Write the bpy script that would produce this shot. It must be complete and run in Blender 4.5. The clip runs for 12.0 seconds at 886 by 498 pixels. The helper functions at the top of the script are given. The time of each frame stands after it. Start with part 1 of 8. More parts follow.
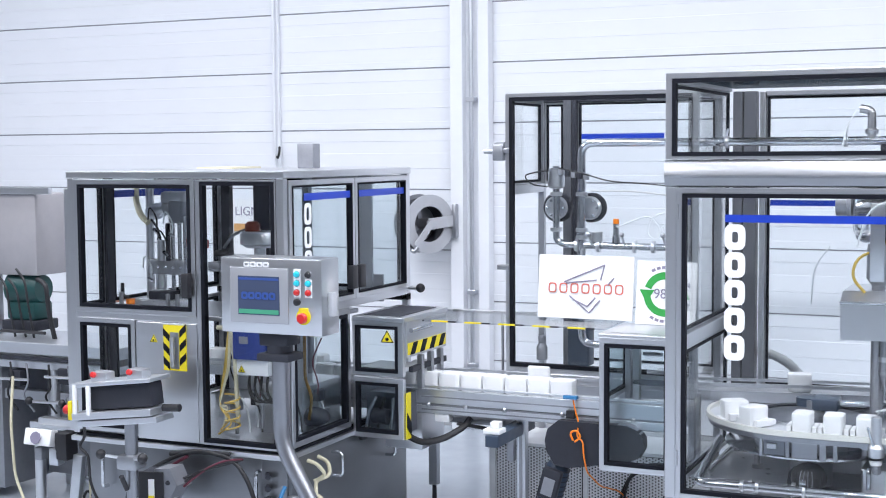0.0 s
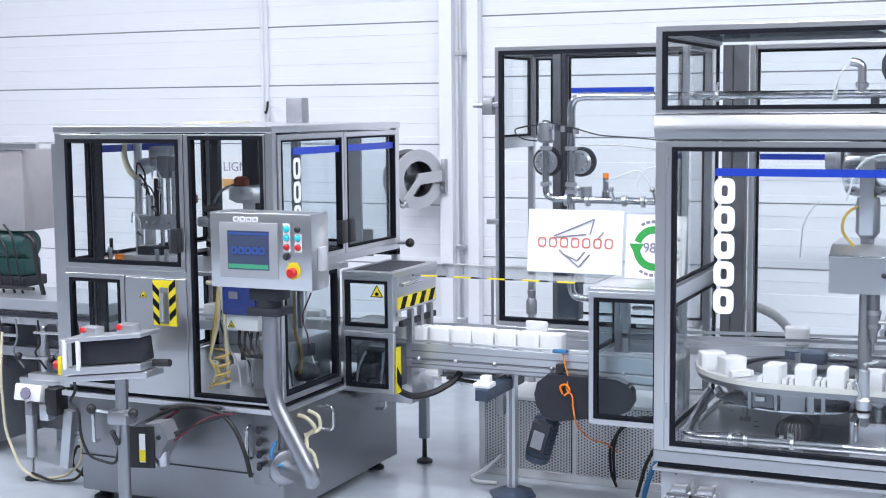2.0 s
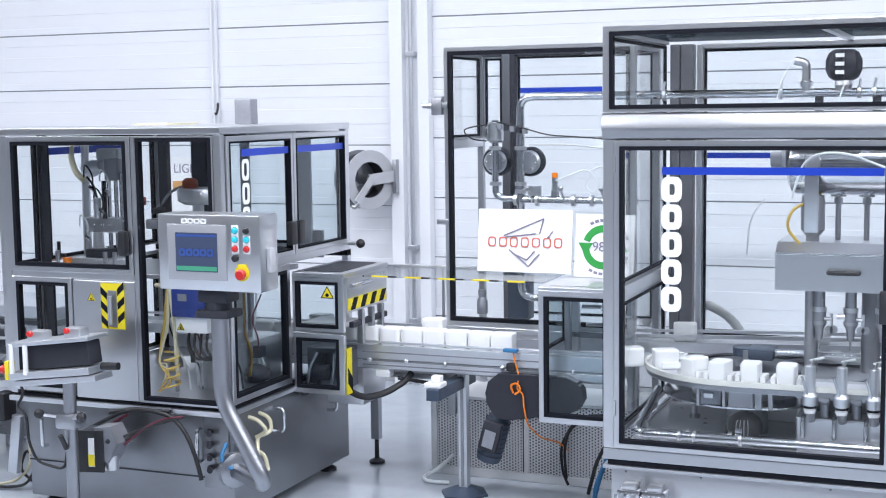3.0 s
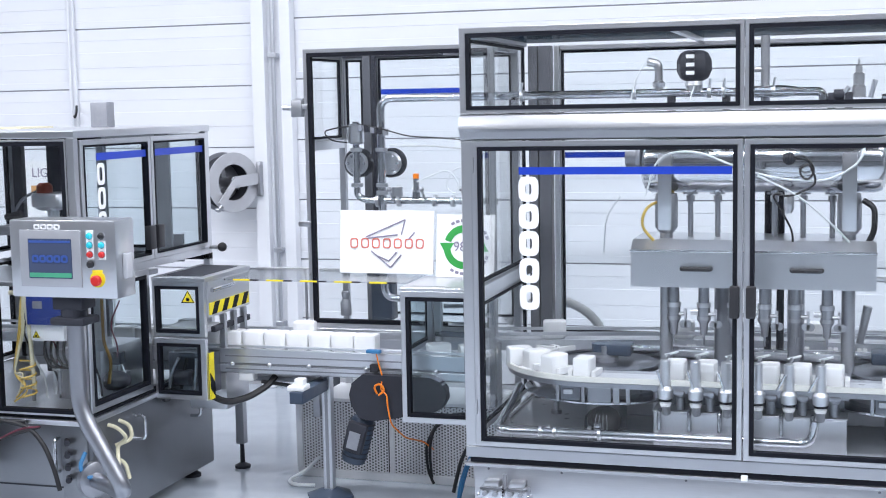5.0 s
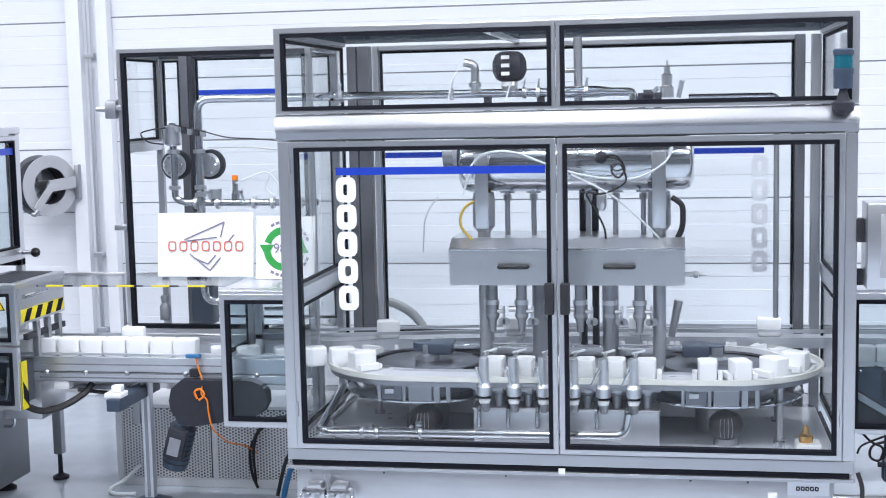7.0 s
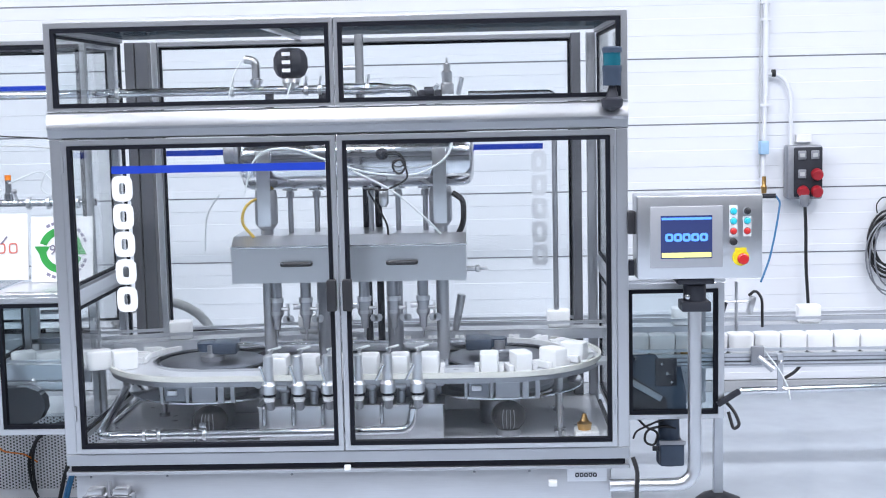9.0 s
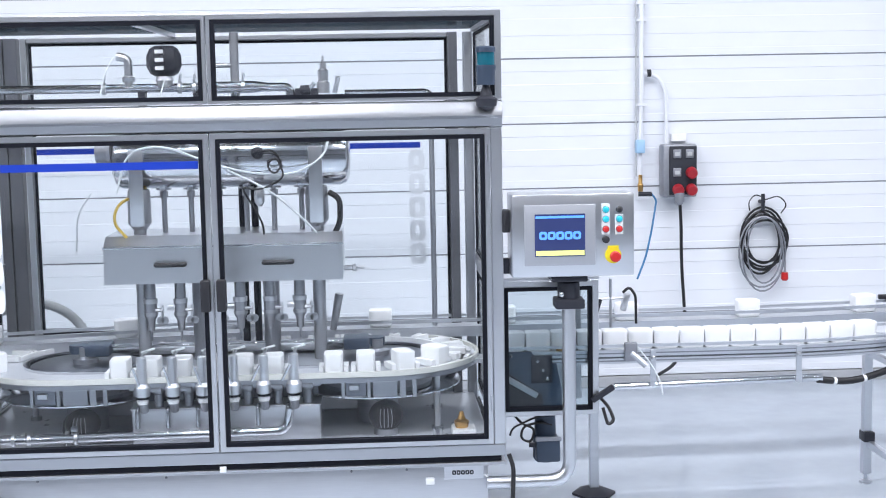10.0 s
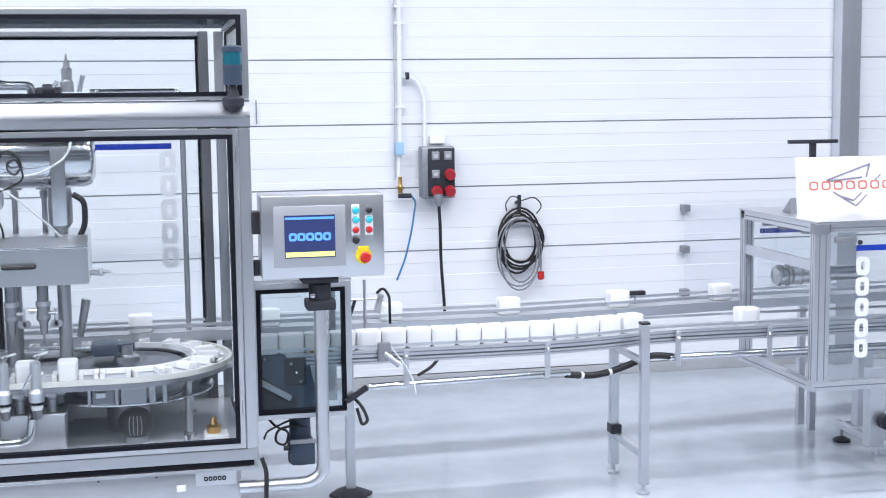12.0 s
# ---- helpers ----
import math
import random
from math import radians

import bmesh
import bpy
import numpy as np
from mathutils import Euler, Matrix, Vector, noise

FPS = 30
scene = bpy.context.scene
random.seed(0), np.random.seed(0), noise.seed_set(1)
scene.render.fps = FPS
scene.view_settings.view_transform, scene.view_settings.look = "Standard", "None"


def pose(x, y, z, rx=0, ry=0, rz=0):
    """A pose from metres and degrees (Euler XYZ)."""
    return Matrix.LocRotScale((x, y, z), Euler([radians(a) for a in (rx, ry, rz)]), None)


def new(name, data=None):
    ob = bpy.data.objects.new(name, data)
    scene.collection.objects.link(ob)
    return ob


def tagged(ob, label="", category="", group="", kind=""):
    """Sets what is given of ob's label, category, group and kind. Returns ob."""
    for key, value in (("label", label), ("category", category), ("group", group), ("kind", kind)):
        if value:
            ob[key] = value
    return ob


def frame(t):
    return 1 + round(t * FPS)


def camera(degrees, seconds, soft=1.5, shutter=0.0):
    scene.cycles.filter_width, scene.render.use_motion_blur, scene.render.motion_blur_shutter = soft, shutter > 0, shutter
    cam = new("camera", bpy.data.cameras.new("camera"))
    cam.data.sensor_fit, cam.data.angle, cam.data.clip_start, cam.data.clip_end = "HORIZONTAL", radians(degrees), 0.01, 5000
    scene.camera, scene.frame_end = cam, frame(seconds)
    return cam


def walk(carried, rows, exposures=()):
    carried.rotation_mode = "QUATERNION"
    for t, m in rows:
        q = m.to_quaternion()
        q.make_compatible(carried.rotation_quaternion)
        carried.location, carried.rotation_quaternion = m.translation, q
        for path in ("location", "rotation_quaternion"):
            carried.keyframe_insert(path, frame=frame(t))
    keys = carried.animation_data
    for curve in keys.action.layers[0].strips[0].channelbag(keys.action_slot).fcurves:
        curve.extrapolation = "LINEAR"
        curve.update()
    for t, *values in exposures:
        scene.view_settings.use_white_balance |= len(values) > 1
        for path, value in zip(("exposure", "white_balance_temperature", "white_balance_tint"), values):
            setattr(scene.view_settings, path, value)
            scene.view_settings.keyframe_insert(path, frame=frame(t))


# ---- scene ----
cam = camera(36.5, 12.0, soft=1.05)
ROWS = [
    (0.0, 1.608, -5.952, 2.034, 24.54, -4.17, -0.42),
    (0.5, 1.591, -5.958, 2.027, 24.21, -5.18, -0.37),
    (1.0, 1.578, -5.960, 2.020, 24.05, -5.85, -0.44),
    (1.5, 1.585, -5.959, 2.022, 24.34, -5.96, -0.53),
    (2.0, 1.599, -5.950, 2.025, 24.05, -6.04, -0.50),
    (2.5, 1.616, -5.944, 2.023, 23.33, -6.04, -0.54),
    (3.0, 1.631, -5.943, 2.023, 22.18, -6.03, -0.76),
    (5.0, 1.705, -5.934, 2.028, 16.87, -6.10, -1.07),
    (5.5, 1.726, -5.928, 2.028, 15.45, -6.09, -1.19),
    (6.0, 1.749, -5.918, 2.024, 13.70, -6.08, -1.19),
    (6.5, 1.773, -5.916, 2.024, 11.96, -6.12, -1.17),
    (7.0, 1.797, -5.914, 2.024, 9.98, -6.19, -1.20),
    (9.0, 1.902, -5.908, 2.014, 1.65, -6.43, -1.26),
    (9.5, 1.932, -5.907, 2.017, -0.57, -6.52, -1.16),
    (10.0, 1.969, -5.905, 2.016, -3.03, -6.60, -1.05),
    (10.5, 2.004, -5.907, 2.016, -5.25, -6.66, -0.94),
    (11.0, 2.034, -5.908, 2.010, -7.77, -6.63, -0.80),
    (11.5, 2.073, -5.907, 2.005, -9.96, -6.57, -0.68),
    (12.0, 2.104, -5.909, 1.999, -12.41, -6.56, -0.64),
]
EXPOSURE = 0.0
walk(cam, [(t, pose(x, y, z, 0, 0, yaw) @ pose(0, 0, 0, 90 + pitch) @ pose(0, 0, 0, 0, 0, roll)) for t, x, y, z, yaw, pitch, roll in ROWS],
     exposures=[(0.0, EXPOSURE), (12.0, EXPOSURE)])
scene.cycles.transparent_max_bounces = 24

# ---- light: rows of ceiling luminaires in a closed white hall ----
world = bpy.data.worlds.new("hall_air")
world.use_nodes = True
world.node_tree.nodes["Background"].inputs[0].default_value = (0.80, 0.88, 1.0, 1)
world.node_tree.nodes["Background"].inputs[1].default_value = 0.10
scene.world = world
LAMP_WATTS = 95.0
LAMP_COLOUR = (0.91, 0.925, 1.0)
LAMP_PLACES = [(x, y) for y in (-5.4, -2.6, -0.4) for x in (-6.0, -2.6, 0.8, 4.2, 7.6)]
CEILING = 5.2


# ---- materials ----
def material(name, colour, rough=0.5, metal=0.0, grain=0.0, scale=20.0, stretch=(1, 1, 1), bump=0.0, stain=0.0, coat=0.0, glow=0.0, spread=0.0, spec=0.5):
    m = bpy.data.materials.new(name)
    m.use_nodes = True
    nt = m.node_tree
    b = nt.nodes["Principled BSDF"]
    b.inputs["Base Color"].default_value = (*colour, 1)
    b.inputs["Roughness"].default_value = rough
    b.inputs["Metallic"].default_value = metal
    b.inputs["Coat Weight"].default_value = coat
    b.inputs["Specular IOR Level"].default_value = spec
    if glow:
        b.inputs["Emission Color"].default_value = (*colour, 1)
        b.inputs["Emission Strength"].default_value = glow
    if grain or bump or stain or spread:
        co = nt.nodes.new("ShaderNodeTexCoord")
        mp = nt.nodes.new("ShaderNodeMapping")
        mp.inputs["Scale"].default_value = stretch
        nt.links.new(co.outputs["Object"], mp.inputs["Vector"])
        fine = nt.nodes.new("ShaderNodeTexNoise")
        fine.inputs["Scale"].default_value = scale
        fine.inputs["Detail"].default_value = 5
        nt.links.new(mp.outputs[0], fine.inputs["Vector"])
        broad = nt.nodes.new("ShaderNodeTexNoise")
        broad.inputs["Scale"].default_value = 2.3
        broad.inputs["Detail"].default_value = 4
        nt.links.new(co.outputs["Object"], broad.inputs["Vector"])
        value = nt.nodes.new("ShaderNodeMath")
        value.operation = "MULTIPLY_ADD"
        nt.links.new(fine.outputs["Fac"], value.inputs[0])
        value.inputs[1].default_value = grain * 2
        value.inputs[2].default_value = 1 - grain
        value2 = nt.nodes.new("ShaderNodeMath")
        value2.operation = "MULTIPLY_ADD"
        nt.links.new(broad.outputs["Fac"], value2.inputs[0])
        value2.inputs[1].default_value = stain * 2
        value2.inputs[2].default_value = 1 - stain
        both = nt.nodes.new("ShaderNodeMath")
        both.operation = "MULTIPLY"
        nt.links.new(value.outputs[0], both.inputs[0])
        nt.links.new(value2.outputs[0], both.inputs[1])
        hsv = nt.nodes.new("ShaderNodeHueSaturation")
        hsv.inputs["Color"].default_value = (*colour, 1)
        nt.links.new(both.outputs[0], hsv.inputs["Value"])
        nt.links.new(hsv.outputs[0], b.inputs["Base Color"])
        r = nt.nodes.new("ShaderNodeMapRange")
        r.inputs["To Min"].default_value = max(0.02, rough - min(0.25, 4 * grain) * rough - spread)
        r.inputs["To Max"].default_value = min(1.0, rough + min(0.25, 4 * grain) * rough + spread)
        nt.links.new(fine.outputs["Fac"], r.inputs["Value"])
        nt.links.new(r.outputs[0], b.inputs["Roughness"])
        if bump:
            bp = nt.nodes.new("ShaderNodeBump")
            bp.inputs["Strength"].default_value = bump
            bp.inputs["Distance"].default_value = 0.004
            nt.links.new(fine.outputs["Fac"], bp.inputs["Height"])
            nt.links.new(bp.outputs[0], b.inputs["Normal"])
    return m


def glass_material(name, tint, gloss=0.02, graze_gain=0.7):
    m = bpy.data.materials.new(name)
    m.use_nodes = True
    nt = m.node_tree
    nt.nodes.remove(nt.nodes["Principled BSDF"])
    clear = nt.nodes.new("ShaderNodeBsdfTransparent")
    clear.inputs[0].default_value = (*tint, 1)
    shine = nt.nodes.new("ShaderNodeBsdfGlossy")
    shine.inputs["Roughness"].default_value = gloss
    graze = nt.nodes.new("ShaderNodeLayerWeight")
    graze.inputs[0].default_value = 0.5
    rise = nt.nodes.new("ShaderNodeMath")
    rise.operation = "POWER"
    rise.inputs[1].default_value = 4.5
    nt.links.new(graze.outputs["Facing"], rise.inputs[0])
    share = nt.nodes.new("ShaderNodeMath")
    share.operation = "MULTIPLY_ADD"
    share.inputs[1].default_value = graze_gain
    share.inputs[2].default_value = 0.022
    nt.links.new(rise.outputs[0], share.inputs[0])
    mix = nt.nodes.new("ShaderNodeMixShader")
    nt.links.new(share.outputs[0], mix.inputs[0])
    nt.links.new(clear.outputs[0], mix.inputs[1])
    nt.links.new(shine.outputs[0], mix.inputs[2])
    nt.links.new(mix.outputs[0], nt.nodes["Material Output"].inputs[0])
    return m


STEEL = material("brushed_steel", (0.66, 0.67, 0.695), 0.32, 1.0, 0.05, 60, (1, 1, 14), 0.0, 0.08)
STEEL_H = material("brushed_steel_long", (0.68, 0.69, 0.715), 0.30, 1.0, 0.018, 60, (0.3, 14, 14), 0.0, 0.03)
STEEL_DULL = material("dull_steel", (0.45, 0.46, 0.49), 0.40, 1.0, 0.07, 30, (1, 1, 8), 0.0, 0.14)
# frame charcoal lifted to grey, putting the haze of the glass into its colour
FRAME_GREY = material("frame_grey_glass_haze", (0.105, 0.11, 0.125), 0.45, 0.2, 0.1, 30, stain=0.12)
# trim steel, a tone darker than the long brushed steel
TRIM_STEEL = material("grey_trim_steel", (0.50, 0.51, 0.535), 0.30, 1.0, 0.02, 60, (0.3, 14, 14), 0.0, 0.08)
FILLER_STEEL = material("satin_base_steel", (0.70, 0.71, 0.74), 0.36, 1.0, 0.06, 30, (0.4, 1, 8), 0.0, 0.14)
CABINET_STEEL = material("dull_cabinet_steel", (0.30, 0.31, 0.33), 0.38, 1.0, 0.05, 30, (1, 1, 8), 0.0, 0.18)
PIPE_STEEL = material("grey_pipe_steel", (0.36, 0.37, 0.40), 0.36, 1.0, 0.05, 30, (1, 1, 1), 0.0, 0.12)
TRAY_STEEL = material("stained_tray_steel", (0.60, 0.62, 0.66), 0.30, 0.25, 0.10, 14, (1, 1, 1), 0.0, 0.22)
DARK_STEEL = material("dark_machined_steel", (0.20, 0.21, 0.24), 0.35, 1.0, 0.10, 30, (1, 1, 6), 0.0, 0.25)
CHROME = material("polished_steel", (0.66, 0.67, 0.70), 0.14, 1.0, 0.05, 30, (1, 1, 1), 0.0, 0.08)
GREY_METAL = material("grey_cast_metal", (0.30, 0.31, 0.34), 0.45, 0.6, 0.15, 40, (1, 1, 1), 0.05, 0.15)
ALU = material("anodised_aluminium", (0.66, 0.68, 0.72), 0.36, 0.9, 0.06, 40, (1, 1, 6), 0.0, 0.06)
GASKET = material("black_rubber", (0.007, 0.008, 0.013), 0.65, 0, 0.2, 60, spec=0.16)
BLACK = material("black_plastic", (0.018, 0.018, 0.022), 0.42, 0, 0.25, 50, bump=0.05)
CHARCOAL = material("charcoal_paint", (0.028, 0.030, 0.040), 0.5, 0, 0.2, 30, bump=0.03, stain=0.15, spec=0.3)
BLUEGREY = material("blue_grey_paint", (0.034, 0.052, 0.085), 0.45, 0, 0.15, 25, bump=0.05, stain=0.12)
TEAL = material("green_motor_paint", (0.010, 0.060, 0.060), 0.42, 0, 0.15, 25, bump=0.05, stain=0.2)
WALL = material("white_panel_paint", (0.80, 0.82, 0.86), 0.42, 0, 0.015, 6, (1, 1, 6), 0.02, 0.03)
WHITE = material("white_plastic", (0.84, 0.85, 0.86), 0.38, 0, 0.02, 20, stain=0.02)
TUB_WHITE = material("white_polypropylene", (0.86, 0.87, 0.88), 0.34, 0, 0.015, 30, stain=0.02, coat=0.15)
BELT = material("pale_slat_belt", (0.40, 0.42, 0.45), 0.45, 0.1, 0.12, 60, (8, 1, 1), 0.05, 0.1)
PAPER = material("printed_card", (0.86, 0.86, 0.87), 0.5, 0, 0.01, 10)
BLUE = material("blue_film", (0.010, 0.045, 0.42), 0.35, 0, 0.05, 30)
PANEL_BLUE = material("blue_controller_front", (0.012, 0.035, 0.22), 0.4, 0, 0.1, 20)
YELLOW = material("yellow_paint", (0.80, 0.66, 0.02), 0.45, 0, 0.08, 30, stain=0.08)
RED = material("red_plastic", (0.55, 0.02, 0.02), 0.35, 0, 0.05, 30)
DARK_RED = material("dark_red_plastic", (0.36, 0.015, 0.025), 0.4, 0, 0.08, 30, stain=0.1)
REDCAP = material("rust_red_cap", (0.30, 0.06, 0.03), 0.45, 0, 0.1, 30)
ORANGE = material("orange_plastic", (0.85, 0.22, 0.01), 0.4, 0, 0.08, 30)
GREEN = material("green_print", (0.03, 0.32, 0.06), 0.5, 0, 0.05, 30)
PRINT_RED = material("red_print", (0.60, 0.16, 0.12), 0.5, 0, 0.03, 30)
PRINT_ORANGE = material("orange_print", (0.62, 0.33, 0.12), 0.5, 0, 0.03, 30)
PRINT_GREY = material("grey_print", (0.24, 0.22, 0.30), 0.5, 0, 0.03, 30)
# cyan button caps, with a faint glow added to the colour
CYAN = material("cyan_button_cap", (0.02, 0.42, 0.52), 0.3, 0, 0.03, 30, glow=0.25)
CYAN_DIM = material("teal_lens", (0.008, 0.10, 0.14), 0.25, 0, 0.03, 30)
BRASS = material("brass", (0.55, 0.33, 0.12), 0.3, 1.0, 0.1, 30)
HOSE_YELLOW = material("yellow_hose", (0.62, 0.44, 0.10), 0.45, 0, 0.08, 40)
HOSE_CREAM = material("cream_hose", (0.62, 0.58, 0.42), 0.45, 0, 0.08, 40)
HOSE_WHITE = material("clear_hose", (0.70, 0.74, 0.76), 0.3, 0, 0.05, 40)
HOSE_BLUE = material("blue_hose", (0.03, 0.16, 0.34), 0.4, 0, 0.08, 40)
HOSE_GREY = material("ribbed_grey_hose", (0.50, 0.51, 0.52), 0.5, 0, 0.1, 40)
CABLE = material("black_cable", (0.014, 0.014, 0.017), 0.5, 0, 0.1, 60)
CABLE_RED = material("red_cable", (0.10, 0.015, 0.03), 0.5, 0, 0.1, 60)
SCREEN = material("screen_navy", (0.018, 0.026, 0.085), 0.25, 0, 0.02, 30, glow=1.2)
SCREEN_LOGO = material("screen_blue", (0.10, 0.30, 0.95), 0.3, 0, 0.02, 30, glow=0.8)
SCREEN_YELLOW = material("screen_yellow", (0.80, 0.80, 0.25), 0.3, 0, 0.02, 30, glow=0.55)
SCREEN_GREEN = material("screen_green", (0.06, 0.30, 0.18), 0.3, 0, 0.02, 30, glow=0.15)
SCREEN_DIM = material("screen_slate", (0.045, 0.060, 0.11), 0.25, 0, 0.02, 30, glow=0.25)
SCREEN_DIM_LOGO = material("screen_dim_blue", (0.03, 0.07, 0.26), 0.3, 0, 0.02, 30, glow=0.3)
LAMP_FACE = material("lamp_diffuser", (0.9, 0.95, 1.0), 0.5, glow=6.0)
GLASS = glass_material("clear_polycarbonate", (0.976, 0.987, 0.990))
# deep tint and low gloss stand in for dark reflections in the roof
GLASS_ROOF = glass_material("dark_roof_sheet", (0.13, 0.17, 0.20), 0.06, 0.13)
GLASS_SMOKE = glass_material("tinted_sheen_polycarbonate", (0.84, 0.885, 0.90))


def floor_material():
    m = material("pale_resin_floor", (0.43, 0.475, 0.53), 0.16, 0, 0.05, 7, (1, 1, 1), 0.03, 0.14, spread=0.08)
    return m


REEL_GREY = material("pale_grey_paint", (0.50, 0.51, 0.54), 0.4, 0.2, 0.05, 20, stain=0.1)
FLOOR = floor_material()
# tones of the unseen ceiling and walls, set for fill and steel reflections
CEIL_PAINT = material("pale_ceiling_fill", (0.55, 0.56, 0.58), 0.6, 0, 0.05, 4, stain=0.1)
HALL_GREY = material("pale_hall_fill", (0.58, 0.59, 0.61), 0.6, 0, 0.05, 4, stain=0.15)

# ---- mesh helpers ----
ORIGIN = {}
ON_WALL = set()


def root(name, x, y, z, label, category, group=""):
    ob = tagged(new(name), label, category, group)
    ob.empty_display_size = 0.1
    ob.location = (x, y, z)
    ORIGIN[name if ob.name == name else ob.name] = Vector((x, y, z))
    return ob


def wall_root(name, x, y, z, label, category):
    """A thing on the north wall, given at the nearer wall and set back to fit the camera's view."""
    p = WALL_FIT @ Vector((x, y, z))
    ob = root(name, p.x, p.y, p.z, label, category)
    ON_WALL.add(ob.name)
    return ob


def finish(bm, smooth):
    bmesh.ops.recalc_face_normals(bm, faces=bm.faces)
    for f in bm.faces:
        f.smooth = smooth
    if smooth:
        for e in bm.edges:
            e.smooth = len(e.link_faces) == 2 and e.calc_face_angle(0) < 0.6


def part(name, bm, mat, parent=None, label="", smooth=True, category="", group="", kind="", at=None):
    """One mesh object, built in world places; under a parent, or top-level at the place at."""
    finish(bm, smooth)
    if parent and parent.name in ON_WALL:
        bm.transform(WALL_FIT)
    o = ORIGIN[parent.name] if parent else Vector(at if at else (0, 0, 0))
    bm.transform(Matrix.Translation(-o))
    me = bpy.data.meshes.new(name)
    bm.to_mesh(me)
    bm.free()
    me.materials.append(mat)
    ob = tagged(new(name, me), label, category, group, kind)
    if parent:
        ob.parent = parent
    else:
        ob.location = o
    ORIGIN[ob.name] = o
    return ob


def box(x0, x1, y0, y1, z0, z1, bevel=0.0, bm=None, turn=None):
    bm = bm or bmesh.new()
    g = bmesh.ops.create_cube(bm, size=1)
    for v in g["verts"]:
        v.co = ((x0 + x1) / 2 + v.co.x * (x1 - x0), (y0 + y1) / 2 + v.co.y * (y1 - y0), (z0 + z1) / 2 + v.co.z * (z1 - z0))
    if turn:
        bmesh.ops.transform(bm, matrix=turn, verts=g["verts"])
    if bevel:
        edges = list({e for v in g["verts"] for e in v.link_edges})
        bmesh.ops.bevel(bm, geom=edges, offset=bevel, segments=2, affect="EDGES", profile=0.5)
    return bm


def about(x, y, z, rx=0, ry=0, rz=0):
    return pose(x, y, z, rx, ry, rz) @ pose(-x, -y, -z)


def rod(p0, p1, r0, r1=None, seg=16, bm=None):
    bm = bm or bmesh.new()
    p0, p1 = Vector(p0), Vector(p1)
    d = p1 - p0
    m = Matrix.Translation((p0 + p1) / 2) @ d.to_track_quat("Z", "Y").to_matrix().to_4x4()
    bmesh.ops.create_cone(bm, cap_ends=True, segments=seg, radius1=r0, radius2=r0 if r1 is None else r1, depth=d.length, matrix=m)
    return bm


def ball(c, r, bm=None, scale=(1, 1, 1), seg=16):
    bm = bm or bmesh.new()
    bmesh.ops.create_uvsphere(bm, u_segments=seg, v_segments=seg // 2 + 2, radius=r, matrix=Matrix.Translation(c) @ Matrix.Diagonal((*scale, 1)))
    return bm


def turned(profile, c, axis=(0, 0, 1), seg=20, bm=None):
    """A body of revolution: profile rows (height, radius) along the axis from c."""
    bm = bm or bmesh.new()
    m = Matrix.Translation(c) @ Vector(axis).to_track_quat("Z", "Y").to_matrix().to_4x4()
    rings = []
    for hgt, r in profile:
        rings.append([bm.verts.new(m @ Vector((r * math.cos(2 * math.pi * k / seg), r * math.sin(2 * math.pi * k / seg), hgt))) for k in range(seg)])
    for a, b in zip(rings, rings[1:]):
        for k in range(seg):
            bm.faces.new((a[k], a[(k + 1) % seg], b[(k + 1) % seg], b[k]))
    bm.faces.new(rings[0][::-1])
    bm.faces.new(rings[-1])
    return bm


def soft_path(points, radius, steps=5):
    """Corner points joined by straight runs with rounded bends."""
    pts = [Vector(p) for p in points]
    out = [pts[0]]
    for a, b, c in zip(pts, pts[1:], pts[2:]):
        u, w = (a - b), (c - b)
        r = min(radius, u.length * 0.48, w.length * 0.48)
        p, q = b + u.normalized() * r, b + w.normalized() * r
        for k in range(steps + 1):
            s = k / steps
            out.append(p * (1 - s) ** 2 + b * 2 * s * (1 - s) + q * s * s)
    out.append(pts[-1])
    return out


def tube(points, r, bend=0.05, seg=12, bm=None, steps=5):
    bm = bm or bmesh.new()
    path = soft_path(points, bend, steps)
    rings, up = [], None
    for i, p in enumerate(path):
        d = (path[min(i + 1, len(path) - 1)] - path[max(i - 1, 0)]).normalized()
        if up is None:
            up = d.orthogonal().normalized()
        up = (up - d * up.dot(d)).normalized()
        side = d.cross(up)
        rings.append([bm.verts.new(p + (up * math.cos(2 * math.pi * k / seg) + side * math.sin(2 * math.pi * k / seg)) * r) for k in range(seg)])
    for a, b in zip(rings, rings[1:]):
        for k in range(seg):
            bm.faces.new((a[k], a[(k + 1) % seg], b[(k + 1) % seg], b[k]))
    bm.faces.new(rings[0][::-1])
    bm.faces.new(rings[-1])
    return bm


def plate(outline, lo, hi, plane="z", bm=None):
    """A flat plate with a given outline in a plane ("x", "y" or "z"), from lo to hi across it."""
    bm = bm or bmesh.new()

    def put(a, b, c):
        return {"z": (a, b, c), "y": (a, c, b), "x": (c, a, b)}[plane]
    low = [bm.verts.new(put(a, b, lo)) for a, b in outline]
    top = [bm.verts.new(put(a, b, hi)) for a, b in outline]
    n = len(outline)
    for k in range(n):
        bm.faces.new((low[k], low[(k + 1) % n], top[(k + 1) % n], top[k]))
    bm.faces.new(low[::-1])
    bm.faces.new(top)
    return bm


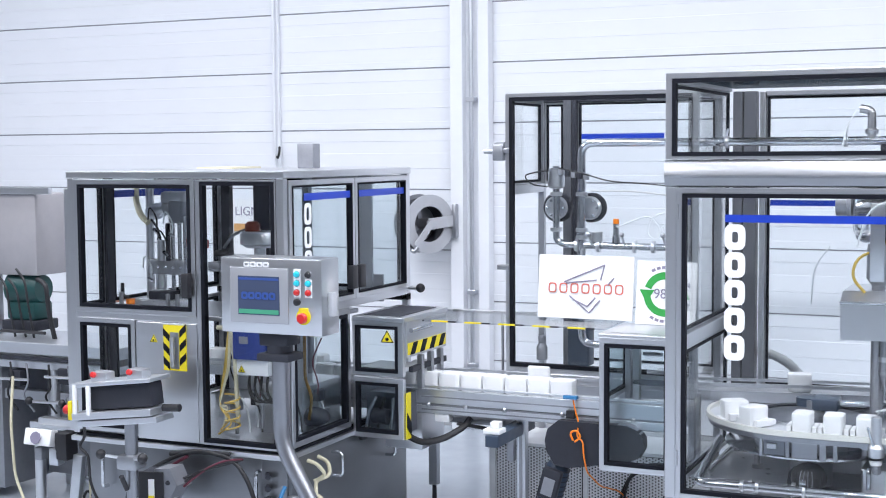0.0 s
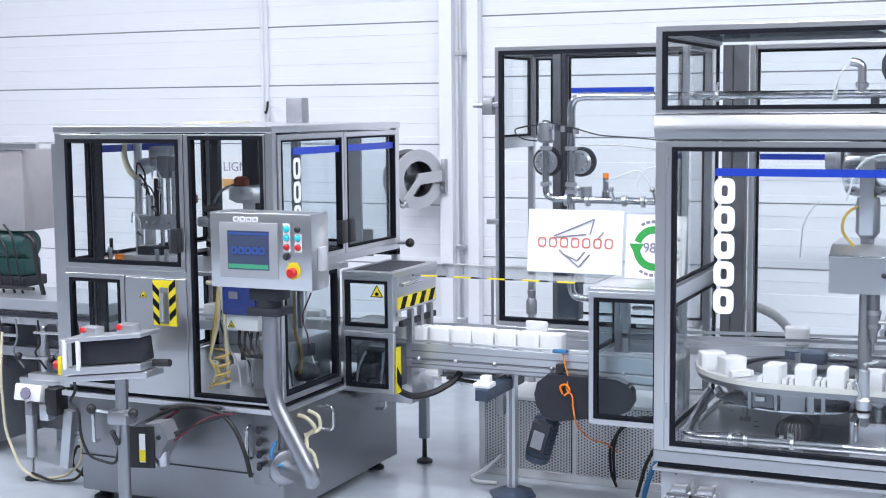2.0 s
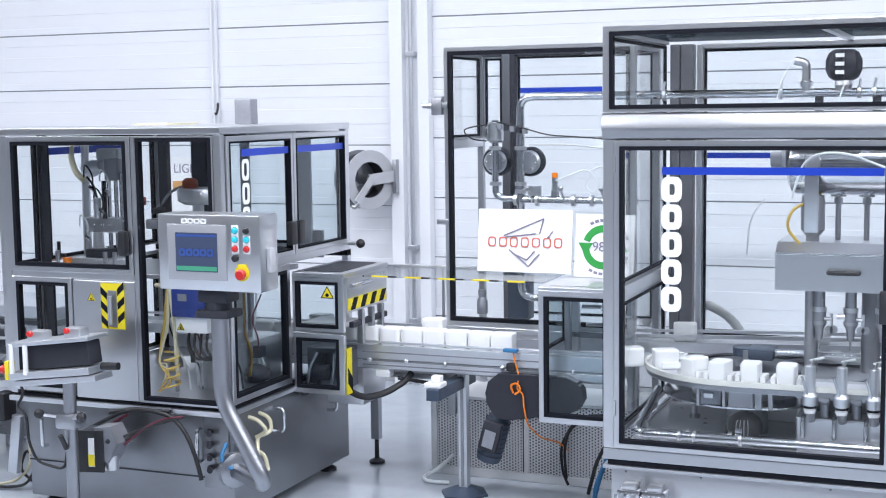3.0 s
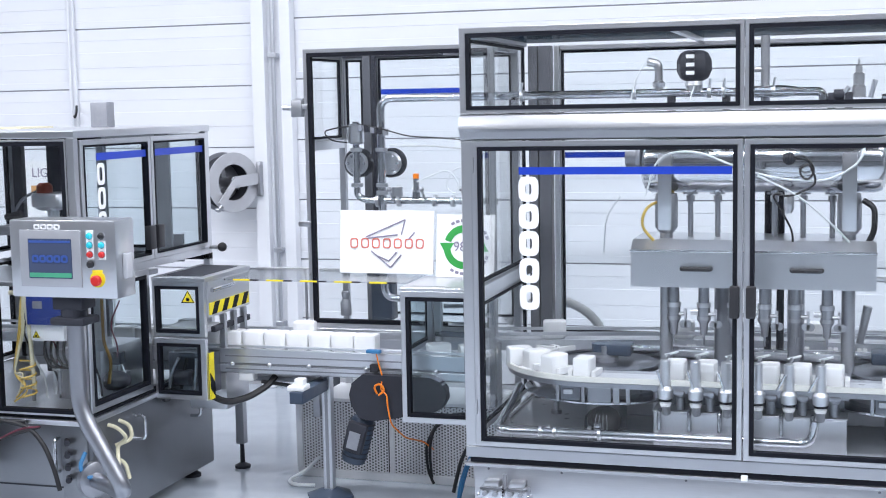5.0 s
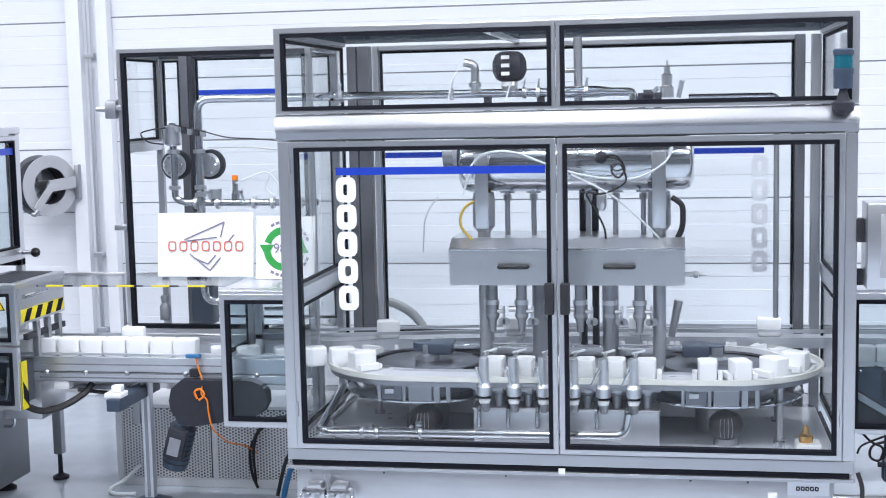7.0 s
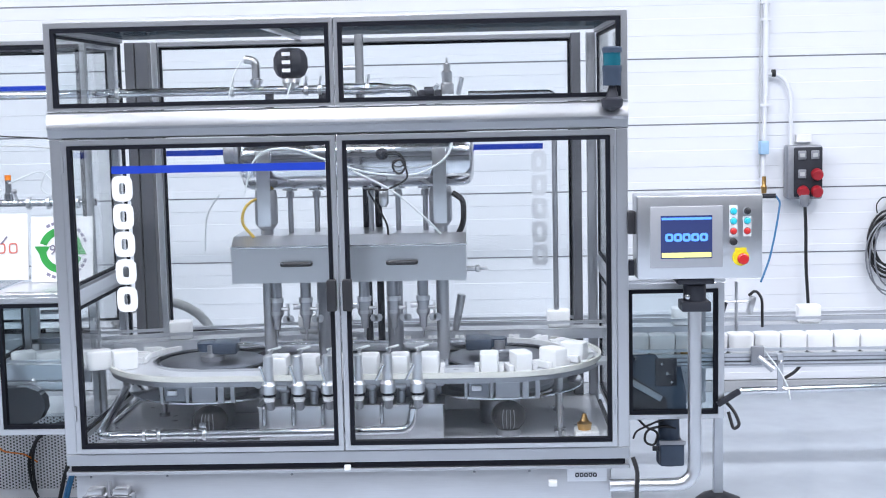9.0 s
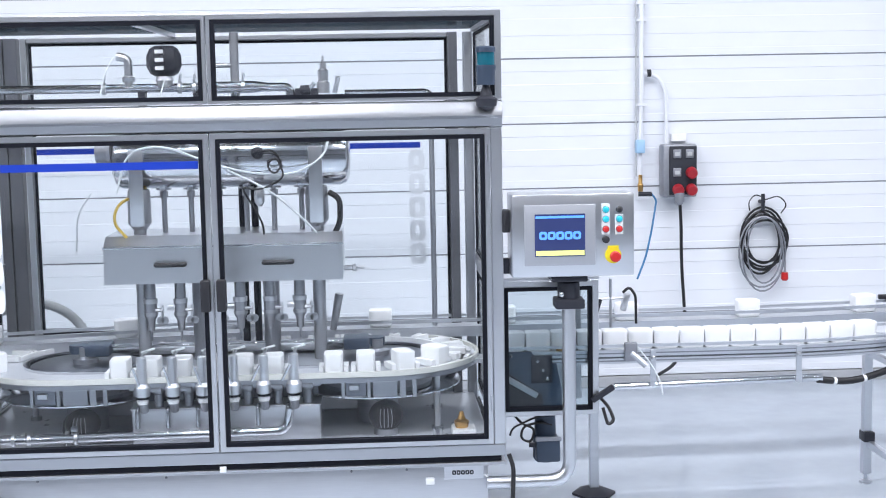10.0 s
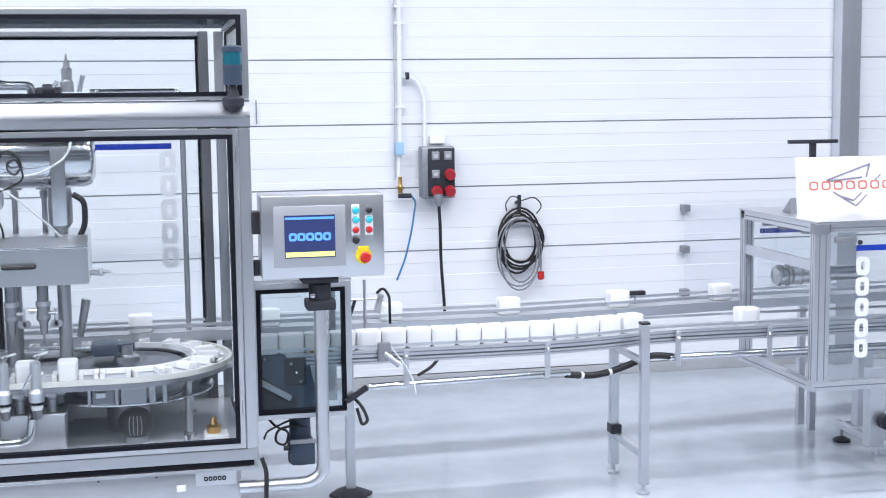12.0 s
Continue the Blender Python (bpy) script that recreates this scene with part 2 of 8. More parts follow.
def ring_frame(a0, a1, b0, b1, w, lo, hi, plane="y", bm=None, bevel=0.002):
    """A rectangular frame of four mitred bars in a plane."""
    bm = bm or bmesh.new()

    def put(a, b, c):
        return {"z": (a, b, c), "y": (a, c, b), "x": (c, a, b)}[plane]
    if isinstance(w, (int, float)):
        w = (w, w, w, w)
    out = [(a0, b0), (a1, b0), (a1, b1), (a0, b1)]
    inn = [(a0 + w[0], b0 + w[2]), (a1 - w[1], b0 + w[2]), (a1 - w[1], b1 - w[3]), (a0 + w[0], b1 - w[3])]
    lay = [[bm.verts.new(put(a, b, c)) for a, b in ring] for ring, c in ((out, lo), (inn, lo), (out, hi), (inn, hi))]
    for k in range(4):
        j = (k + 1) % 4
        bm.faces.new((lay[0][k], lay[0][j], lay[1][j], lay[1][k]))
        bm.faces.new((lay[2][k], lay[2][j], lay[3][j], lay[3][k]))
        bm.faces.new((lay[0][k], lay[0][j], lay[2][j], lay[2][k]))
        bm.faces.new((lay[1][k], lay[1][j], lay[3][j], lay[3][k]))
    if bevel:
        bmesh.ops.recalc_face_normals(bm, faces=bm.faces)
        bmesh.ops.bevel(bm, geom=list(bm.edges), offset=bevel, segments=1, affect="EDGES")
    return bm


def glazing(parent, name, a0, a1, b0, b1, c, plane, w=0.03, g=0.016, deep=0.02, glass=None, frame_mat=None, gasket=GASKET):
    """A window: bar frame, black gasket and clear pane, each a mesh, in the plane at c."""
    l, r, d, u = (w, w, w, w) if isinstance(w, (int, float)) else w
    win = part(name, ring_frame(a0, a1, b0, b1, (l, r, d, u), c - deep / 2, c + deep / 2, plane), frame_mat or STEEL, parent, smooth=False)
    part("gasket", ring_frame(a0 + l, a1 - r, b0 + d, b1 - u, g, c - deep / 2 - 0.002, c + deep / 2 + 0.002, plane, bevel=0), gasket, win, smooth=False)

    def pane_box():
        p, q, m, n = a0 + l + 0.004, a1 - r - 0.004, b0 + d + 0.004, b1 - u - 0.004
        if plane == "y":
            return box(p, q, c - 0.0025, c + 0.0025, m, n)
        if plane == "x":
            return box(c - 0.0025, c + 0.0025, p, q, m, n)
        return box(p, q, m, n, c - 0.0025, c + 0.0025)
    pane = part("pane", pane_box(), glass or GLASS, win, "clear polycarbonate pane", smooth=False)
    pane.visible_shadow = False
    return win


def soft_ring(cx, cz, a, b, w, y0, y1, bm, plane="y"):
    """A rounded block with a rounded opening: half sizes a and b, wall w."""
    n, rings = 20, []

    def put(p, q, c):
        return (p, c, q) if plane == "y" else (c, p, q)
    for c in (y0, y1):
        for u, v in ((a, b), (a - w, b - w)):
            ring = []
            for k in range(n):
                t = 2 * math.pi * k / n
                e = (abs(math.cos(t)) ** 4 + abs(math.sin(t)) ** 4) ** -0.25
                ring.append(bm.verts.new(put(cx + u * e * math.cos(t), cz + v * e * math.sin(t), c)))
            rings.append(ring)
    for p, q in ((0, 1), (2, 3), (0, 2), (1, 3)):
        for k in range(n):
            bm.faces.new((rings[p][k], rings[p][(k + 1) % n], rings[q][(k + 1) % n], rings[q][k]))
    return bm


def letter_bars(parent, name, x, y, z, wide, tall, mat, gap=0.15, n=5, upright=True, face=-1):
    """A brand mark drawn as plain blocks: n rounded blocks stacked up or in a row, on the plane y."""
    bm = bmesh.new()
    for k in range(n):
        if upright:
            q = tall / n
            soft_ring(x + wide / 2, z + q * (k + 0.5), wide / 2, q * (1 - gap) / 2, wide * 0.35, y + face * 0.0012, y + face * 0.0030, bm)
        else:
            q = wide / n
            soft_ring(x + q * (k + 0.5), z + tall / 2, q * (1 - gap) / 2, tall / 2, min(q, tall) * 0.28, y + face * 0.0012, y + face * 0.0030, bm)
    return part(name, bm, mat, parent, smooth=False)


def words(text, size, mat, name, parent, m, label=""):
    """Lettering in the built-in typeface, thickened and turned into a mesh."""
    cu = bpy.data.curves.new(name, "FONT")
    cu.body, cu.size, cu.extrude, cu.align_x, cu.align_y = text, size, 0.0006, "CENTER", "CENTER"
    tmp = bpy.data.objects.new("letters", cu)
    me = bpy.data.meshes.new_from_object(tmp)
    bpy.data.objects.remove(tmp)
    me.transform(m)
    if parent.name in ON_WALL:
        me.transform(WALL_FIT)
    me.transform(Matrix.Translation(-ORIGIN[parent.name]))
    me.name = name
    me.materials.clear()
    me.materials.append(mat)
    ob = tagged(new(name, me), label)
    ob.parent = parent
    ORIGIN[ob.name] = ORIGIN[parent.name]
    return ob


# ---- the hall ----
WALL_Y = 3.05
# north wall fittings: drawn for a nearer wall, scaled about the camera to keep its view
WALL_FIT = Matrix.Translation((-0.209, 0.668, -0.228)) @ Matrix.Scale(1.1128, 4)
X0, X1, Y0 = -12.0, 15.0, -16.0
tagged(part("floor", box(X0, X1, Y0, WALL_Y + 0.3, -0.2, 0.0), FLOOR, smooth=False), "pale glossy resin floor with faint scuffs", "floor", kind="structure")
tagged(part("ceiling", box(X0, X1, Y0, WALL_Y + 0.3, CEILING, CEILING + 0.2), CEIL_PAINT, smooth=False), "unseen pale grey hall ceiling added for bounce light", "ceiling", kind="structure")
JOINTS = [0.505 + 0.4325 * k for k in range(11)]
WEST_JOINTS = [0.413 + 0.446 * k for k in range(11)]
north = tagged(part("wall_north", box(X0, X1, WALL_Y + 0.03, WALL_Y + 0.3, 0, CEILING), WALL, smooth=False), "white steel cassette wall with fine horizontal joints", "wall", kind="structure")
ORIGIN["wall_north"] = Vector((0, 0, 0))


def wall_tray(x0, x1, z0, z1):
    """One steel tray of the wall: flat face with shallow ribs and a dark joint left below it."""
    t, y = z1 - z0, WALL_Y
    prof = [(0.0025, 0.03), (0.0055, 0.0), (t * 0.12, 0.0), (t * 0.125, 0.003), (t * 0.345, 0.003), (t * 0.35, 0.0), (t * 0.60, 0.0), (t * 0.605, 0.003), (t * 0.80, 0.003), (t * 0.805, 0.0), (t - 0.0055, 0.0), (t - 0.0025, 0.03)]
    bm = bmesh.new()
    a = [bm.verts.new((x0, y + d, z0 + q)) for q, d in prof]
    b = [bm.verts.new((x1, y + d, z0 + q)) for q, d in prof]
    for k in range(len(prof) - 1):
        bm.faces.new((a[k], b[k], b[k + 1], a[k + 1]))
    return bm


for x0, x1, joints in ((X0, -3.92, WEST_JOINTS), (-3.88, -2.25, WEST_JOINTS), (-2.25, 6.99, JOINTS), (7.12, X1, JOINTS)):
    levels = [0.075] + joints
    for z0, z1 in zip(levels, levels[1:] + [CEILING]):
        part("panel", wall_tray(x0, x1, z0, min(z1, CEILING)), WALL, north, smooth=False)
tagged(part("baseboard", box(X0, X1, WALL_Y - 0.012, WALL_Y + 0.03, 0.0, 0.073, 0.003), material("grey_plinth", (0.42, 0.43, 0.45), 0.5, 0, 0.1, 12, stain=0.2), smooth=False), "scuffed grey plinth along the panel wall", "baseboard", kind="structure")
JOINT_DARK = material("joint_shadow_seal", (0.36, 0.36, 0.40), 0.7, 0, 0.1, 20)
for x0, x1, z in [(X0, -2.25, q) for q in WEST_JOINTS] + [(-2.25, X1, q) for q in JOINTS]:
    part("joint_seal", box(x0, x1, WALL_Y + 0.012, WALL_Y + 0.03, z - 0.007, z + 0.006), JOINT_DARK, north, smooth=False)
# walls out of view, added to close the hall and bounce light
for name, b in (("wall_south", (X0, X1, Y0 - 0.2, Y0)), ("wall_west", (X0 - 0.2, X0, Y0, WALL_Y + 0.3)), ("wall_east", (X1, X1 + 0.2, Y0, WALL_Y + 0.3))):
    tagged(part(name, box(*b, 0, CEILING), HALL_GREY, smooth=False), "unseen plain pale hall wall added for fill", "wall", kind="structure")

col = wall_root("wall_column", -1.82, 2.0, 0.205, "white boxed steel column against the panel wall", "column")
part("shaft", box(-1.955, -1.865, 2.03, 2.138, 0.206, 4.86, 0.004), WALL, col, smooth=False)
part("flange", box(-1.77, -1.695, 2.06, 2.138, 0.206, 4.86, 0.004), WALL, col, smooth=False)
part("web", box(-1.865, -1.77, 2.09, 2.138, 0.206, 4.86), WALL, col, smooth=False)
part("conduit", rod((-1.815, 2.055, 0.206), (-1.815, 2.055, 4.86), 0.014), ALU, col)
for z in (0.62, 1.1, 2.35):
    part("clip", box(-1.845, -1.785, 2.035, 2.09, z, z + 0.03, 0.003), ALU, col, smooth=False)
rail = wall_root("wall_rail", -3.318, 2.12, 0.205, "narrow white cover strip over a wall joint", "wall trim")
part("strip", box(-3.345, -3.29, 2.11, 2.139, 0.206, 4.86, 0.004), WALL, rail, smooth=False)
part("hook", tube([(-3.29, 2.105, 2.06), (-3.26, 2.06, 2.07), (-3.25, 2.04, 2.03), (-3.27, 2.05, 1.99), (-3.30, 2.09, 2.0)], 0.008, 0.02), CABLE, rail)
part("cable_duct", rod((-3.318, 2.095, 0.206), (-3.318, 2.095, 4.86), 0.01), WALL, rail)
edge = wall_root("wall_post", 6.55, 2.05, 0.205, "grey steel post beside the panel wall end", "post")
part("post", box(6.455, 6.535, 2.03, 2.138, 0.206, 4.86, 0.004), ALU, edge, smooth=False)
part("cover", box(6.538, 6.605, 2.05, 2.138, 0.206, 4.86, 0.004), ALU, edge, smooth=False)

for k, (x, y) in enumerate(LAMP_PLACES):
    lamp = root("ceiling_light", x, y, CEILING - 0.12, "long white ceiling luminaire with a bright diffuser", "ceiling light", "hall luminaires")
    part("housing", box(x - 0.85, x + 0.85, y - 0.16, y + 0.16, CEILING - 0.10, CEILING - 0.002, 0.01), WHITE, lamp, smooth=False)
    part("diffuser", box(x - 0.82, x + 0.82, y - 0.13, y + 0.13, CEILING - 0.112, CEILING - 0.10), LAMP_FACE, lamp, smooth=False)
    data = bpy.data.lights.new("tube_light", "AREA")
    data.shape, data.size, data.size_y, data.energy, data.color = "RECTANGLE", 1.64, 0.26, LAMP_WATTS, LAMP_COLOUR
    ob = new("tube_light", data)
    ob.location = (x, y, CEILING - 0.13)

# ---- filling machine enclosure ----
W, D = 2.55, 1.22
fm = root("filling_machine", W / 2, D / 2, 0.0, "stainless filling machine enclosure with black-edged glazed doors", "filling machine")
part("base", box(0.03, 2.47, 0.03, 1.20, 0.06, 0.345, 0.006), FILLER_STEEL, fm, "brushed steel base cabinet")
part("skirt", box(0.0, W, -0.012, D, 0.345, 0.362, 0.003), TRIM_STEEL, fm, smooth=False)
# black box puts the shade of the open gap into its colour
part("gap_shade_fill", box(0.02, W - 0.02, 0.004, D - 0.02, 0.362, 0.386), GASKET, fm, smooth=False)
for x in (0.12, 2.38):
    for y in (0.12, 1.08):
        part("foot", turned([(0, 0.05), (0.012, 0.05), (0.02, 0.018), (0.06, 0.018)], (x, y, 0)), CHARCOAL, fm)
part("bottom_rail", box(0.0, W, -0.002, 0.055, 0.386, 0.440, 0.005), TRIM_STEEL, fm, smooth=False)
part("tray", box(0.055, W - 0.055, 0.055, D - 0.01, 0.386, 0.420, 0.003), TRAY_STEEL, fm, "stained steel drip tray floor", smooth=False)
for x0, x1 in ((0.0, 0.052), (W - 0.052, W)):
    part("corner_post", box(x0, x1, -0.002, 0.05, 0.440, 1.865, 0.005), STEEL, fm, smooth=False)
part("back_post", box(0.050, 0.100, D - 0.07, D, 0.386, 2.335, 0.004), FRAME_GREY, fm, smooth=False)
part("back_post", box(0.105, 0.172, D - 0.065, D + 0.01, 0.386, 2.335, 0.004), FRAME_GREY, fm, smooth=False)
part("back_post", box(0.189, 0.219, D - 0.06, D, 0.386, 2.335, 0.004), STEEL, fm, smooth=False)
part("back_post", box(W - 0.165, W - 0.115, D - 0.06, D, 0.386, 2.335, 0.004), FRAME_GREY, fm, smooth=False)
part("back_post", box(W - 0.085, W - 0.035, D - 0.06, D, 0.386, 2.335, 0.004), STEEL_DULL, fm, smooth=False)
part("middle_beam", plate([(-0.030, 1.962), (-0.020, 1.978), (-0.002, 1.985), (0.02, 1.985), (0.05, 1.96), (0.05, 1.865), (-0.004, 1.865), (-0.016, 1.872), (-0.020, 1.905), (-0.036, 1.918)], 0.0, W, "x"), TRIM_STEEL, fm, "broad brushed steel beam")
for x0, x1 in ((0.0, 0.05), (W - 0.05, W)):
    part("side_beam", box(x0, x1, 0.05, D - 0.07, 1.89, 1.96, 0.004), STEEL, fm, smooth=False)
    part("side_top_rail", box(x0 + 0.004, x1 - 0.004, 0.03, D - 0.07, 2.332, 2.362, 0.003), STEEL_DULL, fm, smooth=False)
    part("side_rail", box(x0 + 0.012, x1 + 0.012 if x0 == 0 else x1 - 0.012, 0.05, D - 0.07, 1.115, 1.175, 0.004), STEEL, fm, smooth=False)
part("back_beam", box(0.22, W - 0.165, D - 0.05, D, 1.86, 1.93, 0.003), STEEL_DULL, fm, smooth=False)
part("back_top_rail", box(0.22, W - 0.165, D - 0.05, D, 2.310, 2.335, 0.003), STEEL_DULL, fm, smooth=False)
part("roof", box(0.02, W - 0.02, 0.02, D, 2.352, 2.366), GLASS_ROOF, fm, "tinted roof sheet, darkened for its dark reflection", smooth=False).visible_shadow = False
part("roof_stay", box(0.95, 0.98, 0.03, D - 0.05, 2.33, 2.350), STEEL, fm, smooth=False)
part("back_wall", box(0.22, W - 0.165, D - 0.02, D - 0.008, 0.386, 0.74), STEEL_DULL, fm, smooth=False)
part("back_sill", box(0.22, W - 0.165, D - 0.05, D, 0.74, 0.785, 0.003), STEEL, fm, smooth=False)
# upper windows, doors, sides, back
for x0, x1 in ((0.0, 1.270), (1.274, W)):
    glazing(fm, "upper_window", x0, x1, 1.988, 2.375, 0.008, "y", (0.030, 0.018, 0.016, 0.026) if x0 == 0 else (0.018, 0.030, 0.016, 0.026), 0.018, 0.03)
doors = []
for x0, x1, hx in ((0.056, 1.268, 1.236), (1.274, W - 0.056, 1.306)):
    d = glazing(fm, "door", x0, x1, 0.447, 1.862, -0.008, "y", (0.026, 0.024, 0.024, 0.026), 0.018, 0.03)
    part("handle", box(hx - 0.021, hx + 0.021, -0.062, -0.02, 1.085, 1.225, 0.006), BLACK, d, "black plastic latch handle")
    for z in (0.60, 1.72):
        part("hinge", rod((x0 + 0.006 if hx < 1.27 else x1 - 0.006, -0.03, z), (x0 + 0.006 if hx < 1.27 else x1 - 0.006, -0.03, z + 0.07), 0.006, seg=8), STEEL, d)
    doors.append(d)
part("blue_strip", box(0.274, 1.222, -0.0140, -0.0112, 1.710, 1.744), BLUE, doors[0], "blue film strip", smooth=False)
letter_bars(doors[0], "brand_mark", 0.272, -0.0112, 1.088, 0.093, 0.618, WHITE, 0.08)
for x in (0.026, W - 0.026):
    glazing(fm, "side_window", 0.05, D - 0.07, 1.175, 1.89, x, "x", 0.006, 0.014, 0.012)
    glazing(fm, "side_window", 0.05, D - 0.07, 1.96, 2.332, x, "x", 0.006, 0.014, 0.012)
    glazing(fm, "side_window", 0.05, D - 0.07, 0.455, 1.115, x, "x", 0.03, 0.016, 0.012)
for z0, z1 in ((0.785, 1.86), (1.93, 2.310)):
    w = glazing(fm, "back_window", 0.22, W - 0.165, z0, z1, D - 0.02, "y", 0.004, 0.012, 0.012)
part("blue_strip", box(0.24, 2.235, D - 0.0265, D - 0.0235, 1.735, 1.765), BLUE, w, "blue film strip", smooth=False)
GHOST = material("frosted_film", (0.64, 0.67, 0.71), 0.5, 0, 0.03, 30)
letter_bars(w, "brand_mark", 2.17, D - 0.0235, 1.11, 0.085, 0.62, GHOST, 0.10)
part("back_rod", rod((2.29, 1.10, 0.70), (2.29, 1.10, 1.90), 0.014), STEEL_DULL, fm)
# base plate details
plate_ob = part("maker_plate", box(2.27, 2.45, 0.0265, 0.030, 0.275, 0.335, 0.001), FILLER_STEEL, fm, smooth=False)
letter_bars(plate_ob, "brand_mark", 2.305, 0.0265, 0.296, 0.10, 0.020, CHARCOAL, 0.12, upright=False)
part("lock", box(2.185, 2.225, 0.0, 0.03, 0.260, 0.288, 0.004), WHITE, fm)
part("tag", box(1.265, 1.295, -0.016, -0.002, 0.352, 0.378, 0.003), WHITE, fm)
for x in (0.075, 0.195):
    vb = part("valve_block", box(x, x + 0.11, -0.05, 0.03, 0.205, 0.258, 0.008), CHROME, fm, "polished clamp block")
    part("valve_cap", box(x + 0.02, x + 0.09, -0.04, 0.03, 0.258, 0.285, 0.006), STEEL, vb)
    part("valve_knob", rod((x + 0.03, -0.055, 0.235), (x + 0.03, -0.075, 0.235), 0.012), STEEL_DULL, vb)
    part("valve_knob", rod((x + 0.08, -0.055, 0.235), (x + 0.08, -0.075, 0.235), 0.012), STEEL_DULL, vb)
part("valve_link", rod((0.06, -0.02, 0.215), (0.32, -0.02, 0.215), 0.014), CHROME, fm)
part("valve_stem", rod((0.19, -0.01, 0.25), (0.19, -0.01, 0.318), 0.009), GREY_METAL, fm)
for x in (0.10, 0.45, 1.02, 1.85, 2.10):
    part("screw", ball((x, 0.030, 0.326), 0.006, seg=8), GREY_METAL, fm)

# signal light on the corner
sig = root("signal_lamp", 2.50, -0.03, 1.93, "dark signal lamp with a teal lens on the enclosure corner", "signal lamp")
part("bracket", turned([(0, 0.01), (0.02, 0.045), (0.05, 0.048), (0.06, 0.03)], (2.478, -0.06, 1.94)), CHARCOAL, sig)
part("stem", turned([(0, 0.03), (0.05, 0.016), (0.10, 0.016)], (2.478, -0.06, 1.995)), CHARCOAL, sig)
part("lower_unit", turned([(0, 0.040), (0.055, 0.040), (0.065, 0.043), (0.085, 0.043)], (2.478, -0.06, 2.050)), BLUEGREY, sig)
part("lens", turned([(0, 0.039), (0.057, 0.039)], (2.478, -0.06, 2.133)), CYAN_DIM, sig, "teal lens")
part("cap", turned([(0, 0.043), (0.02, 0.043), (0.026, 0.036)], (2.478, -0.06, 2.190)), BLUEGREY, sig)

# ---- carousel in the enclosure ----
CZ, CY, CR = 0.745, 0.62, 0.43
CXL, CXR = 0.56, 1.98


def oval(radius, n=28):
    pts = [(CXL - radius * math.sin(math.pi * k / n), CY + radius * math.cos(math.pi * k / n)) for k in range(n + 1)]
    pts += [(CXR + radius * math.sin(math.pi * k / n), CY - radius * math.cos(math.pi * k / n)) for k in range(n + 1)]
    return pts


car = root("carousel", 1.27, CY, 0.42, "oval carousel conveyor with pale rails and steel discs", "conveyor")


def oval_band(r0, r1, z0, z1):
    bm = bmesh.new()
    a, b = oval(r0), oval(r1)
    n = len(a)
    v = [[bm.verts.new((x, y, z)) for x, y in ring] for ring, z in ((a, z0), (b, z0), (b, z1), (a, z1))]
    for k in range(n):
        j = (k + 1) % n
        for p in range(4):
            q = (p + 1) % 4
            bm.faces.new((v[p][k], v[p][j], v[q][j], v[q][k]))
    return bm


RAIL_WHITE = material("ivory_rail", (0.66, 0.66, 0.62), 0.4, 0, 0.06, 30, stain=0.06)
part("track", oval_band(0.29, 0.484, CZ - 0.018, CZ), TRAY_STEEL, car, "grey wear track")
part("outer_rail", oval_band(0.484, 0.500, CZ - 0.006, CZ + 0.018), RAIL_WHITE, car, "pale plastic outer rail")
part("rail_bracket", oval_band(0.478, 0.490, CZ - 0.032, CZ - 0.010), PIPE_STEEL, car)
part("inner_rail", oval_band(0.278, 0.29, CZ - 0.02, CZ + 0.012), CHROME, car)
part("bed", plate(oval(0.278), CZ - 0.06, CZ - 0.034), STEEL_DULL, car, smooth=False)
part("apron", oval_band(0.40, 0.412, CZ - 0.05, CZ - 0.03), STEEL, car)
